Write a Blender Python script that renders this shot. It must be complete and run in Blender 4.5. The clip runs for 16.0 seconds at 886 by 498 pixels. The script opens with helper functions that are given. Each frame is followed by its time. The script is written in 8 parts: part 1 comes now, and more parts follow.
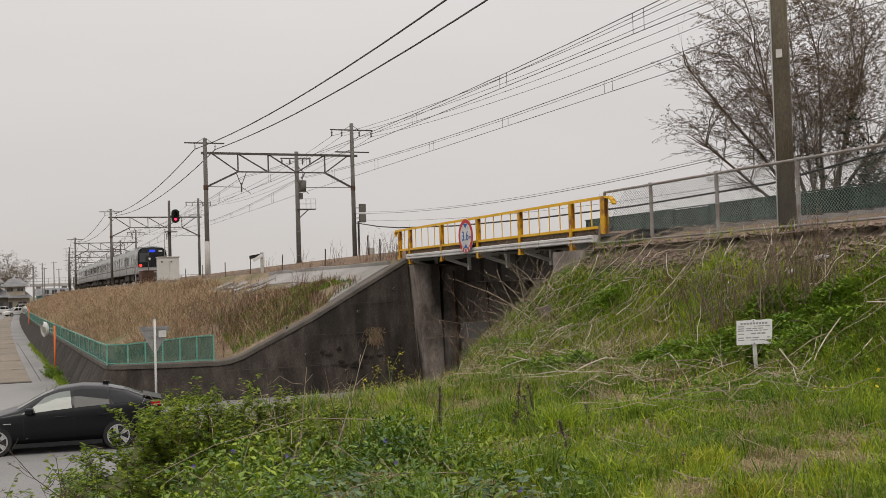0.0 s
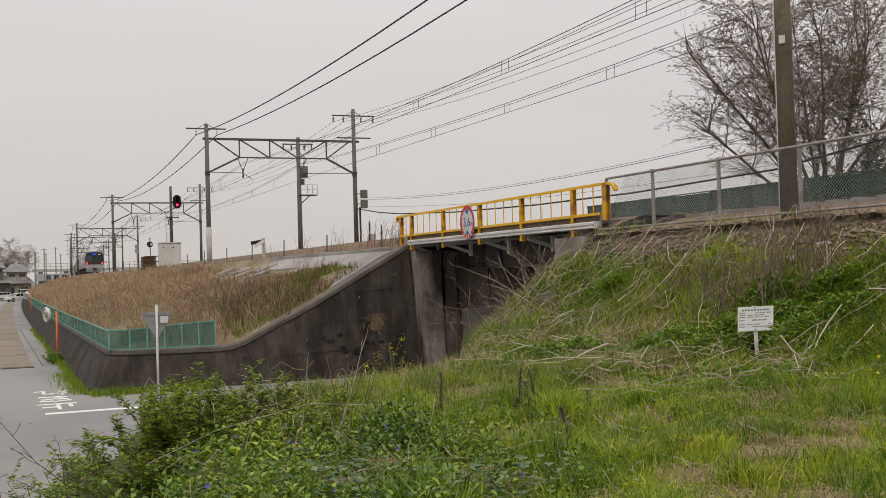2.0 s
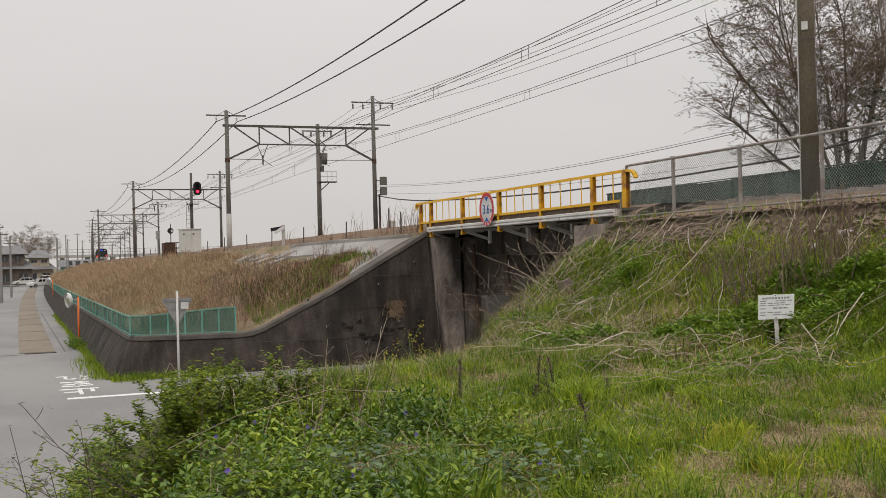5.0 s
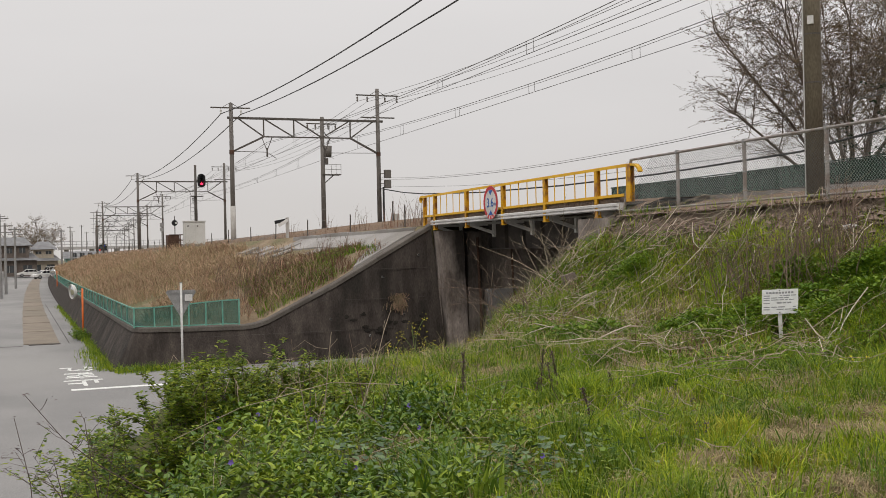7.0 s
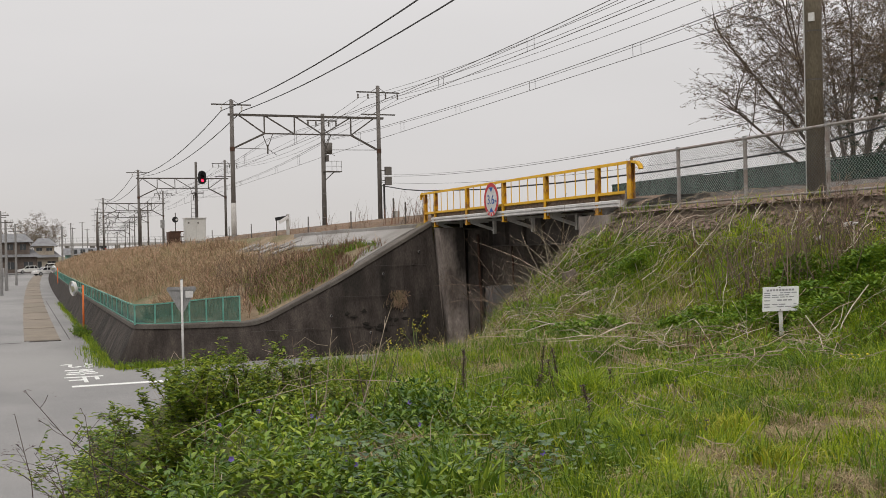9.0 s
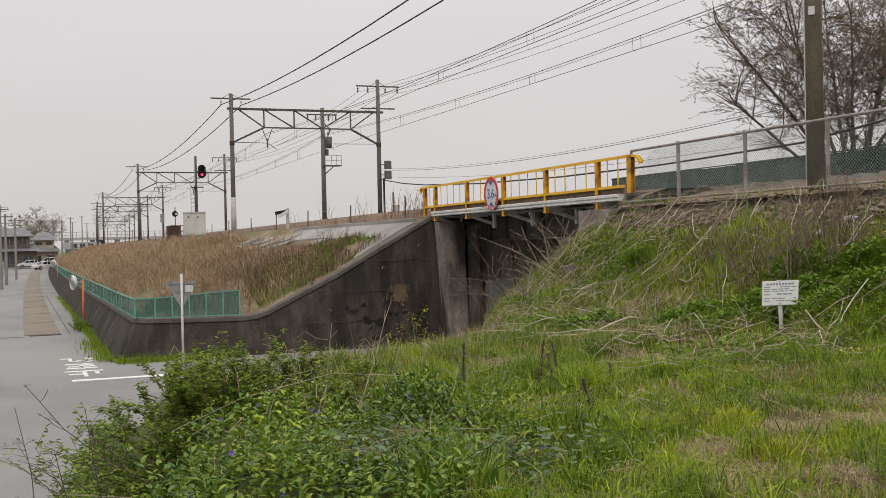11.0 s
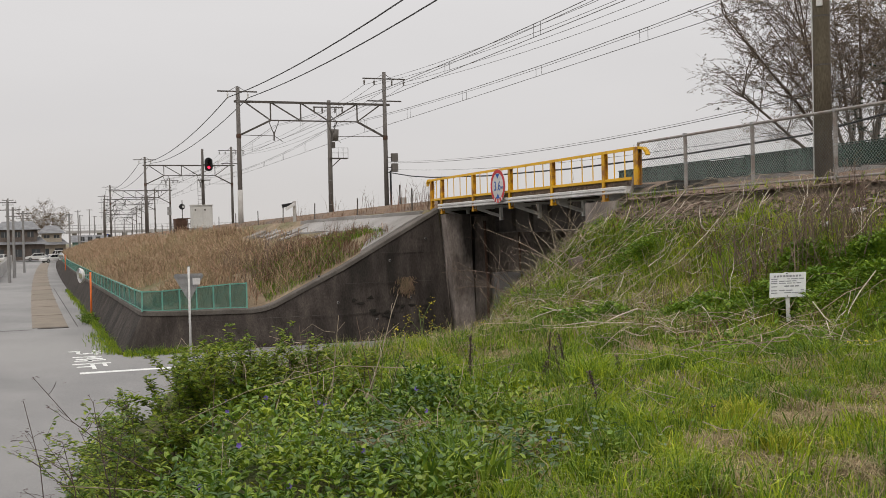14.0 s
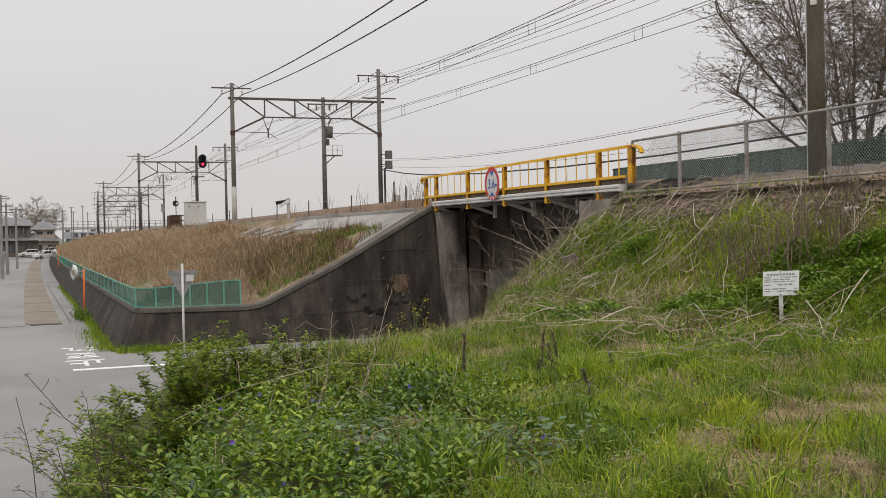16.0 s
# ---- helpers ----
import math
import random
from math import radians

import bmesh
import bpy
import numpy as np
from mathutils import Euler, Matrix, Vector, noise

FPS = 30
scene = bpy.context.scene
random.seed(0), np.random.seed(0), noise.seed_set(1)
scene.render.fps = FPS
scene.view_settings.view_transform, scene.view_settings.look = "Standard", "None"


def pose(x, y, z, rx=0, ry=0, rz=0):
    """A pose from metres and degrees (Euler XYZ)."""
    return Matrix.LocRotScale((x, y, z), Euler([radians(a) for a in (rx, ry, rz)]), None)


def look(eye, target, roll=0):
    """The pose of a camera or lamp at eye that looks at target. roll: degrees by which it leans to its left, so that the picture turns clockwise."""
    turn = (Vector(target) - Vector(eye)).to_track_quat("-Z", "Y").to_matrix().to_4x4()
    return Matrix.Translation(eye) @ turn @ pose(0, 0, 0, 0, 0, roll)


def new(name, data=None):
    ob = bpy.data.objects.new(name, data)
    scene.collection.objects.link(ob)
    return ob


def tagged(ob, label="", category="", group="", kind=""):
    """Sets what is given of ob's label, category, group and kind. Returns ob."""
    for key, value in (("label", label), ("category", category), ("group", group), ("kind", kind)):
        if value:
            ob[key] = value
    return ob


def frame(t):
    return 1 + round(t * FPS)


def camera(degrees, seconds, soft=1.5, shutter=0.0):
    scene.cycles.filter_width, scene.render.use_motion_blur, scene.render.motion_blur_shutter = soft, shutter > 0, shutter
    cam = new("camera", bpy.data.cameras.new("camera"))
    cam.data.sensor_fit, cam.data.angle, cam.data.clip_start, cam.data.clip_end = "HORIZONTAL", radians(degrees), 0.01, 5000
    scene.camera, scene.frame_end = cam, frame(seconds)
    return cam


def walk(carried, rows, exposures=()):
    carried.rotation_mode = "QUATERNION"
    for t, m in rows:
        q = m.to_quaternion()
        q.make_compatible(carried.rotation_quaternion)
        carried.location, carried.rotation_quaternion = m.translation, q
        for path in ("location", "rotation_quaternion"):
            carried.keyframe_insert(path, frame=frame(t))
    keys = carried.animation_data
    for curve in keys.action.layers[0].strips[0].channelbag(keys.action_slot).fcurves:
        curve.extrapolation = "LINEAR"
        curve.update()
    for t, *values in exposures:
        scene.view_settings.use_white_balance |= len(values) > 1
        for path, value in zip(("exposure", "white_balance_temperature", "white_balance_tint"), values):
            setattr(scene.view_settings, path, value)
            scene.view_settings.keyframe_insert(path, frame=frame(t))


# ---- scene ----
cam = camera(44.9, 16.0, soft=0.85)
ROWS = [
    (0, pose(0, 0, 0, 91.86, 1.78, -22.93)),
    (0.5, pose(0, 0, 0, 91.73, 1.79, -23.09)),
    (1, pose(0, 0, 0, 91.61, 1.75, -23.06)),
    (1.5, pose(0, 0, 0, 91.38, 1.65, -23.09)),
    (2, pose(0, 0, 0, 91.12, 1.69, -22.85)),
    (2.5, pose(0, 0, 0, 91.09, 1.79, -22.71)),
    (3, pose(0, 0, 0, 91.01, 1.70, -22.28)),
    (3.5, pose(0, 0, 0, 90.91, 1.72, -21.48)),
    (4, pose(0, 0, 0, 90.79, 1.65, -21.71)),
    (6.5, pose(0, 0, 0, 90.09, 1.45, -21.84)),
    (7, pose(0, 0, 0, 90.10, 1.29, -21.62)),
    (7.5, pose(0, 0, 0, 90.05, 1.18, -21.56)),
    (8, pose(0, 0, 0, 90.03, 1.14, -21.48)),
    (8.5, pose(0, 0, 0, 90.02, 1.22, -21.47)),
    (9, pose(0, 0, 0, 89.94, 1.24, -21.59)),
    (11.5, pose(0, 0, 0, 89.57, 1.29, -21.61)),
    (12, pose(0, 0, 0, 89.52, 1.35, -21.62)),
    (12.5, pose(0, 0, 0, 89.46, 1.40, -21.55)),
    (13, pose(0, 0, 0, 89.39, 1.30, -21.39)),
    (13.5, pose(0, 0, 0, 89.39, 1.29, -21.19)),
    (14, pose(0, 0, 0, 89.23, 1.34, -21.24)),
    (14.5, pose(0, 0, 0, 89.22, 1.29, -21.34)),
    (15, pose(0, 0, 0, 89.30, 1.29, -21.43)),
    (15.5, pose(0, 0, 0, 89.22, 1.20, -21.57)),
    (16, pose(0, 0, 0, 89.09, 1.17, -21.56)),
]
walk(cam, ROWS, [(0, -0.09, 6800, 8.5), (3, -0.1, 6800, 8.5), (7, -0.03, 6700, 8), (12.5, -0.02, 6650, 8), (16, 0.0, 6620, 8)])

# ---------------------------------------------------------------- sky and light
world = bpy.data.worlds.new("overcast_sky")
scene.world = world
world.use_nodes = True
wn, wl = world.node_tree.nodes, world.node_tree.links
wn.clear()
w_out = wn.new("ShaderNodeOutputWorld")
w_bg = wn.new("ShaderNodeBackground")
w_sky = wn.new("ShaderNodeTexSky")
w_sky.sky_type, w_sky.sun_disc = "NISHITA", False
w_sky.sun_elevation, w_sky.sun_rotation = radians(50), radians(200)
w_sky.air_density, w_sky.dust_density = 1.0, 4.0
w_co = wn.new("ShaderNodeTexCoord")
w_sep = wn.new("ShaderNodeSeparateXYZ")
w_ramp = wn.new("ShaderNodeValToRGB")
w_ramp.color_ramp.elements[0].position, w_ramp.color_ramp.elements[0].color = 0.0, (0.63, 0.605, 0.605, 1)
w_ramp.color_ramp.elements[1].position, w_ramp.color_ramp.elements[1].color = 1.0, (1.68, 1.65, 1.68, 1)
e = w_ramp.color_ramp.elements.new(0.10)
e.color = (0.655, 0.635, 0.65, 1)
e = w_ramp.color_ramp.elements.new(0.28)
e.color = (0.76, 0.74, 0.755, 1)
w_map = wn.new("ShaderNodeMapping")
w_map.inputs["Scale"].default_value = (1.2, 1.2, 5.0)
w_noise = wn.new("ShaderNodeTexNoise")
w_noise.inputs["Scale"].default_value, w_noise.inputs["Detail"].default_value = 1.6, 4.0
w_cl = wn.new("ShaderNodeMapRange")
w_cl.inputs["From Min"].default_value, w_cl.inputs["From Max"].default_value = 0.3, 0.7
w_cl.inputs["To Min"].default_value, w_cl.inputs["To Max"].default_value = 0.965, 1.035
w_mul = wn.new("ShaderNodeVectorMath")
w_mul.operation = "SCALE"
w_ss = wn.new("ShaderNodeVectorMath")
w_ss.operation = "SCALE"
w_ss.inputs["Scale"].default_value = 0.006
w_add = wn.new("ShaderNodeVectorMath")
w_add.operation = "ADD"
wl.new(w_co.outputs["Generated"], w_sep.inputs[0])
wl.new(w_sep.outputs["Z"], w_ramp.inputs[0])
wl.new(w_co.outputs["Generated"], w_map.inputs[0])
wl.new(w_map.outputs[0], w_noise.inputs["Vector"])
wl.new(w_noise.outputs[0], w_cl.inputs[0])
wl.new(w_ramp.outputs[0], w_mul.inputs[0])
wl.new(w_cl.outputs[0], w_mul.inputs["Scale"])
wl.new(w_sky.outputs[0], w_ss.inputs[0])
wl.new(w_mul.outputs[0], w_add.inputs[0])
wl.new(w_ss.outputs[0], w_add.inputs[1])
wl.new(w_add.outputs[0], w_bg.inputs[0])
w_bg.inputs[1].default_value = 1.0
wl.new(w_bg.outputs[0], w_out.inputs[0])

sun_data = bpy.data.lights.new("sun", "SUN")
sun_data.energy, sun_data.angle, sun_data.color = 0.8, radians(25), (1.0, 0.96, 0.9)
sun = new("sun", sun_data)
sun.matrix_world = look((0, 0, 60), (20, 45, 0))


# ---------------------------------------------------------------- materials
def mat(name, c1, c2=None, scale=1.0, rough=0.85, metal=0.0, bump=0.3, fine=40.0, c3=None, patch=0.25,
        stretch=(1, 1, 1), rand="", rand_amt=0.25, spec=0.3, transl=0.0, grain=0.25, emit=0.0, alpha=1.0, dist=0.01):
    m = bpy.data.materials.new(name)
    m.use_nodes = True
    n, l = m.node_tree.nodes, m.node_tree.links
    bs = n["Principled BSDF"]
    bs.inputs["Roughness"].default_value, bs.inputs["Metallic"].default_value = rough, metal
    bs.inputs["Specular IOR Level"].default_value = spec
    co = n.new("ShaderNodeTexCoord")
    mp = n.new("ShaderNodeMapping")
    mp.inputs["Scale"].default_value = stretch
    l.new(co.outputs["Object"], mp.inputs[0])
    big = n.new("ShaderNodeTexNoise")
    big.inputs["Scale"].default_value, big.inputs["Detail"].default_value = scale, 6.0
    big.inputs["Roughness"].default_value = 0.6
    l.new(mp.outputs[0], big.inputs["Vector"])
    ramp = n.new("ShaderNodeValToRGB")
    ramp.color_ramp.elements[0].position, ramp.color_ramp.elements[0].color = 0.36, (*c1, 1)
    ramp.color_ramp.elements[1].position, ramp.color_ramp.elements[1].color = 0.64, (*(c2 or c1), 1)
    l.new(big.outputs[0], ramp.inputs[0])
    col = ramp.outputs[0]
    if c3:
        far = n.new("ShaderNodeTexNoise")
        far.inputs["Scale"].default_value, far.inputs["Detail"].default_value = scale * patch, 4.0
        l.new(mp.outputs[0], far.inputs["Vector"])
        rr = n.new("ShaderNodeMapRange")
        rr.inputs["From Min"].default_value, rr.inputs["From Max"].default_value = 0.46, 0.62
        l.new(far.outputs[0], rr.inputs[0])
        mx = n.new("ShaderNodeMix")
        mx.data_type = "RGBA"
        l.new(rr.outputs[0], mx.inputs["Factor"])
        l.new(col, mx.inputs["A"])
        mx.inputs["B"].default_value = (*c3, 1)
        col = mx.outputs["Result"]
    small = n.new("ShaderNodeTexNoise")
    small.inputs["Scale"].default_value, small.inputs["Detail"].default_value = fine, 3.0
    l.new(mp.outputs[0], small.inputs["Vector"])
    hsv = n.new("ShaderNodeHueSaturation")
    l.new(col, hsv.inputs["Color"])
    vr = n.new("ShaderNodeMapRange")
    vr.inputs["From Min"].default_value, vr.inputs["From Max"].default_value = 0.25, 0.75
    vr.inputs["To Min"].default_value, vr.inputs["To Max"].default_value = 1 - grain, 1 + grain
    l.new(small.outputs[0], vr.inputs[0])
    val = vr.outputs[0]
    if rand:
        if rand == "island":
            gi = n.new("ShaderNodeNewGeometry")
            src = gi.outputs["Random Per Island"]
        else:
            gi = n.new("ShaderNodeObjectInfo")
            src = gi.outputs["Random"]
        r2 = n.new("ShaderNodeMapRange")
        r2.inputs["To Min"].default_value, r2.inputs["To Max"].default_value = 1 - rand_amt, 1 + rand_amt
        l.new(src, r2.inputs[0])
        mu = n.new("ShaderNodeMath")
        mu.operation = "MULTIPLY"
        l.new(val, mu.inputs[0])
        l.new(r2.outputs[0], mu.inputs[1])
        val = mu.outputs[0]
        r3 = n.new("ShaderNodeMapRange")
        r3.inputs["To Min"].default_value, r3.inputs["To Max"].default_value = 0.5 + 0.05 * rand_amt, 0.5 - 0.07 * rand_amt
        l.new(src, r3.inputs[0])
        l.new(r3.outputs[0], hsv.inputs["Hue"])
    l.new(val, hsv.inputs["Value"])
    l.new(hsv.outputs[0], bs.inputs["Base Color"])
    if bump:
        bp = n.new("ShaderNodeBump")
        bp.inputs["Strength"].default_value, bp.inputs["Distance"].default_value = bump, dist
        l.new(small.outputs[0], bp.inputs["Height"])
        l.new(bp.outputs[0], bs.inputs["Normal"])
    if emit:
        l.new(hsv.outputs[0], bs.inputs["Emission Color"])
        bs.inputs["Emission Strength"].default_value = emit
    out = n["Material Output"]
    last = bs.outputs[0]
    if transl:
        tr = n.new("ShaderNodeBsdfTranslucent")
        l.new(hsv.outputs[0], tr.inputs[0])
        ms = n.new("ShaderNodeMixShader")
        ms.inputs[0].default_value = transl
        l.new(last, ms.inputs[1])
        l.new(tr.outputs[0], ms.inputs[2])
        last = ms.outputs[0]
    if alpha < 1:
        tr = n.new("ShaderNodeBsdfTransparent")
        ms = n.new("ShaderNodeMixShader")
        ms.inputs[0].default_value = 1 - alpha
        l.new(last, ms.inputs[1])
        l.new(tr.outputs[0], ms.inputs[2])
        last = ms.outputs[0]
    l.new(last, out.inputs[0])
    return m


# meadow soil is coloured extra dark to deepen the shade between blades and leaves
M_SOIL = mat("meadow_soil", (0.04, 0.05, 0.01), (0.075, 0.085, 0.018), 1.3, 0.95, c3=(0.12, 0.1, 0.05), fine=30, bump=0.8, dist=0.05)
M_DRY = mat("dry_bank_soil", (0.17, 0.125, 0.08), (0.28, 0.215, 0.145), 0.8, 0.95, c3=(0.12, 0.11, 0.05), fine=12, bump=0.8, dist=0.05)
M_EARTH = mat("bare_earth", (0.1, 0.074, 0.054), (0.18, 0.138, 0.104), 2.0, 0.95, fine=14, bump=1.0, dist=0.05)
M_FIELD = mat("far_field", (0.13, 0.12, 0.07), (0.2, 0.18, 0.11), 0.05, 0.95, fine=1.5)
M_ASPHALT = mat("worn_asphalt", (0.185, 0.18, 0.178), (0.23, 0.223, 0.218), 0.35, 0.9, c3=(0.25, 0.242, 0.235), fine=90, grain=0.22, bump=0.35, stretch=(1, 0.6, 1))
M_SLAB = mat("beige_concrete_slab", (0.175, 0.145, 0.115), (0.215, 0.18, 0.142), 0.9, 0.9, fine=60, rand="object", rand_amt=0.08)
M_PAINT = mat("road_paint", (0.72, 0.72, 0.7), (0.6, 0.6, 0.58), 3.0, 0.7, fine=50, grain=0.15)
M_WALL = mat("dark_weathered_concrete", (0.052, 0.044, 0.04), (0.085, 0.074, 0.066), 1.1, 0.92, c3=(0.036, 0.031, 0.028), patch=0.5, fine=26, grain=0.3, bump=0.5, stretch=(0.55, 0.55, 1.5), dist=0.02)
M_ABUT = mat("stained_abutment_concrete", (0.23, 0.195, 0.172), (0.34, 0.3, 0.27), 1.6, 0.92, c3=(0.14, 0.118, 0.104), patch=0.45, fine=26, grain=0.3, bump=0.5, stretch=(1.1, 1.1, 0.4), dist=0.02)
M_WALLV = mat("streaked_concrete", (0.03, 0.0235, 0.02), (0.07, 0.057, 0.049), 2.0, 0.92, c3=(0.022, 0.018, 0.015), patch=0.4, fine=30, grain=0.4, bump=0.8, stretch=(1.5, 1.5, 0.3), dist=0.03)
M_MOSS = mat("dark_dry_moss", (0.014, 0.012, 0.01), (0.03, 0.026, 0.022), 6.0, 0.98, fine=40, bump=1.0, dist=0.03)
M_COPE = mat("coping_concrete", (0.08, 0.069, 0.06), (0.125, 0.11, 0.097), 1.6, 0.9, fine=30, bump=0.5)
M_APRON = mat("grey_concrete", (0.27, 0.255, 0.245), (0.36, 0.345, 0.33), 0.9, 0.9, c3=(0.2, 0.185, 0.17), fine=35, bump=0.4)
M_PILAST = mat("pale_stained_concrete", (0.13, 0.105, 0.09), (0.31, 0.265, 0.235), 2.0, 0.9, c3=(0.045, 0.038, 0.033), patch=0.4, fine=20, bump=0.6, stretch=(1.2, 1.2, 0.5))
M_BALLAST = mat("brown_ballast", (0.13, 0.083, 0.052), (0.23, 0.158, 0.11), 9.0, 0.95, c3=(0.14, 0.11, 0.09), patch=0.06, fine=22, grain=0.5, bump=1.0, dist=0.05)
M_STONE = mat("ballast_stone", (0.13, 0.098, 0.078), (0.25, 0.195, 0.155), 3.0, 0.95, fine=30, rand="island", rand_amt=0.45)
M_STEEL = mat("dark_steel", (0.075, 0.068, 0.062), (0.115, 0.1, 0.09), 2.5, 0.75, metal=0.2, fine=40)
M_POLE = mat("weathered_mast", (0.105, 0.095, 0.087), (0.15, 0.135, 0.125), 0.8, 0.85, fine=30)
M_POLEW = mat("pale_mast_foot", (0.36, 0.34, 0.32), (0.45, 0.43, 0.41), 0.9, 0.85, fine=30)
M_CONC = mat("pole_concrete", (0.105, 0.087, 0.062), (0.16, 0.136, 0.1), 1.4, 0.9, fine=40, stretch=(1, 1, 0.35))
M_WIRE = mat("overhead_wire", (0.13, 0.125, 0.125), None, 1.0, 0.6, bump=0)
M_CABLE = mat("black_cable", (0.03, 0.03, 0.032), None, 1.0, 0.6, bump=0)
M_YELLOW = mat("yellow_enamel", (0.66, 0.36, 0.012), (0.74, 0.42, 0.02), 2.0, 0.5, fine=50, grain=0.12, spec=0.4, bump=0.1)
M_YELLOWR = mat("rusty_yellow_enamel", (0.66, 0.36, 0.012), (0.6, 0.31, 0.02), 2.0, 0.55, c3=(0.28, 0.12, 0.03), patch=2.4, fine=50, grain=0.15, bump=0.15)
M_WHITE = mat("white_paint", (0.62, 0.61, 0.6), (0.5, 0.485, 0.47), 1.5, 0.6, fine=25, grain=0.14, bump=0.1)
M_GALV = mat("galvanised_steel", (0.23, 0.225, 0.225), (0.31, 0.305, 0.3), 3.0, 0.55, metal=0.35, fine=40)
M_GALVR = mat("rust_spotted_galvanised", (0.26, 0.235, 0.22), (0.33, 0.31, 0.295), 3.0, 0.65, metal=0.3, c3=(0.24, 0.2, 0.18), patch=1.5, fine=40)
M_MESH = mat("weathered_wire", (0.13, 0.13, 0.128), (0.17, 0.168, 0.165), 3.0, 0.75, fine=40)
M_GNET = mat("green_net", (0.035, 0.125, 0.1), (0.05, 0.16, 0.125), 3.0, 0.7, fine=30, alpha=0.5)
M_GPOST = mat("green_enamel", (0.1, 0.27, 0.22), (0.15, 0.33, 0.27), 3.0, 0.6, fine=30)
M_DNET = mat("dark_green_net", (0.03, 0.06, 0.045), (0.05, 0.09, 0.07), 0.7, 0.8, fine=12, grain=0.4, alpha=0.8)
M_GREY = mat("pale_grey_enamel", (0.5, 0.49, 0.47), (0.56, 0.55, 0.53), 1.0, 0.6, fine=20, grain=0.08, bump=0.05)
M_RUST = mat("dark_rust", (0.05, 0.028, 0.02), (0.1, 0.055, 0.038), 2.0, 0.9, fine=25)
M_BLACK = mat("black_enamel", (0.014, 0.014, 0.015), None, 1.0, 0.5, bump=0)
M_ORANGE = mat("orange_enamel", (0.62, 0.13, 0.025), (0.7, 0.17, 0.04), 2.0, 0.5, fine=30, grain=0.1)
M_RED = mat("red_sheeting", (0.52, 0.03, 0.035), (0.45, 0.035, 0.04), 2.0, 0.5, fine=30, grain=0.1, bump=0)
M_BLUE = mat("blue_sheeting", (0.02, 0.09, 0.33), None, 2.0, 0.5, bump=0)
M_REDLIT = mat("red_signal_light", (1.0, 0.02, 0.06), None, 1.0, 0.4, bump=0, emit=5.0)
M_TAIL = mat("red_tail_light", (1.0, 0.03, 0.02), None, 1.0, 0.4, bump=0, emit=3.0)
M_BLUELIT = mat("blue_destination_display", (0.02, 0.06, 0.75), None, 1.0, 0.4, bump=0, emit=0.7)
M_INK = mat("grey_print", (0.27, 0.27, 0.29), None, 1.0, 0.7, bump=0)


def glass(name, colour, rough=0.05):
    m = bpy.data.materials.new(name)
    m.use_nodes = True
    bs = m.node_tree.nodes["Principled BSDF"]
    bs.inputs["Base Color"].default_value = (*colour, 1)
    bs.inputs["Roughness"].default_value = rough
    bs.inputs["Specular IOR Level"].default_value = 0.6
    return m


M_DGLASS = glass("dark_glass", (0.012, 0.014, 0.016))
M_HGLASS = glass("house_glass", (0.05, 0.055, 0.06), 0.15)


# ---------------------------------------------------------------- mesh tools
def box(bm, x0, x1, y0, y1, z0, z1):
    v = [bm.verts.new((x, y, z)) for z in (z0, z1) for x, y in ((x0, y0), (x1, y0), (x1, y1), (x0, y1))]
    for f in ((3, 2, 1, 0), (4, 5, 6, 7), (0, 1, 5, 4), (1, 2, 6, 5), (2, 3, 7, 6), (3, 0, 4, 7)):
        bm.faces.new([v[i] for i in f])
    return bm


def tube(bm, pts, r, n=6, caps=True):
    """A round bar through the points; r is one radius or one for each point."""
    pts = [Vector(p) for p in pts]
    rs = r if isinstance(r, (list, tuple)) else [r] * len(pts)
    rings = []
    side = None
    for i, p in enumerate(pts):
        way = (pts[min(i + 1, len(pts) - 1)] - pts[max(i - 1, 0)]).normalized()
        if side is None:
            side = way.orthogonal().normalized()
        side = (side - way * side.dot(way)).normalized()
        up = way.cross(side)
        rings.append([bm.verts.new(p + (side * math.cos(2 * math.pi * k / n) + up * math.sin(2 * math.pi * k / n)) * rs[i]) for k in range(n)])
    for a, b in zip(rings, rings[1:]):
        for k in range(n):
            bm.faces.new((a[k], a[(k + 1) % n], b[(k + 1) % n], b[k]))
    if caps:
        bm.faces.new(rings[0][::-1])
        bm.faces.new(rings[-1])
    return bm


def beam(bm, p, q, w, h, up=(0, 0, 1)):
    """A square bar from p to q, w wide and h high."""
    p, q = Vector(p), Vector(q)
    way = (q - p).normalized()
    u = Vector(up)
    s = way.cross(u)
    if s.length < 1e-4:
        s = way.cross(Vector((1, 0, 0)))
    s.normalize()
    u = s.cross(way)
    v = [bm.verts.new(c + s * a * w / 2 + u * b * h / 2) for c in (p, q) for a, b in ((-1, -1), (1, -1), (1, 1), (-1, 1))]
    for f in ((0, 1, 2, 3), (7, 6, 5, 4), (0, 4, 5, 1), (1, 5, 6, 2), (2, 6, 7, 3), (3, 7, 4, 0)):
        bm.faces.new([v[i] for i in f])
    return bm


def prism(bm, outline, axis, a, b):
    """An outline of 2D points pushed along an axis (0, 1 or 2) from a to b."""
    def put(p, d):
        c = list(p)
        c.insert(axis, d)
        return bm.verts.new(c)
    lo, hi = [put(p, a) for p in outline], [put(p, b) for p in outline]
    k = len(outline)
    for i in range(k):
        bm.faces.new((lo[i], lo[(i + 1) % k], hi[(i + 1) % k], hi[i]))
    bm.faces.new(lo[::-1])
    bm.faces.new(hi)
    bmesh.ops.recalc_face_normals(bm, faces=bm.faces)
    return bm


def disc(bm, c, n, r, t, k=24):
    """A round plate of thickness t at c, facing n."""
    n = Vector(n).normalized()
    return tube(bm, [Vector(c) - n * t / 2, Vector(c) + n * t / 2], r, k)


def B():
    return bmesh.new()


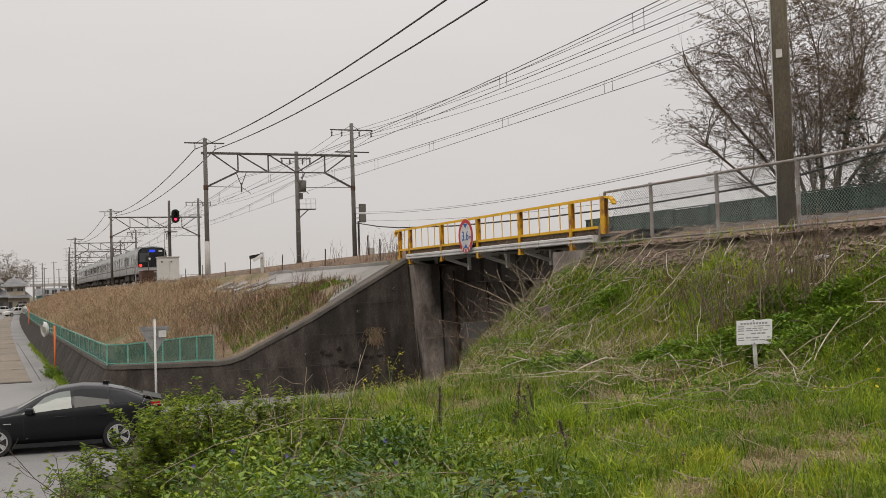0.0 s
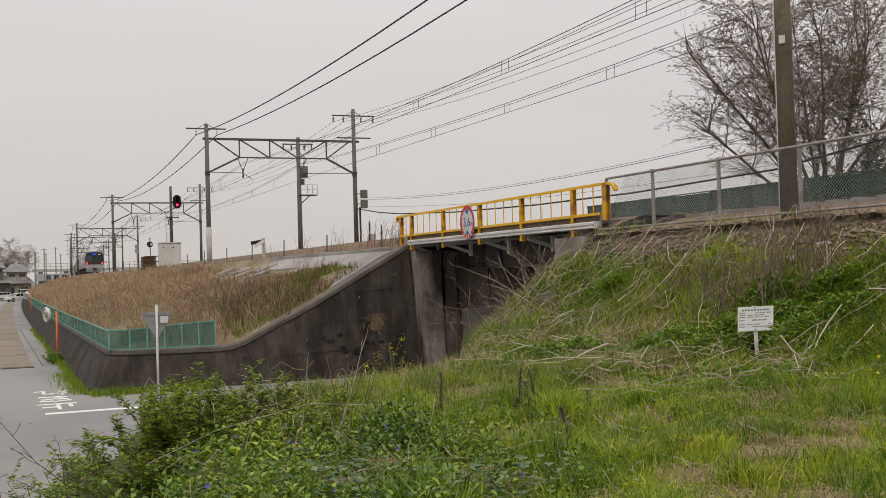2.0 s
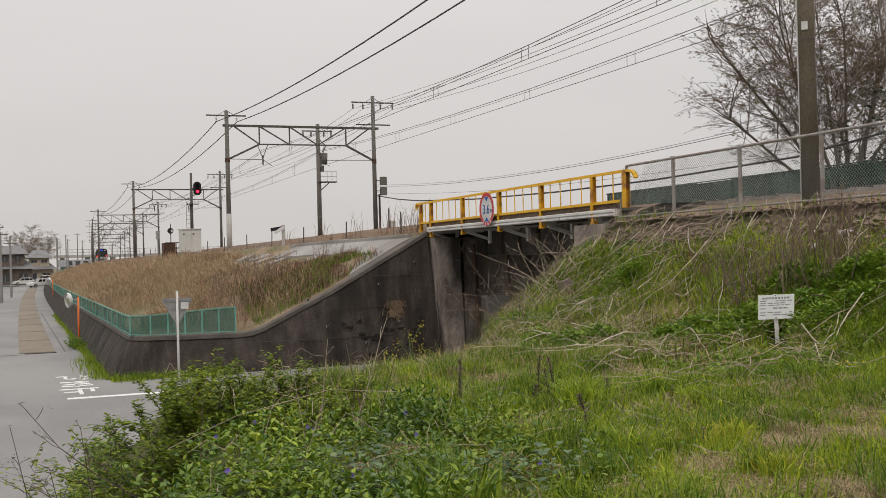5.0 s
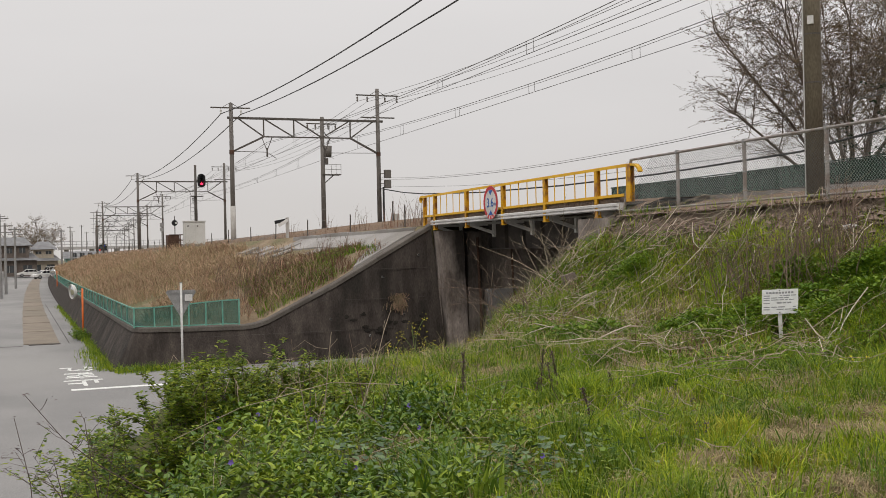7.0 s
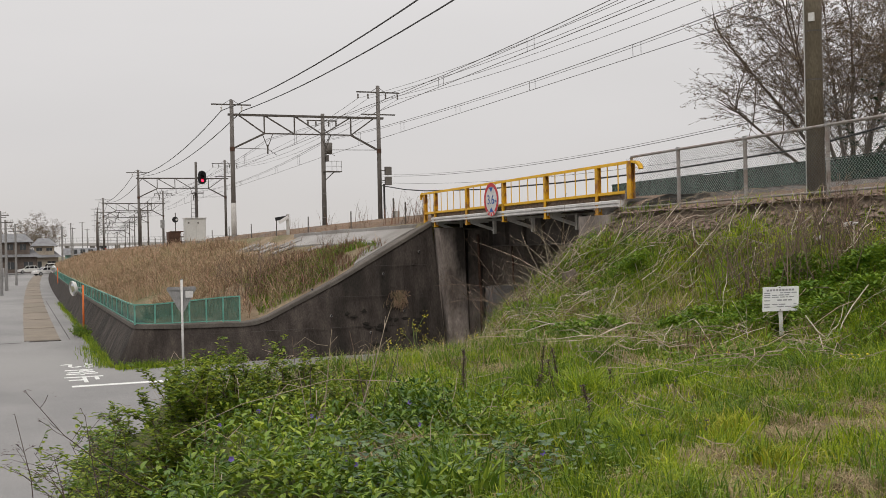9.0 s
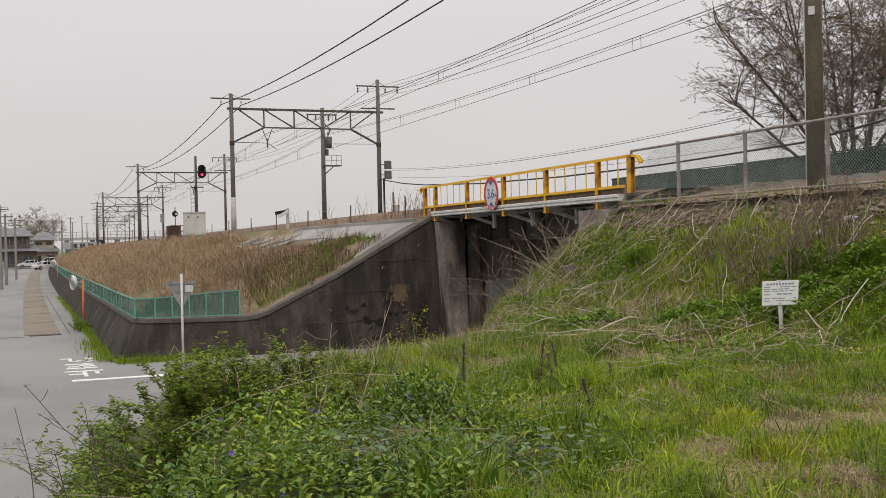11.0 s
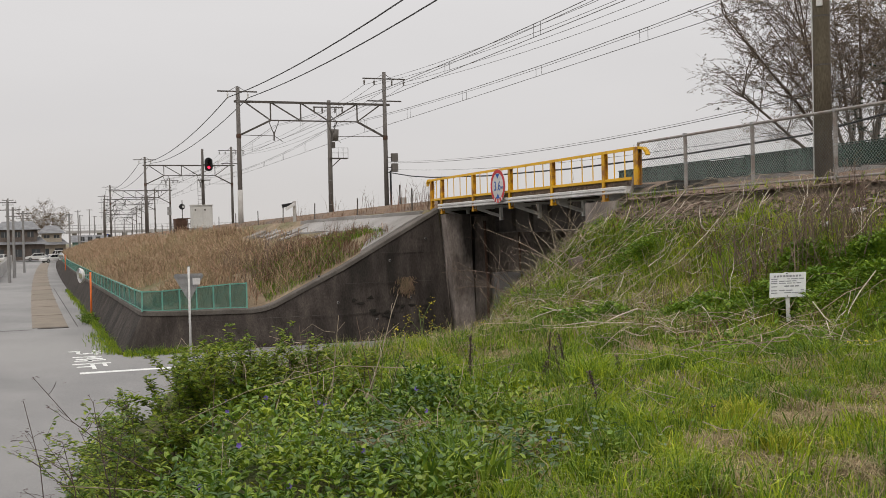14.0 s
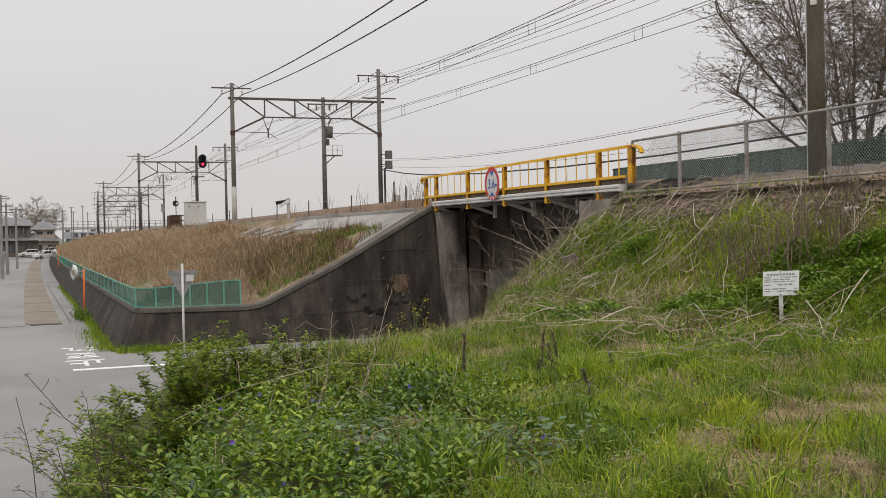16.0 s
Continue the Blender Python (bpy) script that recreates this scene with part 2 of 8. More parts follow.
def bevel(bm, w, seg=1):
    bmesh.ops.bevel(bm, geom=list(bm.edges), offset=w, segments=seg, affect="EDGES", profile=0.5)
    return bm


def thing(name, at, label, category, group="", kind=""):
    ob = new(name)
    ob.location = at
    ob.empty_display_size = 0.2
    return tagged(ob, label, category, group, kind)


def origin(ob):
    p = Vector(ob.location)
    while ob.parent:
        ob = ob.parent
        p = p + Vector(ob.location)
    return p


def part(name, bm, material, parent, label="", at=None, smooth=False):
    """A bmesh in world places, linked as one mesh under a thing or a part."""
    me = bpy.data.meshes.new(name)
    base = origin(parent)
    local = Vector(at) - base if at else Vector((0, 0, 0))
    bmesh.ops.translate(bm, verts=bm.verts, vec=-(base + local))
    bm.to_mesh(me)
    bm.free()
    me.materials.append(material)
    if smooth:
        for p in me.polygons:
            p.use_smooth = True
    ob = new(name, me)
    ob.parent = parent
    ob.location = local
    if label:
        tagged(ob, label)
    return ob


def single(name, bm, material, label, category="", kind="", at=(0, 0, 0), group="", smooth=False):
    """A thing or a piece of the setting that is one mesh."""
    me = bpy.data.meshes.new(name)
    bmesh.ops.translate(bm, verts=bm.verts, vec=-Vector(at))
    bm.to_mesh(me)
    bm.free()
    me.materials.append(material)
    if smooth:
        for p in me.polygons:
            p.use_smooth = True
    ob = new(name, me)
    ob.location = at
    return tagged(ob, label, category, group, kind)


def raw(name, verts, faces, materials, label="", category="", kind="", parent=None, idx=None):
    me = bpy.data.meshes.new(name)
    me.from_pydata(verts, [], faces)
    for m in materials:
        me.materials.append(m)
    if idx is not None:
        me.polygons.foreach_set("material_index", idx)
    me.update()
    ob = new(name, me)
    if parent:
        ob.parent = parent
        ob.location = -origin(parent)
    return tagged(ob, label, category, "", kind)


# ---------------------------------------------------------------- the lie of the land
ROAD = -3.2


def bend(y):
    """How far the railway has swung to its right at y."""
    return 0.0 if y < 150 else (0.00035 * (y - 150) ** 2 if y < 240 else 2.835 + 0.063 * (y - 240))


def swing(y):
    """How far the lane and its wall have swung to the right at y."""
    return 0.0001 * max(min(y, 260) - 43, 0) ** 2


def rail(y):
    """Height of the rails."""
    return float(np.interp(y, (-60, 20, 33, 40, 120), (1.1, 1.13, 1.25, 1.25, 1.05)))


def wall_top(y):
    return float(np.interp(y, (31, 40, 110, 210, 300), (-1.96, -1.95, -1.94, -1.85, -1.8)))


def wing_top(x):
    return float(np.interp(x, (3, 6.1, 6.8, 8.9, 11.95), (-1.97, -2.02, -1.87, -0.85, 0.85)))


def smoothmax(a, b, k):
    d = max(k - abs(a - b), 0) / k
    return max(a, b) + d * d * k / 4


def land(x, y):
    """Height of the ground at x, y."""
    bx = x - bend(y)
    if y > 31.36:
        if x < 3.1 + swing(y):
            return ROAD
        edge = rail(y) - 0.45
        if bx < 11.8:
            z = wall_top(y) + (edge - wall_top(y)) * max((x - 3.1 - swing(y)) / (8.7 + bend(y) - swing(y)), 0) ** 0.9
            z += 0.12 * noise.noise((x * 0.5, y * 0.25, 3.0))
            if y < 42:
                z = min(z, wing_top(bx) - 0.05 + (y - 31.5) * 0.32)
            ease = float(np.interp(y, (50, 75), (0, 0.5)))
            return min(z, 0.18 + ease + (x - bend(y) - 10.6) * (0.4 if bx > 10.6 else 0.3))
        if bx < 23.6:
            return edge
        return max(edge - (bx - 23.6) * 0.5, -2.0)
    if y > 20.9:
        if x > 11.9:
            return ROAD if x < 24 else max(ROAD, min(-2.0, ROAD + (x - 24) * 0.2))
    # meadow, bank to the railway and the fall to the road
    z = -1.66 + 0.035 * x + 0.09 * noise.noise((x * 0.45, y * 0.45, 0)) + 0.04 * noise.noise((x * 1.7, y * 1.7, 5))
    bank = 0.62 - max(11.8 - x, 0) * 0.7 + 0.1 * noise.noise((x * 0.8, y * 0.8, 8))
    if x > 11.6:
        bank = 0.62 if x < 12.6 else min(0.62 + (x - 12.6) * 0.5, 0.7)
    if x > 23.6:
        bank = max(1.0 - (x - 23.6) * 0.5, -2.0)
    z = smoothmax(z, bank, 0.5) if x < 12.6 else bank
    toe = float(np.interp(x, (-6, 0, 6.5, 8.5, 9.5), (12.5, 15.0, 18.0, 20.6, 21.6)))
    fall = min(toe - y, (x - 0.5 + max(8.0 - y, 0) * 0.42) * 4.0)
    steep = 0.42 if x < 7 else 0.42 + min((x - 7) * 0.3, 1.6)
    return max(min(z, ROAD + 0.05 + steep * fall), ROAD)


def build_ground():
    xs = sorted({*np.arange(-4, 14, 0.3).round(3), *np.arange(14, 30, 0.8).round(3), 2.4, 3.08, 3.12, 11.8, 11.95, 12.6, 23.6,
                 *np.arange(-40, -4, 4.0), *np.arange(30, 100, 8.0), -1500, -700, -300, -150, -80, 150, 300, 700, 1500})
    ys = sorted({*np.arange(-4, 20.4, 0.3).round(3), *np.arange(20.4, 45, 0.45).round(3), *np.arange(45, 100, 2.0), *np.arange(100, 320, 8.0),
                 20.85, 20.95, 31.34, 31.38, 400, 550, 800, 1200, 2500, -10, -20, -40, -80, -200, -600, -1500})
    verts = []
    for y in ys:
        for x in xs:
            far = (0 if y > 320 or x < 2 else swing(float(y)) if x < 3.2 else bend(float(y)) if x > 10 else swing(float(y)) + (bend(float(y)) - swing(float(y))) * (x - 3) / 7)
            verts.append((float(x) + far, float(y), land(float(x) + far, float(y)) if abs(x) < 400 and y < 500 else (-3.2 if x < 2 else -2.2)))
    nx = len(xs)
    faces, idx = [], []
    for j in range(len(ys) - 1):
        for i in range(nx - 1):
            faces.append((j * nx + i, j * nx + i + 1, (j + 1) * nx + i + 1, (j + 1) * nx + i))
            x, y = (xs[i] + xs[i + 1]) / 2, (ys[j] + ys[j + 1]) / 2
            k = 0
            if y > 31.3 and 3.0 < x < 13:
                k = 1
            elif 11.2 < x < 24:
                k = 2
            elif abs(x) > 60 or y > 200 or x < -4:
                k = 3
            idx.append(k)
    ob = raw("ground", verts, faces, [M_SOIL, M_DRY, M_EARTH, M_FIELD], "meadow and railway bank of grass and bare soil", "ground", "structure", idx=idx)
    for p in ob.data.polygons:
        p.use_smooth = True


build_ground()


def road_text_stroke(bm, pts, w, z):
    """Painted bar along pts."""
    for p, q in zip(pts, pts[1:]):
        beam(bm, (p[0], p[1], z), (q[0], q[1], z), w, 0.006)


def build_road():
    z = ROAD + 0.06
    bm = B()
    # crossing road, junction and the lane along the railway wall
    for x0, x1, y0, y1 in ((-60, 2.35, 5.5, 31.0), (2.35, 26.0, 17.0, 31.0), (-14, 2.3, 31.0, 46.0)):
        v = [bm.verts.new(p) for p in ((x0, y0, z), (x1, y0, z), (x1, y1, z), (x0, y1, z))]
        bm.faces.new(v)
    ys = [46 + 9 * i for i in range(24)]
    for a, b in zip(ys, ys[1:]):
        f = [bm.verts.new(p) for p in ((-2.4, a, z), (2.42 + swing(a), a, z), (2.42 + swing(b), b, z), (-2.4, b, z))]
        bm.faces.new(f)
    for x0, x1, y0, y1 in ((-40, 60, 206, 214),):
        f = [bm.verts.new(p) for p in ((x0, y0, z), (x1, y0, z), (x1, y1, z), (x0, y1, z))]
        bm.faces.new(f)
    road = single("road", bm, M_ASPHALT, "worn pale grey asphalt road with a junction", "road", "structure")
    # stop line and lettering
    bm = B()
    box(bm, 1.12, 3.6, 27.05, 27.35, z, z + 0.006)
    part("stop_line", bm, M_PAINT, road, "white painted stop line")
    cx = 1.5

    def glyph(strokes, y0, h):
        b = B()
        for s in strokes:
            pts = [(cx + (0.5 - px) * 1.0, y0 - h * (1 - py)) for px, py in s]
            for p, q in zip(pts, pts[1:]):
                dx, dy = q[0] - p[0], q[1] - p[1]
                wide = 0.1 if abs(dx) * 1.5 < abs(dy) else 0.19
                beam(b, (p[0], p[1], z + 0.004), (q[0], q[1], z + 0.004), wide, 0.006)
        return b
    stop = (((0.5, 0.0), (0.5, 0.95)), ((0.55, 0.45), (0.9, 0.45)), ((0.2, 0.4), (0.2, 0.95)), ((0.02, 0.95), (0.98, 0.95)))
    ma = (((0.1, 0.2), (0.9, 0.2)), ((0.15, 0.5), (0.85, 0.5)), ((0.5, 0.0), (0.5, 0.8)), ((0.5, 0.75), (0.2, 0.82), (0.25, 0.98), (0.55, 0.95), (0.9, 0.98)))
    re = (((0.25, 0.0), (0.25, 1.0)), ((0.05, 0.3), (0.4, 0.28), (0.08, 0.8)), ((0.4, 0.4), (0.62, 0.2), (0.72, 0.4), (0.68, 0.9), (0.95, 0.85)))
    part("lettering", glyph([[(px, py) for px, py in s] for s in stop], 29.3, 1.35), M_PAINT, road, "white painted stop lettering")
    part("lettering", glyph(ma, 31.1, 1.35), M_PAINT, road, "white painted stop lettering")
    part("lettering", glyph(re, 32.9, 1.35), M_PAINT, road, "white painted stop lettering")
    # beige slabs let into the lane
    y = 42.6
    i = 0
    while y < 190:
        length = 6.9 if i % 3 else 7.4
        b = B()
        box(b, 0.12, 1.38, y + 0.12, y + length - 0.12, z, z + 0.02)
        ob = part("concrete_slab", b, M_SLAB, road)
        ob.location = (swing(y + 3.5), 0, 0)
        y += length
        i += 1
    b = B()
    box(b, -2.2, 0.1, 42.0, 42.06, z, z + 0.006)
    part("joint", b, M_WALL, road, "dark joint in the asphalt")
    b = B()
    box(b, 1.7, 1.73, 42.6, 80, z, z + 0.006)
    part("joint", b, M_WALL, road, "dark joint in the asphalt")
    b = B()
    box(b, 0.3, 1.4, 42.2, 42.5, z, z + 0.025)
    part("drain_cover", b, M_WALL, road, "dark drain grating across the lane")


build_road()


# ---------------------------------------------------------------- retaining walls and bridge
def build_walls():
    st = [  # top x, y, z; foot x, y
        (11.98, 31.2, 0.85, 12.2, 30.7), (10.4, 31.2, -0.02, 10.5, 30.72), (8.9, 31.2, -0.85, 8.9, 30.74), (6.8, 31.2, -1.87, 6.8, 30.75),
        (6.45, 31.2, -1.98, 6.45, 30.75), (6.1, 31.2, -2.02, 6.1, 30.75), (4.4, 31.2, -2.0, 4.4, 30.75), (3.35, 31.2, -1.97, 3.5, 30.78),
        (3.14, 31.26, -1.96, 3.0, 30.92), (3.03, 31.4, -1.96, 2.68, 31.25), (3.0, 31.7, -1.955, 2.48, 31.75)]
    for y in (36, 40, 48, 56, 72, 90, 120, 150, 170, 190, 210, 230, 250):
        st.append((3.0 + swing(y), y, wall_top(y), 2.42 + swing(y), y))
    bm, cope = B(), B()
    front = [(bm.verts.new((x, y, z - 0.12)), bm.verts.new((fx, fy, ROAD))) for x, y, z, fx, fy in st]
    for (a, b), (c, d) in zip(front, front[1:]):
        bm.faces.new((a, b, d, c))
    rows = []
    for i, (x, y, z, fx, fy) in enumerate(st):
        t = Vector((st[min(i + 1, len(st) - 1)][0] - st[max(i - 1, 0)][0], st[min(i + 1, len(st) - 1)][1] - st[max(i - 1, 0)][1], 0)).normalized()
        n = Vector((t.y, -t.x, 0))
        c = Vector((x, y, z))
        low = Vector((0, 0, -0.14))
        rows.append([cope.verts.new(p) for p in (c - n * 0.05 + low, c - n * 0.05 + Vector((0, 0, -0.03)), c - n * 0.01, c + n * 0.34, c + n * 0.37 + Vector((0, 0, -0.03)), c + n * 0.37 + low * 4)])
    for a, b in zip(rows, rows[1:]):
        for k in range(5):
            cope.faces.new((a[k], a[k + 1], b[k + 1], b[k]))
    bmesh.ops.recalc_face_normals(bm, faces=bm.faces)
    bmesh.ops.recalc_face_normals(cope, faces=cope.faces)
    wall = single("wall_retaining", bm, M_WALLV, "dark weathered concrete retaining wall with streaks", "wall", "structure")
    part("coping", cope, M_COPE, wall, "paler concrete coping")
    # lift lines of the wing wall and weep holes
    for z in (-2.3, -1.4, -0.5):
        b = B()
        x0 = float(np.interp(z, (-2.02, -1.87, -0.85, 0.85), (6.1, 6.8, 8.9, 11.9))) + 0.5 if z > -2 else 4.2
        yy = 31.2 - (0.85 - z) / 4.05 * 0.47
        box(b, x0, 12.0, yy - 0.004, yy + 0.02, z - 0.004, z + 0.004)
        part("lift_joint", b, M_WALL, wall)
    for x, z in ((8.05, -1.15), (8.6, -1.95), (10.3, -0.75), (10.9, -1.9), (9.8, -2.5), (7.2, -2.5), (11.5, -0.1)):
        b = B()
        yy = 31.2 - (0.85 - z) / 4.05 * 0.47
        disc(b, (x, yy - 0.01, z), (0, 1, 0), 0.036, 0.05, 10)
        h = part("weep_hole", b, M_APRON, wall, "pale weep pipe")
        # solid black disc paints the darkness inside the pipe's open end
        b = B()
        disc(b, (x, yy - 0.03, z), (0, 1, 0), 0.03, 0.03, 10)
        part("bore", b, M_BLACK, h)
    rs = random.Random(12)
    for k in range(26):
        x, z = rs.uniform(9.0, 12.0), rs.uniform(-2.9, -1.7)
        yy = 31.2 - (0.85 - z) / 4.05 * 0.47
        b = B()
        n = 9
        ring = [b.verts.new((x + rs.uniform(0.05, 0.17) * math.cos(6.283 * i / n), yy - 0.004, z + rs.uniform(0.03, 0.09) * math.sin(6.283 * i / n))) for i in range(n)]
        mid = b.verts.new((x, yy - 0.022, z))
        for i in range(n):
            b.faces.new((mid, ring[i], ring[(i + 1) % n]))
        part("moss_patch", b, M_MOSS, wall, "dark dry moss patch")
    # abutments and the walls of the underpass
    b = B()
    box(b, 12.12, 24.0, 31.02, 32.2, ROAD - 0.1, 0.62)
    ab = single("wall_abutment_far", b, M_ABUT, "dark stained concrete bridge abutment", "wall", "structure")
    b = B()
    prism(b, ((12.0, 0.62), (12.8, 0.62), (12.86, -1.0), (12.95, ROAD), (12.3, ROAD), (12.16, -1.0)), 1, 30.6, 31.02)
    part("corner_pilaster", b, M_PILAST, ab, "paler battered corner of the abutment")
    b = B()
    box(b, 13.02, 13.5, 30.78, 31.02, ROAD, 0.55)
    part("pilaster", b, M_PILAST, ab, "pale concrete pilaster")
    b = B()
    box(b, 13.62, 24.0, 30.62, 31.02, ROAD, -1.22)
    part("plinth", b, M_APRON, ab, "grey concrete plinth")
    for x, r in ((13.34, 0.045), (14.5, 0.035)):
        b = B()
        tube(b, [(x, 30.72, 0.4), (x + 0.04, 30.72, -1.2), (x, 30.56, -1.3), (x, 30.56, ROAD)], r, 8)
        part("drain_pipe", b, M_RUST, ab, "rusty drain pipe")
    b = B()
    box(b, 11.5, 24.0, 19.6, 20.9, ROAD - 0.1, 0.62)
    single("wall_abutment_near", b, M_ABUT, "dark stained concrete bridge abutment", "wall", "structure")
    b = B()
    prism(b, ((12.0, 0.7), (11.5, 0.1), (9.9, -1.2), (9.3, -2.0), (9.3, ROAD), (12.0, ROAD)), 1, 20.15, 20.5)
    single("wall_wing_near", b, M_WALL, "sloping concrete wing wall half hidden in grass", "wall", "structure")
    # concrete apron beside the coping, laid over the slope
    b = B()
    ys = [31.6 + 0.42 * i for i in range(36)]
    grid = []
    for y in ys:
        low = 9.55 + max(y - 31.75, 0) * 1.35 if y < 32.5 else 10.55 + 0.06 * math.sin(y * 1.3)
        xs = [low + (11.62 - low) * j / 8 for j in range(9)]
        grid.append([(b.verts.new((x, y, land(x, y) + 0.07)), b.verts.new((x, y, land(x, y) - 0.25))) for x in xs])
    for g, h in zip(grid, grid[1:]):
        for j in range(8):
            b.faces.new((g[j][0], g[j + 1][0], h[j + 1][0], h[j][0]))
        for j in (0, 8):
            b.faces.new((g[j][0], h[j][0], h[j][1], g[j][1]))
    for g in (grid[0], grid[-1]):
        for j in range(8):
            b.faces.new((g[j][0], g[j][1], g[j + 1][1], g[j + 1][0]))
    bmesh.ops.recalc_face_normals(b, faces=b.faces)
    apron = single("concrete_apron", b, M_APRON, "pale concrete slope paving beside the bridge", "paving", "structure")
    rng = random.Random(4)
    for i in range(13):
        y = 31.9 + i * 1.22
        b = B()
        top = 0.78 + rng.uniform(-0.02, 0.03)
        box(b, 11.62, 11.86, y, y + 1.2, top - 0.4, top)
        part("kerb", bevel(b, 0.012), M_APRON, apron)
    for i in range(9):
        x, y = rng.uniform(9.4, 10.4), rng.uniform(33, 54)
        b = B()
        z = land(x, y)
        beam(b, (x, y, z + 0.06), (x + 0.8, y + rng.uniform(-0.1, 0.3), land(x + 0.8, y) + 0.08), rng.uniform(0.35, 0.7), 0.07)
        part("slab", b, M_APRON, apron)


build_walls()


def build_bridge():
    br = thing("railway_bridge", (12, 26, 0.5), "steel plate girder railway bridge over the lane", "bridge", kind="structure")
    for x, w in ((13.9, 0.3), (16.4, 0.3), (17.9, 0.3), (20.4, 0.3), (22.4, 0.2)):
        z0 = 0.45 if w < 0.25 else 0.05
        b = B()
        box(b, x - 0.02, x + 0.02, 20.6, 31.3, z0, 0.9)
        box(b, x - w / 2, x + w / 2, 20.6, 31.3, z0 - 0.03, z0)
        box(b, x - w / 2, x + w / 2, 20.6, 31.3, 0.9, 0.93)
        for k in range(9):
            y = 21.2 + k * 1.2
            box(b, x - w / 2, x + w / 2, y - 0.01, y + 0.01, z0, 0.9)
        part("girder", b, M_STEEL, br, "dark painted steel girder")
    b = B()
    box(b, 12.25, 22.7, 20.3, 31.6, 0.93, 1.0)
    part("deck", b, M_STEEL, br)
    # white guard beam on the walkway's edge
    b = B()
    prof = [(11.97, 0.795), (11.93, 0.81), (11.93, 0.84), (11.97, 0.855), (11.97, 0.87), (11.93, 0.885), (11.93, 0.93), (11.97, 0.95), (12.12, 0.95), (12.12, 0.795)]
    prism(b, prof, 1, 19.95, 31.1)
    part("guard_beam", b, M_WHITE, br, "white ribbed guard beam, a little dirty")
    b = B()
    box(b, 12.02, 12.3, 19.95, 31.3, 0.95, 1.1)
    part("ballast_board", b, M_BALLAST, br, "brown ballast retaining board")
    for y in (30.85, 28.35, 25.85, 23.4, 20.88):
        b = B()
        beam(b, (12.05, y, 0.74), (12.82, y + 0.02, 0.5), 0.07, 0.08)
        beam(b, (12.0, y, 0.76), (13.8, y, 0.8), 0.07, 0.07)
        part("bracket", b, M_GREY, br, "pale grey steel bracket")
        b = B()
        box(b, 12.8, 12.88, y - 0.05, y + 0.05, 0.38, 0.84)
        part("hanger", b, M_GREY, br)


build_bridge()


def build_railing():
    rl = thing("bridge_railing", (12, 26, 0.66), "yellow painted steel railing along the bridge walkway", "railing")
    x = 12.0
    for y in (31.75, 30.85, 28.35, 25.85, 23.4, 20.88):
        b = B()
        foot = 0.66 if y < 31.5 else 0.78
        for dx in (-0.045, 0.045):
            box(b, x + dx - 0.006, x + dx + 0.006, y - 0.055, y + 0.055, foot, 1.74)
        box(b, x - 0.045, x + 0.045, y - 0.006, y + 0.006, foot, 1.74)
        box(b, x - 0.06, x + 0.06, y - 0.08, y + 0.08, foot - 0.012, foot + 0.012)
        part("post", b, M_YELLOWR, rl, "yellow post with rust marks")
    b = B()
    box(b, x - 0.05, x + 0.05, 19.55, 31.95, 1.735, 1.752)
    box(b, x - 0.055, x - 0.043, 19.55, 31.95, 1.685, 1.735)
    part("top_rail", b, M_YELLOW, rl)
    b = B()
    box(b, x - 0.04, x - 0.028, 19.7, 31.8, 1.06, 1.13)
    box(b, x - 0.04, x + 0.03, 19.7, 31.8, 1.06, 1.07)
    part("bottom_rail", b, M_YELLOW, rl)
    ys = [31.75, 30.85, 28.35, 25.85, 23.4, 20.88, 19.55]
    for a, c in zip(ys, ys[1:]):
        k = max(1, round((a - c) / 0.47))
        for i in range(1, k):
            y = a + (c - a) * i / k
            b = B()
            box(b, x - 0.022, x - 0.01, y - 0.016, y + 0.016, 1.12, 1.69)
            part("baluster", b, M_YELLOW, rl)
    # end piece that curls over and down
    b = B()
    pts = [(x, 19.6, 1.72), (x, 19.4, 1.72), (x, 19.25, 1.7), (x, 19.14, 1.63), (x, 19.1, 1.55)]
    for p, q in zip(pts, pts[1:]):
        beam(b, p, q, 0.1, 0.05)
    part("end_curl", b, M_YELLOW, rl)
    b = B()
    for dx in (-0.05, 0.05):
        box(b, x + dx - 0.006, x + dx + 0.006, 19.42, 19.58, 0.95, 1.74)
    box(b, x - 0.05, x + 0.05, 19.49, 19.51, 0.95, 1.74)
    part("post", b, M_YELLOWR, rl, "yellow post with rust marks")
    b = B()
    for p, q in zip([(x, 31.95, 1.74), (x, 32.08, 1.7), (x, 32.12, 1.62)], [(x, 32.08, 1.7), (x, 32.12, 1.62), (x, 32.12, 1.55)]):
        beam(b, p, q, 0.1, 0.05)
    part("end_curl", b, M_YELLOW, rl)


build_railing()


def text_mesh(s, size, name="text"):
    cu = bpy.data.curves.new(name, "FONT")
    cu.body, cu.size, cu.align_x, cu.align_y, cu.extrude = s, size, "CENTER", "CENTER", 0.002
    ob = bpy.data.objects.new(name, cu)
    scene.collection.objects.link(ob)
    dg = bpy.context.evaluated_depsgraph_get()
    me = bpy.data.meshes.new_from_object(ob.evaluated_get(dg))
    bpy.data.objects.remove(ob)
    return me


def lettered(s, size, material, m, parent, label):
    """Raised writing at the pose m in the parent's space."""
    me = text_mesh(s, size)
    me.transform(m)
    me.materials.append(material)
    ob = new("lettering", me)
    ob.parent = parent
    return tagged(ob, label)


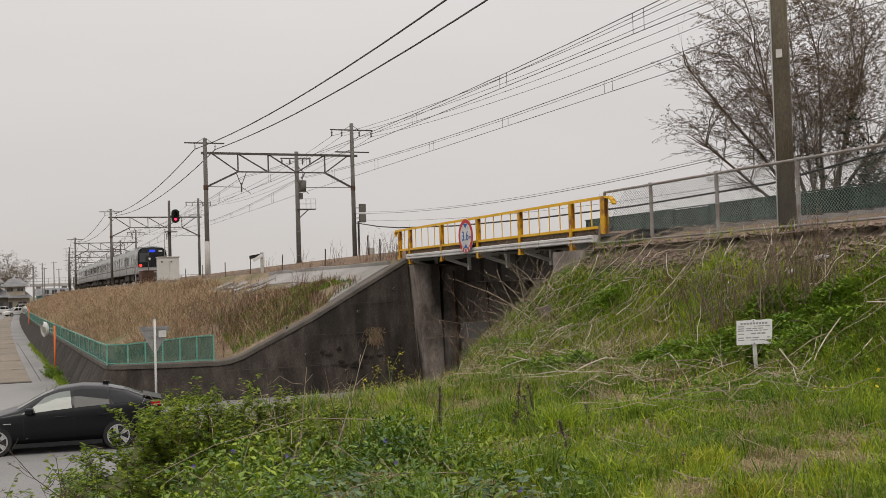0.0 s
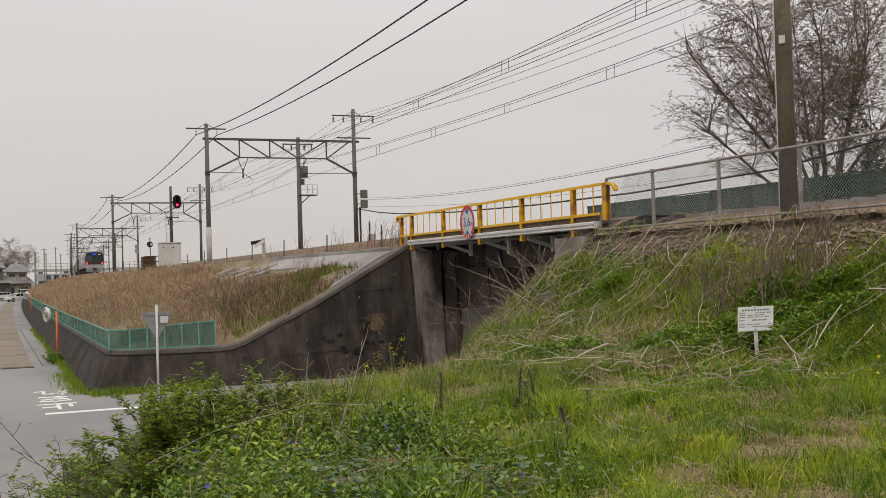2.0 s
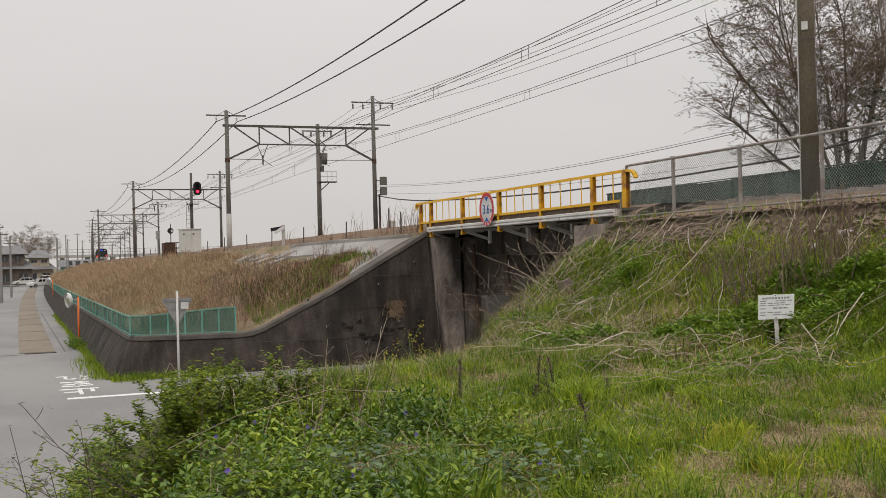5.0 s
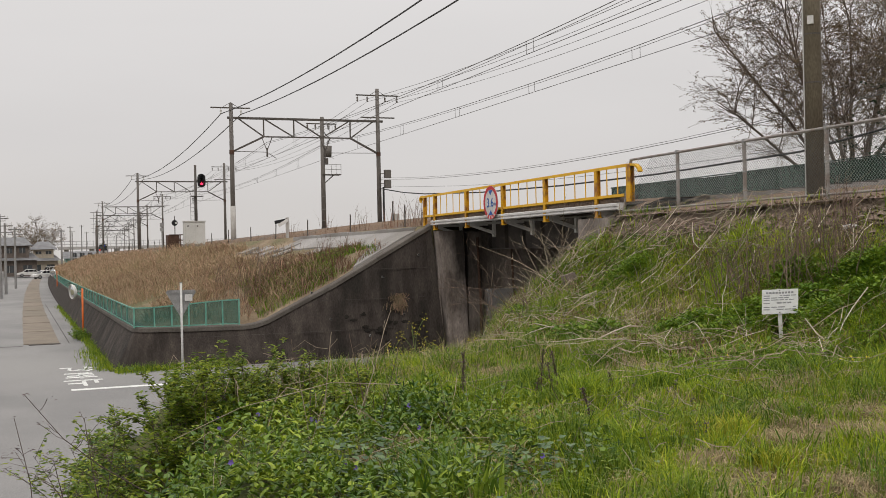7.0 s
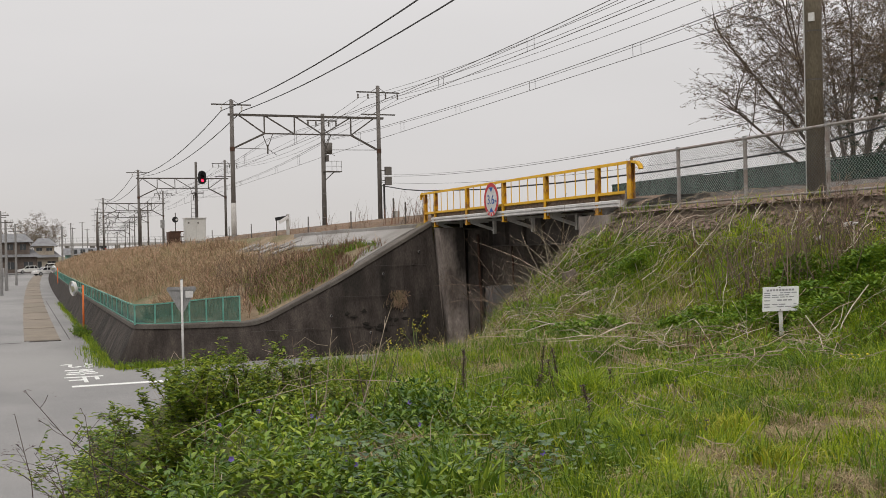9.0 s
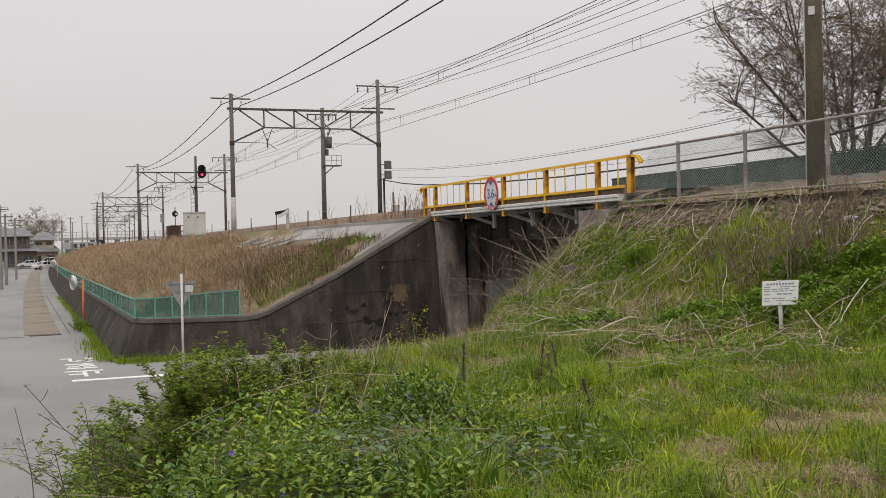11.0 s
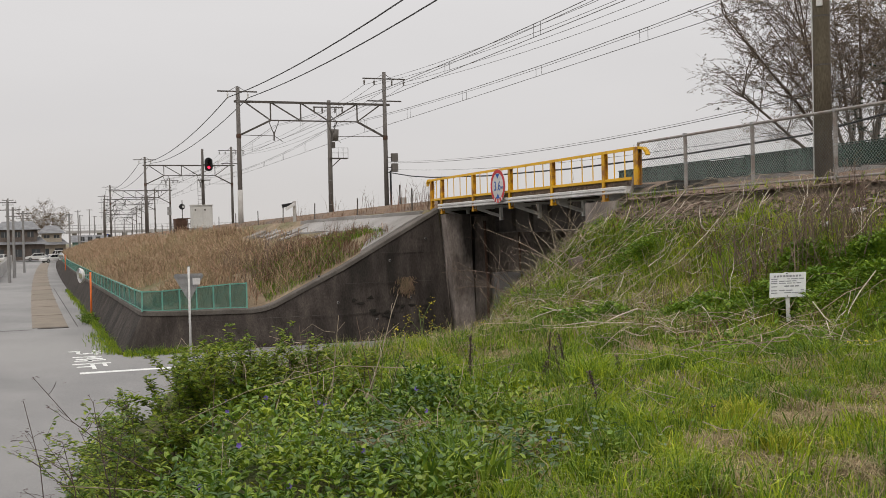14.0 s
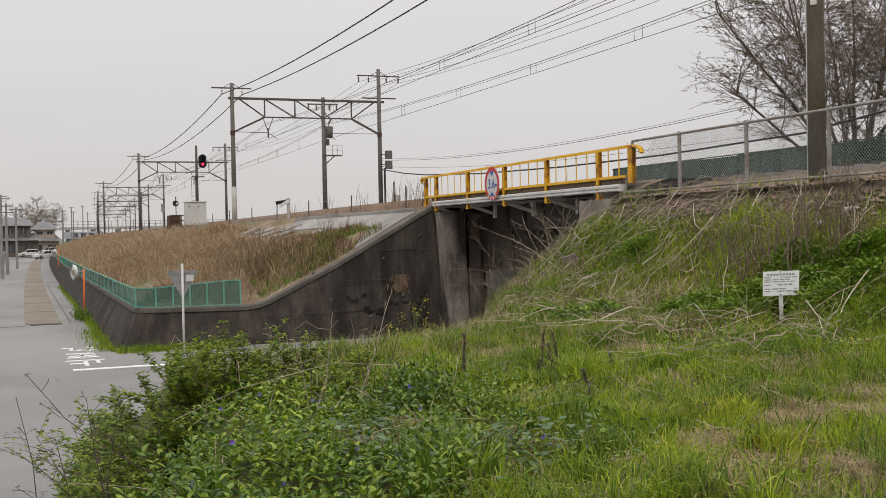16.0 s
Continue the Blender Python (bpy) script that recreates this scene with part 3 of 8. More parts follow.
def build_height_sign():
    c = Vector((11.86, 26.35, 1.27))
    n = Vector((-1, -0.02, 0)).normalized()
    s = thing("height_limit_sign", c, "round white height limit sign with a red rim", "sign")
    s.rotation_euler = (0, 0, math.atan2(n.y, n.x) + math.pi / 2)
    # local space: faces -y, x to the right
    def p(name, bm, m, label=""):
        me = bpy.data.meshes.new(name)
        bm.to_mesh(me)
        bm.free()
        me.materials.append(m)
        ob = new(name, me)
        ob.parent = s
        return tagged(ob, label)
    p("plate", disc(B(), (0, 0, 0), (0, 1, 0), 0.45, 0.012, 40), M_WHITE, "white sheeted plate")
    b = B()
    k = 40
    rin, rout = 0.35, 0.45
    for i in range(k):
        a0, a1 = 2 * math.pi * i / k, 2 * math.pi * (i + 1) / k
        vs = [b.verts.new((r * math.cos(a), y, r * math.sin(a))) for r, a, y in ((rin, a0, -0.011), (rout, a0, -0.011), (rout, a1, -0.011), (rin, a1, -0.011))]
        b.faces.new(vs)
    p("rim", b, M_RED, "red rim")
    for sg in (1, -1):
        b = B()
        vs = [b.verts.new(q) for q in ((-0.13, -0.011, sg * 0.33), (0.13, -0.011, sg * 0.33), (0, -0.011, sg * 0.2))]
        b.faces.new(vs if sg < 0 else vs[::-1])
        p("arrow", b, M_BLUE, "blue triangle")
    lettered("3.6", 0.36, M_BLUE, pose(-0.03, -0.012, -0.01, 90), s, "blue number")
    lettered("m", 0.15, M_BLUE, pose(0.27, -0.012, -0.04, 90), s, "blue letter")
    for i in range(4):
        a = radians(-90 + (i - 1.5) * 22)
        b = B()
        box(b, -0.03, 0.03, -0.013, -0.0115, -0.035, 0.035)
        bmesh.ops.rotate(b, verts=b.verts, cent=(0, 0, 0), matrix=Matrix.Rotation(-(a + math.pi / 2), 3, "Y"))
        bmesh.ops.translate(b, verts=b.verts, vec=(0.4 * math.cos(a), 0, 0.4 * math.sin(a)))
        p("print_bar", b, M_WHITE)
    b = B()
    box(b, -0.2, 0.2, 0.006, 0.05, 0.1, 0.14)
    p("clamp", b, M_GALV, "galvanised clamp")


build_height_sign()


# ---------------------------------------------------------------- chain-link fence beside the track
def build_chain_fence():
    fe = thing("chain_link_fence", (12, 14, 0.66), "galvanised chain-link fence along the railway bank", "fence")
    x = 12.0
    posts = [17.75, 15.68, 13.6, 11.55, 9.5, 7.45]
    for y in posts:
        b = B()
        tube(b, [(x, y, 0.5), (x, y, 1.83)], 0.036, 10)
        part("post", b, M_GALVR, fe)
        b = B()
        tube(b, [(x, y, 1.8), (x, y, 1.86)], 0.045, 10)
        part("cap", b, M_GALV, fe)
        b = B()
        box(b, x - 0.1, x + 0.1, y - 0.1, y + 0.1, 0.45, 0.68)
        part("footing", b, M_APRON, fe, "concrete footing")
        b = B()
        tube(b, [(x, y, 1.27), (x, y, 1.3)], 0.043, 10)
        part("band", b, M_GALV, fe)
    b = B()
    tube(b, [(x, 19.82, 0.6), (x, 19.45, 1.83)], 0.03, 10)
    part("end_post", b, M_GALVR, fe, "slanting end post")
    for z, r in ((1.82, 0.026), (0.76, 0.021)):
        b = B()
        tube(b, [(x - 0.01, 19.45 if z > 1 else 19.8, z), (x - 0.01, 13, z), (x - 0.01, 7.3, z)], r, 8)
        part("rail", b, M_GALVR, fe)
    b = B()
    h, pitch = 1.04, 0.062
    n = int((19.75 - 7.4 + h) / pitch)
    for sgn in (1, -1):
        for i in range(n):
            y0 = 19.75 + (h if sgn < 0 else 0) - i * pitch
            y1 = y0 - sgn * h
            # clip to the fence's ends
            z0, z1 = 0.77, 0.77 + h
            pts = [(y0, z0), (y1, z1)]
            lim = 19.72
            if max(y0, y1) > lim:
                (ya, za), (yb, zb) = pts
                if min(ya, yb) >= lim:
                    continue
                tt = (lim - ya) / (yb - ya)
                cut = (lim, za + (zb - za) * tt)
                pts = [cut, pts[1]] if ya > lim else [pts[0], cut]
            (ya, za), (yb, zb) = pts
            if min(ya, yb) < 7.3:
                continue
            tube(b, [(x + 0.03 + 0.002 * sgn, ya, za), (x + 0.03 + 0.002 * sgn, yb, zb)], 0.0026, 3, caps=False)
    part("wire_mesh", b, M_MESH, fe, "diamond wire mesh")


build_chain_fence()


def build_utility_pole():
    x, y = 12.72, 14.71
    po = thing("utility_pole", (x, y, 0.66), "brown-grey concrete utility pole beside the railway fence", "utility pole")
    b = B()
    tube(b, [(x, y, 0.4), (x, y, 4.0), (x, y, 12.0)], [0.152, 0.14, 0.105], 24)
    part("shaft", b, M_CONC, po, smooth=True)
    b = B()
    tube(b, [(x - 0.117, y + 0.106, 0.5), (x - 0.112, y + 0.098, 2.2), (x - 0.108, y + 0.096, 4.0), (x - 0.09, y + 0.08, 9.0)], 0.014, 8)
    part("conduit", b, M_WHITE, po, "pale cable conduit")
    for z in (2.72, 3.55, 5.2):
        b = B()
        r = 0.152 - (z - 0.4) * 0.0036
        tube(b, [(x, y, z), (x, y, z + 0.025)], r + 0.006, 24)
        part("band", b, M_STEEL, po, "steel band")
    b = B()
    box(b, x - 0.05, x + 0.05, y - 0.17, y - 0.14, 3.72, 3.86)
    bmesh.ops.rotate(b, verts=b.verts, cent=(x, y, 3.8), matrix=Matrix.Rotation(radians(-50), 3, "Z"))
    part("tag", b, M_WHITE, po, "small white number tag")
    b = B()
    beam(b, (x - 0.9, y, 10.8), (x + 0.9, y, 10.8), 0.08, 0.08)
    part("crossarm", b, M_STEEL, po)


build_utility_pole()


def build_screen():
    sc = thing("windbreak_screen", (22.2, 20, 1.0), "dark green sheet fence beyond the tracks", "fence")
    for i in range(16):
        y = 37.5 - i * 2.0
        b = B()
        z = 2.36 + 0.03 * math.sin(i * 1.7)
        box(b, 22.18, 22.22, y - 2.0, y - 0.03, 0.95, z)
        part("panel", b, M_DNET, sc)
        b = B()
        tube(b, [(22.26, y, 0.9), (22.26, y, z + 0.03)], 0.025, 6)
        part("post", b, M_STEEL, sc)
    b = B()
    tube(b, [(22.17, 37.5, 2.37), (22.17, 5.5, 2.37)], 0.02, 6)
    part("top_rope", b, M_DNET, sc)


build_screen()


# ---------------------------------------------------------------- track bed
def strip(bm, outline, ys, offset=0.0):
    """An outline (x, height above the rail) drawn along the railway."""
    rings = []
    for y in ys:
        rings.append([bm.verts.new((x + bend(y), y, rail(y) + z)) for x, z in outline])
    k = len(outline)
    for a, b in zip(rings, rings[1:]):
        for i in range(k - 1):
            bm.faces.new((a[i], a[i + 1], b[i + 1], b[i]))
    return bm


YS = [-60, -20, 0, 10, 20, 31, 40, 60, 80, 100, 120, 150] + [150 + 15 * i for i in range(1, 10)] + [340, 400, 600, 900]


def build_track():
    b = B()
    strip(b, ((12.35, -0.4), (12.65, -0.22), (13.2, -0.06), (14.0, -0.05), (20.4, -0.07), (20.8, -0.1), (22.2, -0.47)), [y for y in YS if y >= 20])
    strip(b, ((12.3, -0.5), (12.7, -0.41), (13.2, -0.33), (14.0, -0.18), (14.3, -0.12), (20.4, -0.12), (20.8, -0.16), (22.2, -0.47)), [y for y in YS if y <= 20])
    bed = single("track_bed", b, M_BALLAST, "brown stone ballast carrying two railway tracks", "ballast", "structure")
    for c in (15.2, 19.1):
        for s in (-0.535, 0.535):
            b = B()
            strip(b, [(c + s + u, v) for u, v in ((-0.06, -0.15), (-0.06, -0.13), (-0.01, -0.12), (-0.01, -0.04), (-0.033, -0.03), (-0.033, 0), (0.033, 0), (0.033, -0.03), (0.01, -0.04), (0.01, -0.12), (0.06, -0.13), (0.06, -0.15))], YS)
            part("rail", b, M_STEEL, bed, "worn steel rail")
    b = B()
    y = -20.0
    while y < 130:
        for c in (15.2, 19.1):
            z = rail(y)
            box(b, c - 1.0, c + 1.0, y - 0.11, y + 0.11, z - 0.3, z - 0.05)
        y += 0.62
    ob = part("sleepers", b, M_APRON, bed, "concrete sleepers")
    tagged(ob, kind="stuff")
    # loose stones on the shoulder
    rng = random.Random(9)
    b = B()
    for i in range(5200):
        y = 31 + (rng.random() ** 1.3) * 45
        x = rng.uniform(12.2, 13.7)
        t = float(np.interp(x, (12.35, 12.9, 13.55, 14), (-0.47, -0.32, -0.1, -0.07)))
        s = rng.uniform(0.025, 0.06)
        c = Vector((x, y, rail(y) + t + s * 0.3))
        vs = [b.verts.new(c + Vector((rng.uniform(0.6, 1.2) * a, rng.uniform(0.6, 1.2) * d, rng.uniform(0.5, 1.1) * e)) * s) for a, d, e in ((1, 0, 0), (-1, 0, 0), (0, 1, 0), (0, -1, 0), (0, 0, 1))]
        for f in ((0, 2, 4), (2, 1, 4), (1, 3, 4), (3, 0, 4)):
            b.faces.new([vs[k] for k in f])
    for i in range(9500):
        y = rng.uniform(9, 20)
        x = rng.uniform(10.6, 12.9) if rng.random() < 0.3 else rng.uniform(11.2, 12.9)
        s = rng.uniform(0.02, 0.05) * (1.7 if rng.random() < 0.12 else 1)
        c = Vector((x, y, land(x, y) + s * 0.3))
        vs = [b.verts.new(c + Vector((rng.uniform(0.6, 1.2) * a, rng.uniform(0.6, 1.2) * d, rng.uniform(0.4, 0.9) * e)) * s) for a, d, e in ((1, 0, 0), (-1, 0, 0), (0, 1, 0), (0, -1, 0), (0, 0, 1))]
        for f in ((0, 2, 4), (2, 1, 4), (1, 3, 4), (3, 0, 4)):
            b.faces.new([vs[k] for k in f])
    ob = part("loose_stones", b, M_STONE, bed, "loose ballast stones")
    tagged(ob, kind="stuff")


build_track()


# ---------------------------------------------------------------- overhead line
def portal_at(y, pale=False):
    bx, r = bend(y), rail(y)
    z0 = r - 0.4
    pt = thing("overhead_line_portal", (12.9 + bx, y, z0), "dark steel lattice portal carrying the overhead line", "line portal", "portals over the railway")
    xl, xr = 12.9 + bx, 22.8 + bx
    top_l, top_r, beam_z, low_z, leg_z = r + 8.62, r + 9.88, r + 7.68, r + 6.5, r + 5.48
    for x, top in ((xl, top_l), (xr, top_r)):
        b = B()
        tube(b, [(x, y, z0 - 0.3), (x, y, top)], [0.16, 0.125], 12)
        m = part("mast", b, M_POLE, pt, "weathered round mast", smooth=True)
        if pale and x == xl:
            b = B()
            tube(b, [(x, y, z0 - 0.3), (x, y, z0 + 2.4)], [0.175, 0.168], 12)
            part("foot", b, M_POLEW, m, "pale painted mast foot", smooth=True)
        b = B()
        tube(b, [(x, y, leg_z - 0.15), (x, y, leg_z + 0.12)], 0.16, 12)
        part("collar", b, M_RUST, m, "rusty collar")
    b = B()
    beam(b, (xl - 0.25, y, beam_z), (xr + 0.35, y, beam_z), 0.16, 0.14)
    part("top_chord", b, M_STEEL, pt)
    b = B()
    beam(b, (xl + 2.1, y, low_z), (xr - 1.95, y, low_z), 0.1, 0.08)
    part("bottom_chord", b, M_STEEL, pt)
    w = xr - xl
    nodes_t = [xl + 0.4, xl + 2.1, xl + 4.1, xl + 5.85, xl + 7.95, xr - 0.3]
    nodes_b = [xl + 2.1, xl + 4.1, xl + 6.0, xr - 1.95]
    for p, q in (((xl, leg_z), (xl + 2.1, low_z)), ((xr, leg_z), (xr - 1.95, low_z)), ((xl + 0.4, beam_z), (xl + 2.1, low_z)), ((xl + 2.1, beam_z), (xl + 2.1, low_z)),
                 ((xl + 2.1, beam_z), (xl + 4.1, low_z)), ((xl + 4.1, beam_z), (xl + 4.1, low_z)), ((xl + 4.1, beam_z), (xl + 6.0, low_z)),
                 ((xl + 7.95, beam_z), (xl + 6.0, low_z)), ((xl + 7.95, beam_z), (xl + 7.95, low_z)), ((xr - 0.3, beam_z), (xr - 1.95, low_z))):
        b = B()
        thick = 0.12 if p[1] == leg_z else 0.08
        beam(b, (p[0], y, p[1]), (q[0], y, q[1]), thick, thick)
        part("brace", b, M_STEEL, pt)
    # arms with insulators
    for x0, x1, z, ins in ((xl - 1.3, xl + 1.25, top_l - 0.3, (xl - 0.65, xl + 0.65)), (xr - 1.5, xr + 1.5, top_r - 0.45, (xr - 1.4, xr - 0.7, xr + 0.55, xr + 1.4)), (xr - 1.2, xr + 1.2, beam_z + 0.25, ())):
        b = B()
        beam(b, (x0, y, z), (x1, y, z), 0.08, 0.08)
        m = part("crossarm", b, M_STEEL, pt)
        if ins:
            b = B()
            mid = (x0 + x1) / 2
            beam(b, (mid - 0.55, y, z), (mid, y, z + 0.35), 0.03, 0.03)
            beam(b, (mid + 0.55, y, z), (mid, y, z + 0.35), 0.03, 0.03)
            part("stay", b, M_STEEL, m)
        for xi in ins:
            b = B()
            tube(b, [(xi, y, z), (xi, y, z - 0.12), (xi, y, z - 0.16), (xi, y, z - 0.3), (xi, y, z - 0.38), (xi, y, z - 0.45)], [0.02, 0.02, 0.07, 0.045, 0.07, 0.02], 8)
            part("insulator", b, M_GREY if len(ins) == 2 else M_POLE, m)
    # droppers that hold the wires under the bottom chord
    for c in (15.2, 19.1):
        x = c + bx
        b = B()
        tube(b, [(x - 0.35, y, low_z), (x, y, leg_z + 0.1)], 0.025, 6)
        tube(b, [(x + 0.35, y, low_z), (x, y, leg_z + 0.1)], 0.025, 6)
        tube(b, [(x, y, leg_z + 0.3), (x, y, leg_z - 0.3)], 0.05, 6)
        part("hanger", b, M_STEEL, pt)
        b = B()
        tube(b, [(xl if c < 16 else xr, y, leg_z + 0.05), (x, y, leg_z + 0.02), (x + 0.6, y, leg_z - 0.38)], 0.02, 6)
        part("registration_arm", b, M_STEEL, pt)
    return pt


PORTALS = [7.0, 69.0, 127.0, 190.0, 228.0, 262.0, 305.0, 350.0, 400.0]
for i, y in enumerate(PORTALS):
    portal_at(y, pale=(i == 1))


def sag(p, q, drop, n=16):
    p, q = Vector(p), Vector(q)
    return [p.lerp(q, i / n) - Vector((0, 0, drop * 4 * (i / n) * (1 - i / n))) for i in range(n + 1)]


def build_wires():
    def span_wire(name, xoff, h, r, drop, material, label, base=None):
        b = B()
        pts = []
        for y0, y1 in zip(PORTALS, PORTALS[1:]):
            p = (xoff + bend(y0), y0, rail(y0) + h)
            q = (xoff + bend(y1), y1, rail(y1) + h)
            pts += sag(p, q, drop)[1 if pts else 0:]
        tube(b, pts, r, 4, caps=False)
        single(name, b, material, label, "cable", group="overhead wires")
    for xo, drop in ((12.25, 1.0), (13.55, 0.9)):
        span_wire("feeder_cable", xo, 7.92, 0.028, drop, M_CABLE, "thick black feeder cable sagging between masts")
    for xo, h, d in ((21.4, 9.0, 1.0), (22.1, 9.0, 1.0), (23.35, 9.0, 0.95), (24.2, 9.0, 1.0)):
        span_wire("transmission_wire", xo, h, 0.012, d, M_WIRE, "thin grey wire above the railway")
    for c in (15.2, 19.1):
        ch, mh = 5.12, 6.15
        span_wire("messenger_wire", c, mh, 0.013, 0.72, M_WIRE, "grey messenger wire of the overhead line")
        span_wire("messenger_wire", c + 0.12, mh - 0.05, 0.009, 0.72, M_WIRE, "grey messenger wire of the overhead line")
        span_wire("contact_wire", c, ch - 0.02, 0.012, 0.05, M_WIRE, "grey contact wire of the overhead line")
        b = B()
        for y0, y1 in zip(PORTALS[:5], PORTALS[1:6]):
            for i in range(1, 8):
                t = i / 8
                y = y0 + (y1 - y0) * t
                zt = mh - 0.72 * 4 * t * (1 - t)
                base = rail(y0) * (1 - t) + rail(y1) * t
                x = c + bend(y0) * (1 - t) + bend(y1) * t
                for s in (0, 0.5):
                    tube(b, [(x, y + s, base + zt), (x, y + s, base + ch - 0.05)], 0.01, 3, caps=False)
        tagged(single("dropper_wires", b, M_WIRE, "short dropper wires of the overhead line", "cable", group="overhead wires"), kind="stuff")
    # low cables from the far mast over the bridge
    b = B()
    tube(b, sag((22.8, 69, 4.95), (22.8, 18, 4.45), 0.87) , 0.014, 4, caps=False)
    tube(b, sag((22.8, 69, 5.05), (22.8, 18, 4.52), 0.87) , 0.009, 4, caps=False)
    single("telephone_cable", b, M_WIRE, "thin twisted cable along the railway", "cable", group="overhead wires")
    b = B()
    pts = [(22.8, 68.8, 4.3), (22.8, 64, 3.75), (22.8, 60.3, 3.45), (22.8, 52, 3.05), (22.8, 43, 2.82), (22.8, 35, 2.75), (22.8, 27, 2.85), (22.8, 22, 3.3), (22.8, 16, 3.9)]
    tube(b, pts, 0.035, 6)
    single("black_cable", b, M_CABLE, "thick black bundled cable along the railway", "cable", group="overhead wires")
    b = B()
    tube(b, sag((22.8, 68.8, 4.5), (22.8, 14, 3.3), 0.8), 0.009, 4, caps=False)
    single("black_cable", b, M_CABLE, "thin black cable along the railway", "cable", group="overhead wires")


build_wires()


# ---------------------------------------------------------------- things on the lane and the bank
def build_green_fence():
    gf = thing("green_mesh_fence", (3.1, 31.24, -1.96), "low green mesh fence on top of the retaining wall", "fence")
    line = [(5.95, 31.24, -2.02, 0.74)] + [(5.95 - 0.48 * i, 31.24, -2.0, 0.74 - 0.032 * i) for i in range(1, 6)] + [(3.0, 31.28, -1.96, 0.54)]
    y = 33.2
    while y < 150:
        line.append((2.99 + swing(y), y, wall_top(y), 0.52))
        y += 1.9
    for i, (x, y, z, h) in enumerate(line):
        b = B()
        box(b, x - 0.022, x + 0.022, y - 0.022, y + 0.022, z - 0.02, z + h + 0.02)
        part("post", b, M_GPOST, gf)
    for (x0, y0, z0, h0), (x1, y1, z1, h1) in zip(line, line[1:]):
        b = B()
        d = Vector((x1 - x0, y1 - y0, 0)).normalized()
        n = Vector((-d.y, d.x, 0)) * 0.006
        p = [Vector((x0, y0, z0 + 0.03)), Vector((x1, y1, z1 + 0.03)), Vector((x1, y1, z1 + h1)), Vector((x0, y0, z0 + h0))]
        f = [b.verts.new(v + n) for v in p]
        g = [b.verts.new(v - n) for v in p]
        b.faces.new(f)
        b.faces.new(g[::-1])
        for k in range(4):
            b.faces.new((f[k], g[k], g[(k + 1) % 4], f[(k + 1) % 4]))
        part("mesh_panel", b, M_GNET, gf)
        b = B()
        beam(b, (x0, y0, z0 + h0), (x1, y1, z1 + h1), 0.035, 0.035)
        part("rail", b, M_GPOST, gf)
        b = B()
        beam(b, (x0, y0, z0 + 0.03), (x1, y1, z1 + 0.03), 0.03, 0.03)
        part("rail", b, M_GPOST, gf)


build_green_fence()


def build_stop_sign():
    x, y = 4.08, 29.6
    s = thing("stop_sign", (x, y, ROAD), "inverted triangular road sign on a white post, seen from behind", "road sign")
    b = B()
    tube(b, [(x, y, ROAD - 0.2), (x, y, -0.71)], 0.032, 12)
    part("post", b, M_WHITE, s, "white enamelled post", smooth=True)
    b = B()
    disc(b, (x, y, -0.7), (0, 0, 1), 0.036, 0.02, 12)
    part("cap", b, M_GALV, s)
    b = B()
    prism(b, ((x - 0.4, -0.96), (x - 0.36, -0.9), (x + 0.36, -0.9), (x + 0.4, -0.96), (x + 0.04, -1.6), (x - 0.04, -1.6)), 1, y + 0.04, y + 0.055)
    part("plate", b, M_GALV, s, "bare grey back of the plate")
    for z in (-0.96, -1.17):
        b = B()
        beam(b, (x - 0.34 if z > -1 else x - 0.14, y + 0.025, z), (x + 0.34 if z > -1 else x + 0.14, y + 0.025, z), 0.03, 0.05)
        part("bracket", b, M_GALV, s)
    b = B()
    box(b, x + 0.1, x + 0.3, y - 0.0, y + 0.03, -1.2, -1.02)
    part("tag", b, M_WHITE, s, "small white tag")


build_stop_sign()


def mirror_thing(x, y, z, r, way, label):
    s = thing("traffic_mirror", (x, y, ROAD), label, "traffic mirror", "traffic mirrors")
    b = B()
    tube(b, [(x, y, ROAD - 0.2), (x, y, z + 0.1)], 0.04, 12)
    part("post", b, M_ORANGE, s, "orange post", smooth=True)
    n = Vector((*way, -0.1)).normalized()
    c = Vector((x, y, z)) + n * 0.16 + Vector((-0.22, 0, 0))
    b = B()
    tube(b, [c - n * 0.12, c - n * 0.08, c], [r * 0.55, r * 0.9, r], 24)
    part("shell", b, M_GREY, s, "grey shell", smooth=True)
    b = B()
    tube(b, [c, c + n * 0.03, c + n * 0.05], [r * 0.93, r * 0.8, r * 0.3], 24)
    part("face", b, M_MIRROR, s, "convex mirror", smooth=True)
    b = B()
    tube(b, [c - n * 0.02, c + n * 0.06], r * 1.04, 24, caps=False)
    part("rim", b, M_GREY, s, "grey rim", smooth=True)
    b = B()
    beam(b, (x, y, z), c - n * 0.1, 0.05, 0.05)
    part("arm", b, M_GALV, s)


M_MIRROR = glass("mirror_face", (0.7, 0.72, 0.74), 0.08)
M_MIRROR.node_tree.nodes["Principled BSDF"].inputs["Metallic"].default_value = 1.0
mirror_thing(2.4, 46.0, -1.3, 0.29, (-0.95, -0.3), "round traffic mirror on an orange post beside the wall")
mirror_thing(3.2, 102.0, -1.12, 0.33, (-0.7, -0.6), "round traffic mirror far along the lane")


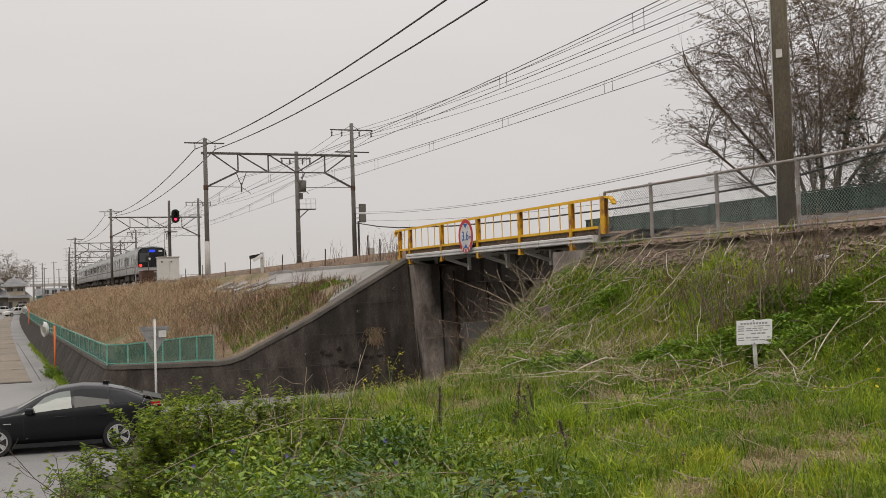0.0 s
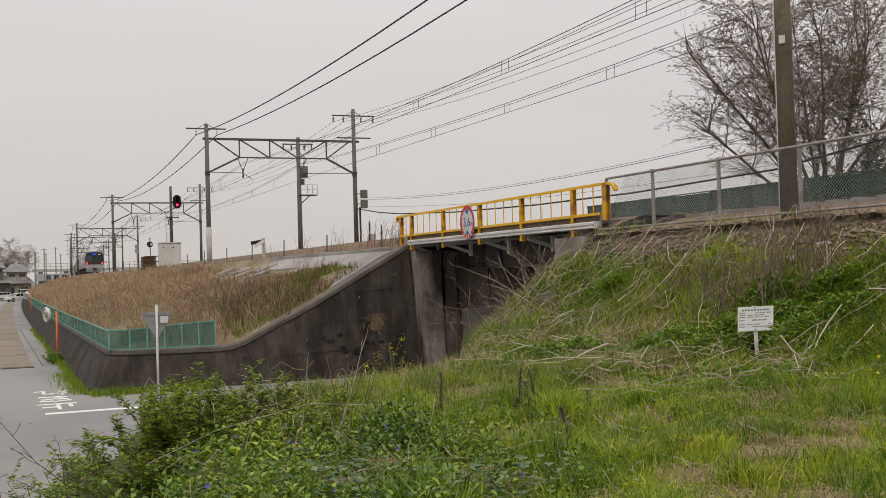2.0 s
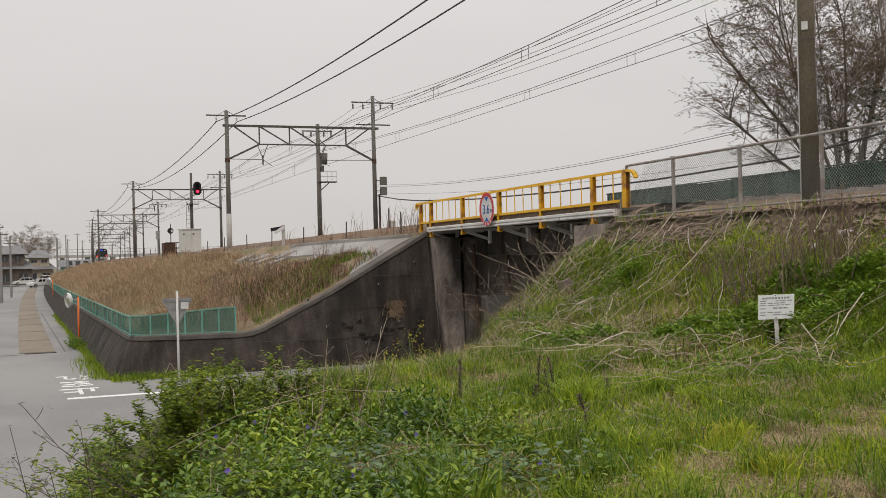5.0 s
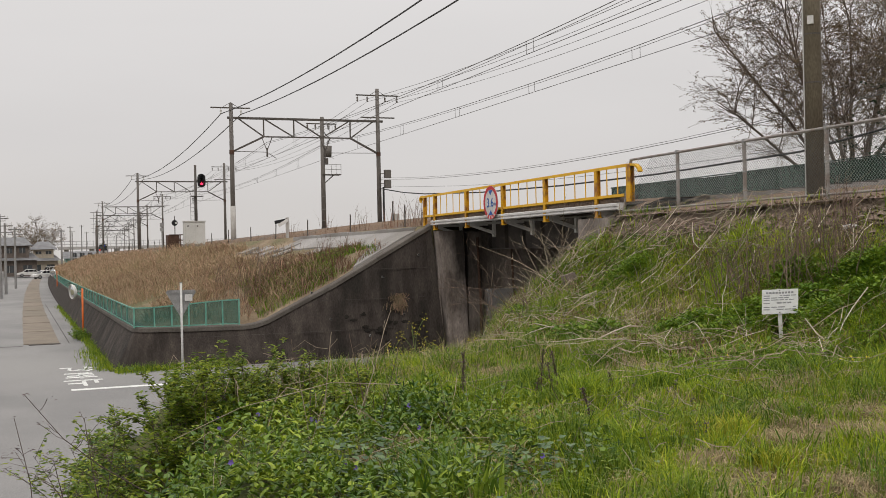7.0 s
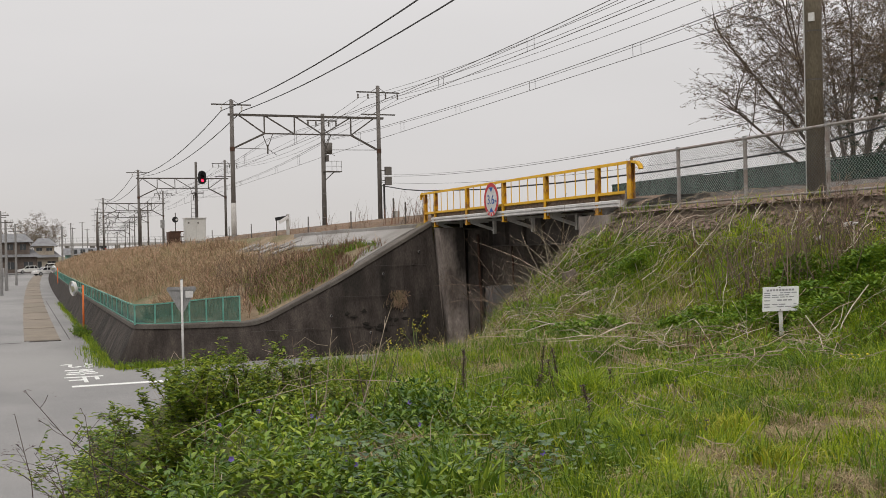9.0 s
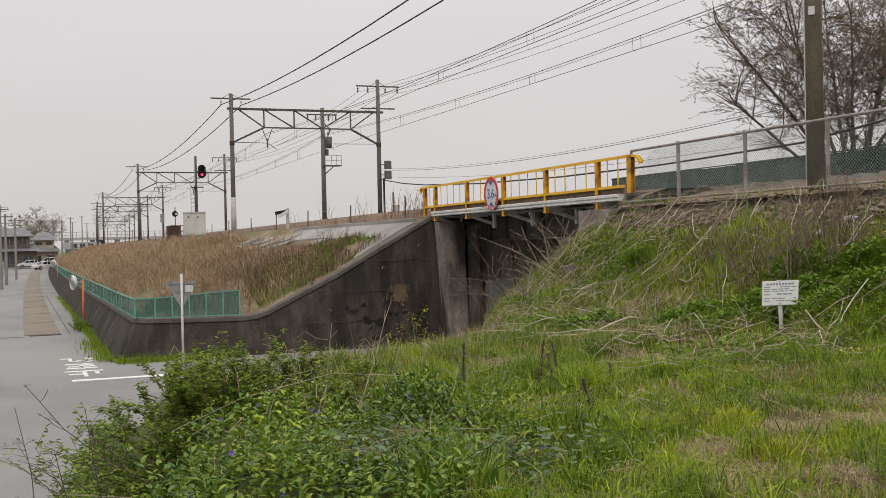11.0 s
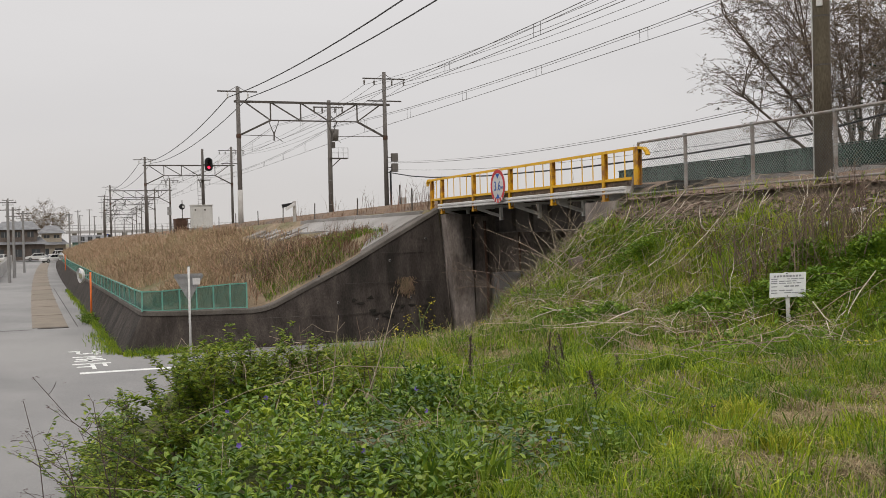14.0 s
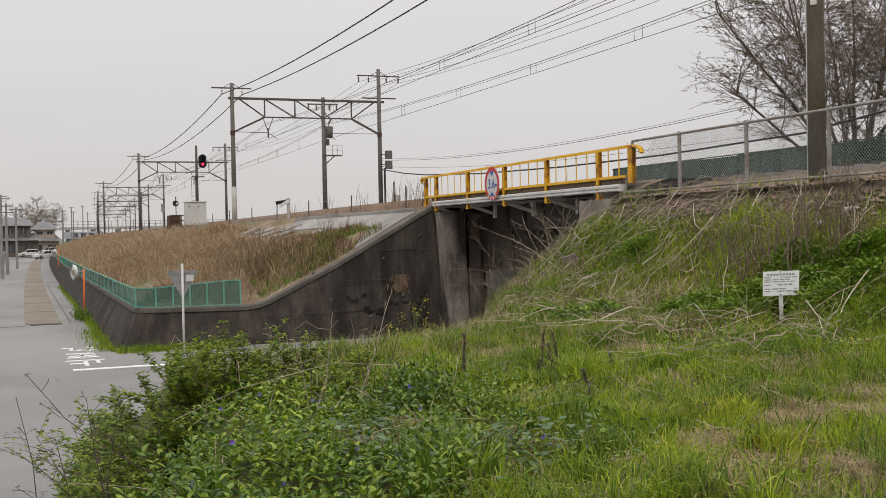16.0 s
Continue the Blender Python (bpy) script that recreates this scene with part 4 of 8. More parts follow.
def build_cabinet():
    c = thing("equipment_cabinet", (11.6, 77.5, 0.72), "pale grey steel equipment cabinet on the railway bank", "cabinet")
    b = bevel(box(B(), 11.0, 12.4, 77.0, 78.2, 0.85, 2.46), 0.03)
    part("body", b, M_GREY, c)
    for i in range(2):
        b = B()
        box(b, 11.06 + i * 0.67, 11.68 + i * 0.67, 76.975, 77.0, 0.95, 2.36)
        d = part("door", b, M_GREY, c)
        b = B()
        box(b, 11.14 + i * 0.67, 11.24 + i * 0.67, 76.95, 76.975, 2.1, 2.2)
        part("vent", b, M_STEEL, d)
    b = B()
    box(b, 10.95, 12.45, 76.93, 78.25, 2.46, 2.52)
    part("roof", b, M_GREY, c)
    b = B()
    box(b, 10.9, 12.5, 76.9, 78.3, 0.3, 0.86)
    part("plinth", b, M_APRON, c, "concrete plinth")


build_cabinet()


def build_platform():
    p = thing("rusty_platform", (11.2, 84, 0.5), "dark rusty steel box with a handrail on the bank", "platform")
    b = B()
    box(b, 10.5, 11.35, 82.5, 83.8, 0.3, 1.66)
    part("box", b, M_RUST, p)
    for x in (11.4, 12.1, 12.75):
        b = B()
        beam(b, (x, 82.5, 0.5), (x, 82.5, 1.66), 0.06, 0.06)
        part("post", b, M_RUST, p)
    for z in (1.66, 1.25):
        b = B()
        beam(b, (10.6, 82.5, z), (12.78, 82.5, z), 0.07, 0.07)
        part("handrail", b, M_RUST, p)
    b = B()
    box(b, 11.35, 12.8, 82.5, 83.8, 0.55, 0.95)
    part("deck", b, M_RUST, p)


build_platform()


def build_signal():
    x, y = 12.85, 84.0
    s = thing("railway_signal", (x, y, 0.6), "railway signal mast with a black head showing red", "railway signal")
    b = B()
    tube(b, [(x, y, 0.3), (x, y, 7.05)], [0.13, 0.09], 12)
    part("mast", b, M_STEEL, s, smooth=True)
    b = B()
    pts = []
    for k in range(24):
        a = 2 * math.pi * k / 24
        pts.append((x + 0.45 + 0.31 * math.cos(a), 5.85 + 0.31 * math.sin(a) + (0.22 if math.sin(a) > 0 else -0.22)))
    prism(b, pts, 1, y - 0.1, y - 0.06)
    part("backboard", b, M_BLACK, s, "black oval backboard")
    for i, (z, m) in enumerate(((6.1, M_BLACK), (5.86, M_BLACK), (5.6, M_REDLIT))):
        b = B()
        disc(b, (x + 0.45, y - 0.13, z), (0, 1, 0), 0.095, 0.05, 16)
        l = part("lens", b, m, s, "lit red lens" if i == 2 else "dark lens")
        b = B()
        tube(b, [(x + 0.45, y - 0.12, z + 0.02), (x + 0.45, y - 0.38, z + 0.03)], 0.13, 12, caps=False)
        part("hood", b, M_BLACK, l)
    b = B()
    box(b, x - 0.35, x + 0.55, y - 0.3, y + 0.3, 4.62, 4.67)
    part("platform", b, M_STEEL, s)
    b = B()
    beam(b, (x, y - 0.05, 5.85), (x + 0.4, y - 0.05, 5.85), 0.08, 0.1)
    part("bracket", b, M_STEEL, s)
    for dx in (-0.42, -0.14):
        b = B()
        tube(b, [(x + dx, y - 0.1, 0.7), (x + dx, y - 0.1, 4.7)], 0.02, 6)
        part("ladder_rail", b, M_GALV, s)
    for i in range(12):
        b = B()
        tube(b, [(x - 0.42, y - 0.1, 0.9 + i * 0.32), (x - 0.14, y - 0.1, 0.9 + i * 0.32)], 0.014, 6)
        part("rung", b, M_GALV, s)


build_signal()


def build_small_signs():
    # repeater beside the cabinet
    x, y = 11.3, 84.6
    s = thing("track_indicator", (x, y, 0.6), "small dark octagonal track indicator on a post", "indicator")
    b = B()
    tube(b, [(x, y, 0.3), (x, y, 3.15)], 0.035, 8)
    part("post", b, M_STEEL, s)
    b = B()
    disc(b, (x - 0.02, y - 0.06, 2.62), (0, 1, 0), 0.24, 0.05, 8)
    part("board", b, M_BLACK, s, "dark octagonal board")
    b = B()
    disc(b, (x + 0.08, y - 0.09, 2.62), (0, 1, 0), 0.09, 0.02, 12)
    part("panel", b, M_GREY, s, "pale panel")
    # two-aspect shunting post far down the line
    x, y = 12.2, 100.0
    s = thing("shunting_post", (x, y, 0.6), "grey double box on a thin post by the track", "indicator")
    b = B()
    tube(b, [(x, y, 0.3), (x, y, 3.1)], 0.05, 8)
    part("post", b, M_GALV, s)
    for z in (2.35, 2.75):
        b = B()
        box(b, x - 0.18, x + 0.18, y - 0.12, y, z, z + 0.34)
        part("box", b, M_GALV, s)
    # gradient post
    x, y = 11.9, 50.0
    g = thing("gradient_post", (x, y, 0.7), "weathered white gradient post with two slanting arms", "gradient post")
    b = B()
    beam(b, (x, y, 0.4), (x, y, 1.75), 0.13, 0.13)
    part("post", b, M_POLEW, g)
    b = B()
    beam(b, (x - 0.02, y - 0.09, 1.62), (x - 0.62, y - 0.09, 1.52), 0.03, 0.16)
    part("arm", b, M_BLACK, g, "black arm")
    b = B()
    beam(b, (x - 0.0, y - 0.12, 1.63), (x - 0.45, y - 0.12, 1.36), 0.03, 0.15)
    part("arm", b, M_WHITE, g, "white arm")
    # short marker behind the far mast
    x, y = 23.4, 68.0
    m = thing("marker_post", (x, y, 1.0), "thin dark marker post with a small box", "marker post")
    b = B()
    tube(b, [(x, y, 0.7), (x, y, 3.4)], 0.05, 8)
    part("post", b, M_STEEL, m)
    b = B()
    box(b, x + 0.05, x + 0.4, y - 0.2, y + 0.2, 2.0, 2.55)
    part("box", b, M_POLEW, m)
    rng = random.Random(3)
    for i in range(26):
        y = 34 + i * 6.5
        xx = 12.15 + bend(y) + rng.uniform(-0.05, 0.05)
        b = B()
        tube(b, [(xx, y, rail(y) - 0.6), (xx + rng.uniform(-0.03, 0.03), y, rail(y) + rng.uniform(0.25, 0.45))], 0.025, 6)
        single("marker_stake", b, M_STEEL, "thin dark stake at the edge of the ballast", "stake", at=(xx, y, rail(y) - 0.5), group="stakes along the ballast")


build_small_signs()


def build_transformer_pole():
    x, y = 22.75, 83.0
    p = thing("transformer_pole", (x, y, 0.8), "dark pole with crossarm, transformer and service platform", "utility pole")
    b = B()
    tube(b, [(x, y, 0.5), (x, y, 10.9)], [0.2, 0.15], 12)
    part("shaft", b, M_POLE, p, smooth=True)
    b = B()
    beam(b, (x - 1.3, y, 10.35), (x + 1.2, y, 10.35), 0.09, 0.09)
    a = part("crossarm", b, M_STEEL, p)
    for dx in (-1.2, -0.55, 0.5, 1.1):
        b = B()
        tube(b, [(x + dx, y, 10.35), (x + dx, y, 10.2), (x + dx, y, 9.95), (x + dx, y, 9.85)], [0.02, 0.07, 0.06, 0.02], 8)
        part("insulator", b, M_POLE, a)
    b = B()
    tube(b, [(x + 0.42, y, 7.7), (x + 0.45, y - 0.05, 8.6)], 0.3, 14)
    part("transformer", b, M_POLE, p, "grey transformer can", smooth=True)
    b = B()
    box(b, x + 0.15, x + 0.4, y - 0.2, y + 0.2, 7.1, 7.6)
    part("switch_box", b, M_STEEL, p)
    for k in range(3):
        b = B()
        tube(b, [(x + 0.1, y, 9.8 - k * 0.1), (x + 0.5 + 0.1 * k, y, 9.2), (x + 0.35, y, 8.7)], 0.018, 5)
        part("lead", b, M_CABLE, p, "looping cable")
    b = B()
    box(b, x - 0.1, x + 1.42, y - 0.35, y + 0.35, 6.25, 6.32)
    d = part("service_platform", b, M_STEEL, p)
    b = B()
    beam(b, (x, y, 5.5), (x + 0.85, y, 6.25), 0.07, 0.07)
    part("strut", b, M_STEEL, d)
    for dx in (0.6, 1.0, 1.4):
        b = B()
        tube(b, [(x + dx, y - 0.33, 6.3), (x + dx, y - 0.33, 7.1)], 0.018, 6)
        part("post", b, M_GALV, d)
    for z in (6.7, 7.1):
        b = B()
        tube(b, [(x + 0.1, y - 0.33, z), (x + 1.4, y - 0.33, z)], 0.018, 6)
        part("handrail", b, M_GALV, d)
    for z in (4.5, 3.5, 2.6, 1.9):
        b = B()
        tube(b, [(x, y, z), (x, y, z + 0.04)], 0.21, 12)
        part("band", b, M_GALV, p)
    # boxes on the far mast of the nearest portal
    x, y = 22.98, 68.85
    s = thing("switch_boxes", (x, y, 4.3), "pair of grey switch boxes fixed to a railway mast", "switch box")
    for z in (4.32, 5.0):
        b = bevel(box(B(), x + 0.12, x + 0.55, y - 0.3, y, z, z + 0.56), 0.02)
        part("box", b, M_POLE, s)
        b = B()
        beam(b, (x - 0.15, y - 0.1, z + 0.3), (x + 0.15, y - 0.1, z + 0.3), 0.05, 0.05)
        part("bracket", b, M_STEEL, s)
    b = B()
    tube(b, [(x + 0.05, y - 0.1, 1.2), (x + 0.05, y - 0.1, 4.4)], 0.07, 8)
    part("cable_duct", b, M_CABLE, s, "black cable duct")


build_transformer_pole()


def build_notice():
    x, y = 9.0, 11.12
    z = land(x, y)
    s = thing("notice_board", (x, y, z), "small white notice board with grey print on a white post", "notice board")
    f = Vector((0.62, 0.78, 0))
    r = Vector((0.78, -0.62, 0)) * 1.0
    c = Vector((x, y, -0.74))
    b = B()
    beam(b, (x + 0.02, y, z - 0.2), (x - 0.01, y, -0.58), 0.05, 0.035, up=f)
    part("post", b, M_WHITE, s, "white post")
    def plate(b, u0, u1, v0, v1, d0, d1):
        tilt = 0.035
        vs = []
        for d in (d0, d1):
            for u, v in ((u0, v0), (u1, v0), (u1, v1), (u0, v1)):
                vs.append(b.verts.new(c + r * (u - v * tilt * -1) + Vector((0, 0, v + u * tilt)) - f * d))
        for q in ((0, 1, 2, 3), (7, 6, 5, 4), (0, 4, 5, 1), (1, 5, 6, 2), (2, 6, 7, 3), (3, 7, 4, 0)):
            b.faces.new([vs[i] for i in q])
        bmesh.ops.recalc_face_normals(b, faces=b.faces)
        return b
    part("plate", plate(B(), -0.215, 0.225, -0.155, 0.155, 0.02, 0.03), M_BOARD, s, "white printed plate")
    rng = random.Random(2)
    for i in range(9):
        u = -0.165 + i * 0.038
        part("print_bar", plate(B(), u, u + 0.028, 0.1, 0.124, 0.0305, 0.032), M_INK, s)
    for row, v in enumerate((0.07, 0.042, 0.016, -0.025, -0.075, -0.105)):
        part("print_bar", plate(B(), -0.195, -0.12, v, v + 0.012, 0.0305, 0.032), M_INK, s)
        u = -0.1
        while u < 0.18:
            w = rng.uniform(0.03, 0.09)
            if rng.random() < 0.8:
                part("print_bar", plate(B(), u, min(u + w, 0.2), v, v + (0.018 if row == 3 else 0.012), 0.0305, 0.032), M_INK, s)
            u += w + 0.012
    for v in (0.145, -0.14):
        b = B()
        q = c + Vector((0, 0, v)) - f * 0.035
        disc(b, q, f, 0.008, 0.01, 8)
        part("bolt", b, M_STEEL, s)


M_BOARD = mat("white_board", (0.72, 0.72, 0.73), (0.66, 0.66, 0.67), 3.0, 0.5, fine=30, grain=0.06, bump=0)
build_notice()


# ---------------------------------------------------------------- far end of the lane
M_TILE = mat("grey_roof_tile", (0.13, 0.13, 0.135), (0.2, 0.2, 0.205), 1.0, 0.7, fine=8, grain=0.3)
M_PLASTER = mat("beige_plaster", (0.36, 0.31, 0.25), (0.43, 0.38, 0.31), 0.5, 0.9, fine=8)
M_DARKWOOD = mat("dark_boarding", (0.09, 0.07, 0.06), (0.14, 0.115, 0.1), 1.0, 0.85, fine=10)
M_TEAL = mat("teal_sheet", (0.2, 0.38, 0.35), (0.26, 0.44, 0.41), 0.6, 0.7, fine=8)
M_VIAD = mat("viaduct_concrete", (0.33, 0.32, 0.31), (0.4, 0.39, 0.38), 0.3, 0.9, fine=4)


def house(x, y, w, d, h1, h2, wall_m, label, hip=1.6):
    ho = thing("house", (x, y, ROAD), label, "house", "houses at the end of the lane")
    b = B()
    box(b, x - w / 2, x + w / 2, y, y + d, ROAD, ROAD + h1)
    part("wall", b, wall_m, ho)
    def roof(x0, x1, y0, y1, z, rise):
        b = B()
        e = [b.verts.new(p) for p in ((x0, y0, z), (x1, y0, z), (x1, y1, z), (x0, y1, z))]
        rdg = [b.verts.new(p) for p in ((x0 + hip, (y0 + y1) / 2, z + rise), (x1 - hip, (y0 + y1) / 2, z + rise))]
        for f in ((e[0], e[1], rdg[1], rdg[0]), (e[2], e[3], rdg[0], rdg[1]), (e[1], e[2], rdg[1]), (e[3], e[0], rdg[0]), (e[3], e[2], e[1], e[0])):
            b.faces.new(f)
        return b
    part("roof", roof(x - w / 2 - 0.8, x + w / 2 + 0.8, y - 0.9, y + d + 0.9, ROAD + h1, 1.5 if h2 else 1.8), M_TILE, ho, "grey tiled roof")
    if h2:
        b = B()
        box(b, x - w * 0.36, x + w * 0.36, y + 0.8, y + d - 0.6, ROAD + h1 + 0.3, ROAD + h1 + h2)
        part("upper_wall", b, wall_m, ho)
        part("upper_roof", roof(x - w * 0.36 - 0.8, x + w * 0.36 + 0.8, y, y + d + 0.2, ROAD + h1 + h2, 1.7), M_TILE, ho, "grey tiled upper roof")
    n = max(2, int(w / 2.6))
    for i in range(n):
        for z0, z1, k in ((0.8, 2.2, 1), (h1 + 1.4, h1 + h2 - 0.4, 0.72)):
            if z1 > h1 and not h2:
                continue
            xx = x + (i + 0.5 - n / 2) * w / n * k
            yy = y if z1 < h1 else y + 0.8
            b = B()
            box(b, xx - 0.8 * k, xx + 0.8 * k, yy - 0.05, yy, ROAD + z0, ROAD + z1)
            wd = part("window", b, M_HGLASS, ho)
            b = B()
            box(b, xx - 0.04, xx + 0.04, yy - 0.08, yy - 0.05, ROAD + z0, ROAD + z1)
            part("frame", b, M_GALV, wd)
    return ho


house(-1.6, 226, 10, 8, 3.2, 2.9, M_DARKWOOD, "dark timber two-storey house with grey tiled roofs")
house(5.0, 240, 5.5, 7, 3.0, 2.4, M_PLASTER, "beige plastered two-storey house with a tiled roof")
house(-14.0, 215, 9, 8, 3.0, 2.6, M_PLASTER, "beige plastered two-storey house with a tiled roof")
house(15.2, 288, 8, 8, 3.4, 0, M_TEAL, "low teal sheet-metal shed with a shallow roof", hip=0.2)


def build_viaduct():
    v = thing("viaduct", (40, 420, -2.5), "long low concrete viaduct with a railing in the distance", "viaduct", kind="structure")
    b = B()
    box(b, 14, 90, 418, 426, 3.6, 4.6)
    part("deck", b, M_VIAD, v)
    for i in range(9):
        b = B()
        box(b, 16 + i * 9, 17.5 + i * 9, 419, 425, -3.4, 3.6)
        part("pier", b, M_VIAD, v)
    for i in range(39):
        b = B()
        box(b, 14 + i * 2, 14.14 + i * 2, 418.2, 418.3, 4.6, 6.6)
        part("post", b, M_GALV, v)
    for z in (5.4, 6.5):
        b = B()
        box(b, 14, 90, 418.2, 418.3, z, z + 0.12)
        part("rail", b, M_GALV, v)


build_viaduct()


def lane_pole(x, y, top, label, arms=2, r=0.14):
    z = land(x, y)
    p = thing("utility_pole", (x, y, z), label, "utility pole", "poles along the lane")
    b = B()
    tube(b, [(x, y, z - 0.2), (x, y, top)], [r, r * 0.7], 10)
    part("shaft", b, M_CONCG, p)
    for k in range(arms):
        b = B()
        beam(b, (x - 0.7, y, top - 0.25 - k * 0.6), (x + 0.7, y, top - 0.25 - k * 0.6), 0.07, 0.07)
        a = part("crossarm", b, M_STEEL, p)
        for dx in (-0.6, 0.6):
            b = B()
            tube(b, [(x + dx, y, top - 0.25 - k * 0.6), (x + dx, y, top - 0.05 - k * 0.6)], 0.04, 6)
            part("insulator", b, M_GREY, a)


M_CONCG = mat("grey_pole_concrete", (0.2, 0.195, 0.19), (0.26, 0.25, 0.245), 0.9, 0.9, fine=20)
for x, y, top in ((-1.02, 95, 3.7), (-0.75, 108, 3.5), (0.05, 128, 3.7), (-1.75, 150, 6.0)):
    lane_pole(x - 0.35, y, top, "grey concrete utility pole at the edge of the lane")
for x, y, top in ((9.0, 250, 6.6), (11.3, 262, 7.6), (12.5, 280, 7.0), (15.8, 300, 9.0), (17.6, 310, 7.4), (8.0, 225, 5.8), (24.5, 330, 6.5), (28.0, 340, 7.0), (33.5, 350, 6.0)):
    lane_pole(x, y, top, "grey utility pole in the distance", 1, 0.16)


def small_car(x, y, turn, colour, label, l=4.2, w=1.68, h=1.45):
    c = thing("car", (x, y, ROAD + 0.06), label, "car", "parked cars")
    def put(name, b, m, parent=c, lab=""):
        bmesh.ops.rotate(b, verts=b.verts, cent=(0, 0, 0), matrix=Matrix.Rotation(turn, 3, "Z"))
        bmesh.ops.translate(b, verts=b.verts, vec=(x, y, ROAD + 0.06))
        return part(name, b, m, parent, lab)
    b = B()
    prism(b, ((-l / 2, 0.3), (l / 2, 0.3), (l / 2, 0.7), (l * 0.27, 0.9), (-l * 0.4, 0.92), (-l / 2, 0.75)), 1, -w / 2, w / 2)
    put("body", bevel(b, 0.06, 2), colour)
    b = B()
    prism(b, ((l * 0.3, 0.88), (l * 0.1, h - 0.03), (-l * 0.26, h), (-l * 0.42, 0.9)), 1, -w * 0.43, w * 0.43)
    cab = put("cabin", bevel(b, 0.05, 2), colour)
    for sg in (-1, 1):
        for u0, u1 in ((0.22, 0.02), (0.0, -0.2), (-0.22, -0.36)):
            b = B()
            prism(b, ((l * u0, 0.93), (l * u1, 0.93), (l * (u1 + (0.08 if u1 < -0.3 else 0)), h - 0.12), (l * (u0 - (0.11 if u0 > 0.2 else 0)), h - 0.12)), 1, sg * w * 0.435 - 0.01, sg * w * 0.435 + 0.01)
            put("window", b, M_DGLASS, cab)
    b = B()
    prism(b, ((l * 0.295, 0.92), (l * 0.12, h - 0.1), (l * 0.14, h - 0.1), (l * 0.315, 0.92)), 1, -w * 0.38, w * 0.38)
    put("windscreen", b, M_DGLASS, cab)
    b = B()
    prism(b, ((-l * 0.42, 0.95), (-l * 0.28, h - 0.1), (-l * 0.3, h - 0.1), (-l * 0.44, 0.95)), 1, -w * 0.38, w * 0.38)
    put("rear_window", b, M_DGLASS, cab)
    for u in (0.3, -0.3):
        for sg in (-1, 1):
            b = B()
            disc(b, (l * u, sg * (w / 2 - 0.08), 0.31), (0, 1, 0), 0.31, 0.2, 18)
            t = put("wheel", b, M_BLACK)
            b = B()
            disc(b, (l * u, sg * (w / 2 + 0.01), 0.31), (0, 1, 0), 0.19, 0.04, 14)
            put("rim", b, M_GALV, t)
    for sg in (-1, 1):
        b = B()
        box(b, l / 2 - 0.05, l / 2 + 0.01, sg * w * 0.36 - 0.2, sg * w * 0.36 + 0.2, 0.6, 0.74)
        put("headlight", b, M_GREY)


small_car(4.1, 190.0, radians(205), M_WHITE, "white hatchback standing at the end of the lane")
small_car(6.0, 216.0, radians(15), M_WHITE, "white small van parked before the houses", 3.6, 1.5, 1.85)
small_car(-4.2, 205.0, radians(80), M_WHITE, "white car parked beside the lane")
small_car(1.8, 219.0, radians(185), M_GREY, "pale grey car parked before a house")


def build_side_wall():
    w = single("wall_side", box(B(), -2.6, -2.35, 96, 200, ROAD, ROAD + 1.3), M_VIAD, "low grey block wall beside the lane", "wall", "structure")
    for i in range(20):
        b = B()
        box(b, -2.63, -2.33, 96 + i * 5.2, 96.3 + i * 5.2, ROAD, ROAD + 1.42)
        part("pier", b, M_VIAD, w)


build_side_wall()


# ---------------------------------------------------------------- vegetation
def leafy(name, c1, c2, transl=0.3, rough=0.6, rand_amt=0.35, spec=0.3):
    return mat(name, c1, c2, 0.9, rough, rand="island", rand_amt=rand_amt, transl=transl, bump=0, fine=8, grain=0.1, spec=spec)


V_BRIGHT = leafy("fresh_grass", (0.165, 0.26, 0.014), (0.26, 0.35, 0.022), rand_amt=0.45)
V_MID = leafy("green_grass", (0.09, 0.165, 0.014), (0.15, 0.235, 0.022), rand_amt=0.5)
V_YEL = leafy("yellow_green_grass", (0.3, 0.33, 0.023), (0.36, 0.37, 0.04))
V_STRAW = leafy("dry_straw", (0.3, 0.24, 0.13), (0.43, 0.35, 0.2), 0.15, 0.8)
V_TAN = leafy("dry_bank_grass", (0.27, 0.19, 0.115), (0.38, 0.28, 0.175), 0.15, 0.85, 0.4)
V_RUST = leafy("reddish_dry_weed", (0.13, 0.075, 0.045), (0.19, 0.115, 0.07), 0.1, 0.85)
V_BARK = mat("twig_bark", (0.13, 0.102, 0.085), (0.19, 0.155, 0.13), 3, 0.9, fine=20)
V_CANE = mat("pale_dead_cane", (0.27, 0.215, 0.155), (0.38, 0.315, 0.24), 2, 0.85, fine=20, rand="island", rand_amt=0.3)
V_PALE = mat("bleached_cane", (0.4, 0.345, 0.27), (0.52, 0.46, 0.38), 2, 0.8, fine=20, rand="island", rand_amt=0.3)
V_DARKC = mat("dark_dead_stalk", (0.065, 0.045, 0.04), (0.11, 0.08, 0.066), 2, 0.9, fine=20)
V_VINCA = leafy("vinca_leaf", (0.06, 0.135, 0.012), (0.17, 0.27, 0.022), 0.22, 0.38, 0.6, 0.5)
V_BUSH = leafy("rose_leaf", (0.13, 0.2, 0.02), (0.21, 0.28, 0.03), 0.42, 0.5, 0.5)
V_HERB = leafy("herb_leaf", (0.1, 0.19, 0.015), (0.165, 0.265, 0.024), 0.3, 0.55, 0.35)
V_VIOLET = mat("violet_petal", (0.16, 0.11, 0.42), (0.22, 0.15, 0.5), 2, 0.6, bump=0, transl=0.2)
V_ROUND = leafy("round_grey_green_leaf", (0.055, 0.11, 0.04), (0.1, 0.165, 0.06), 0.2, 0.45, 0.5, 0.5)
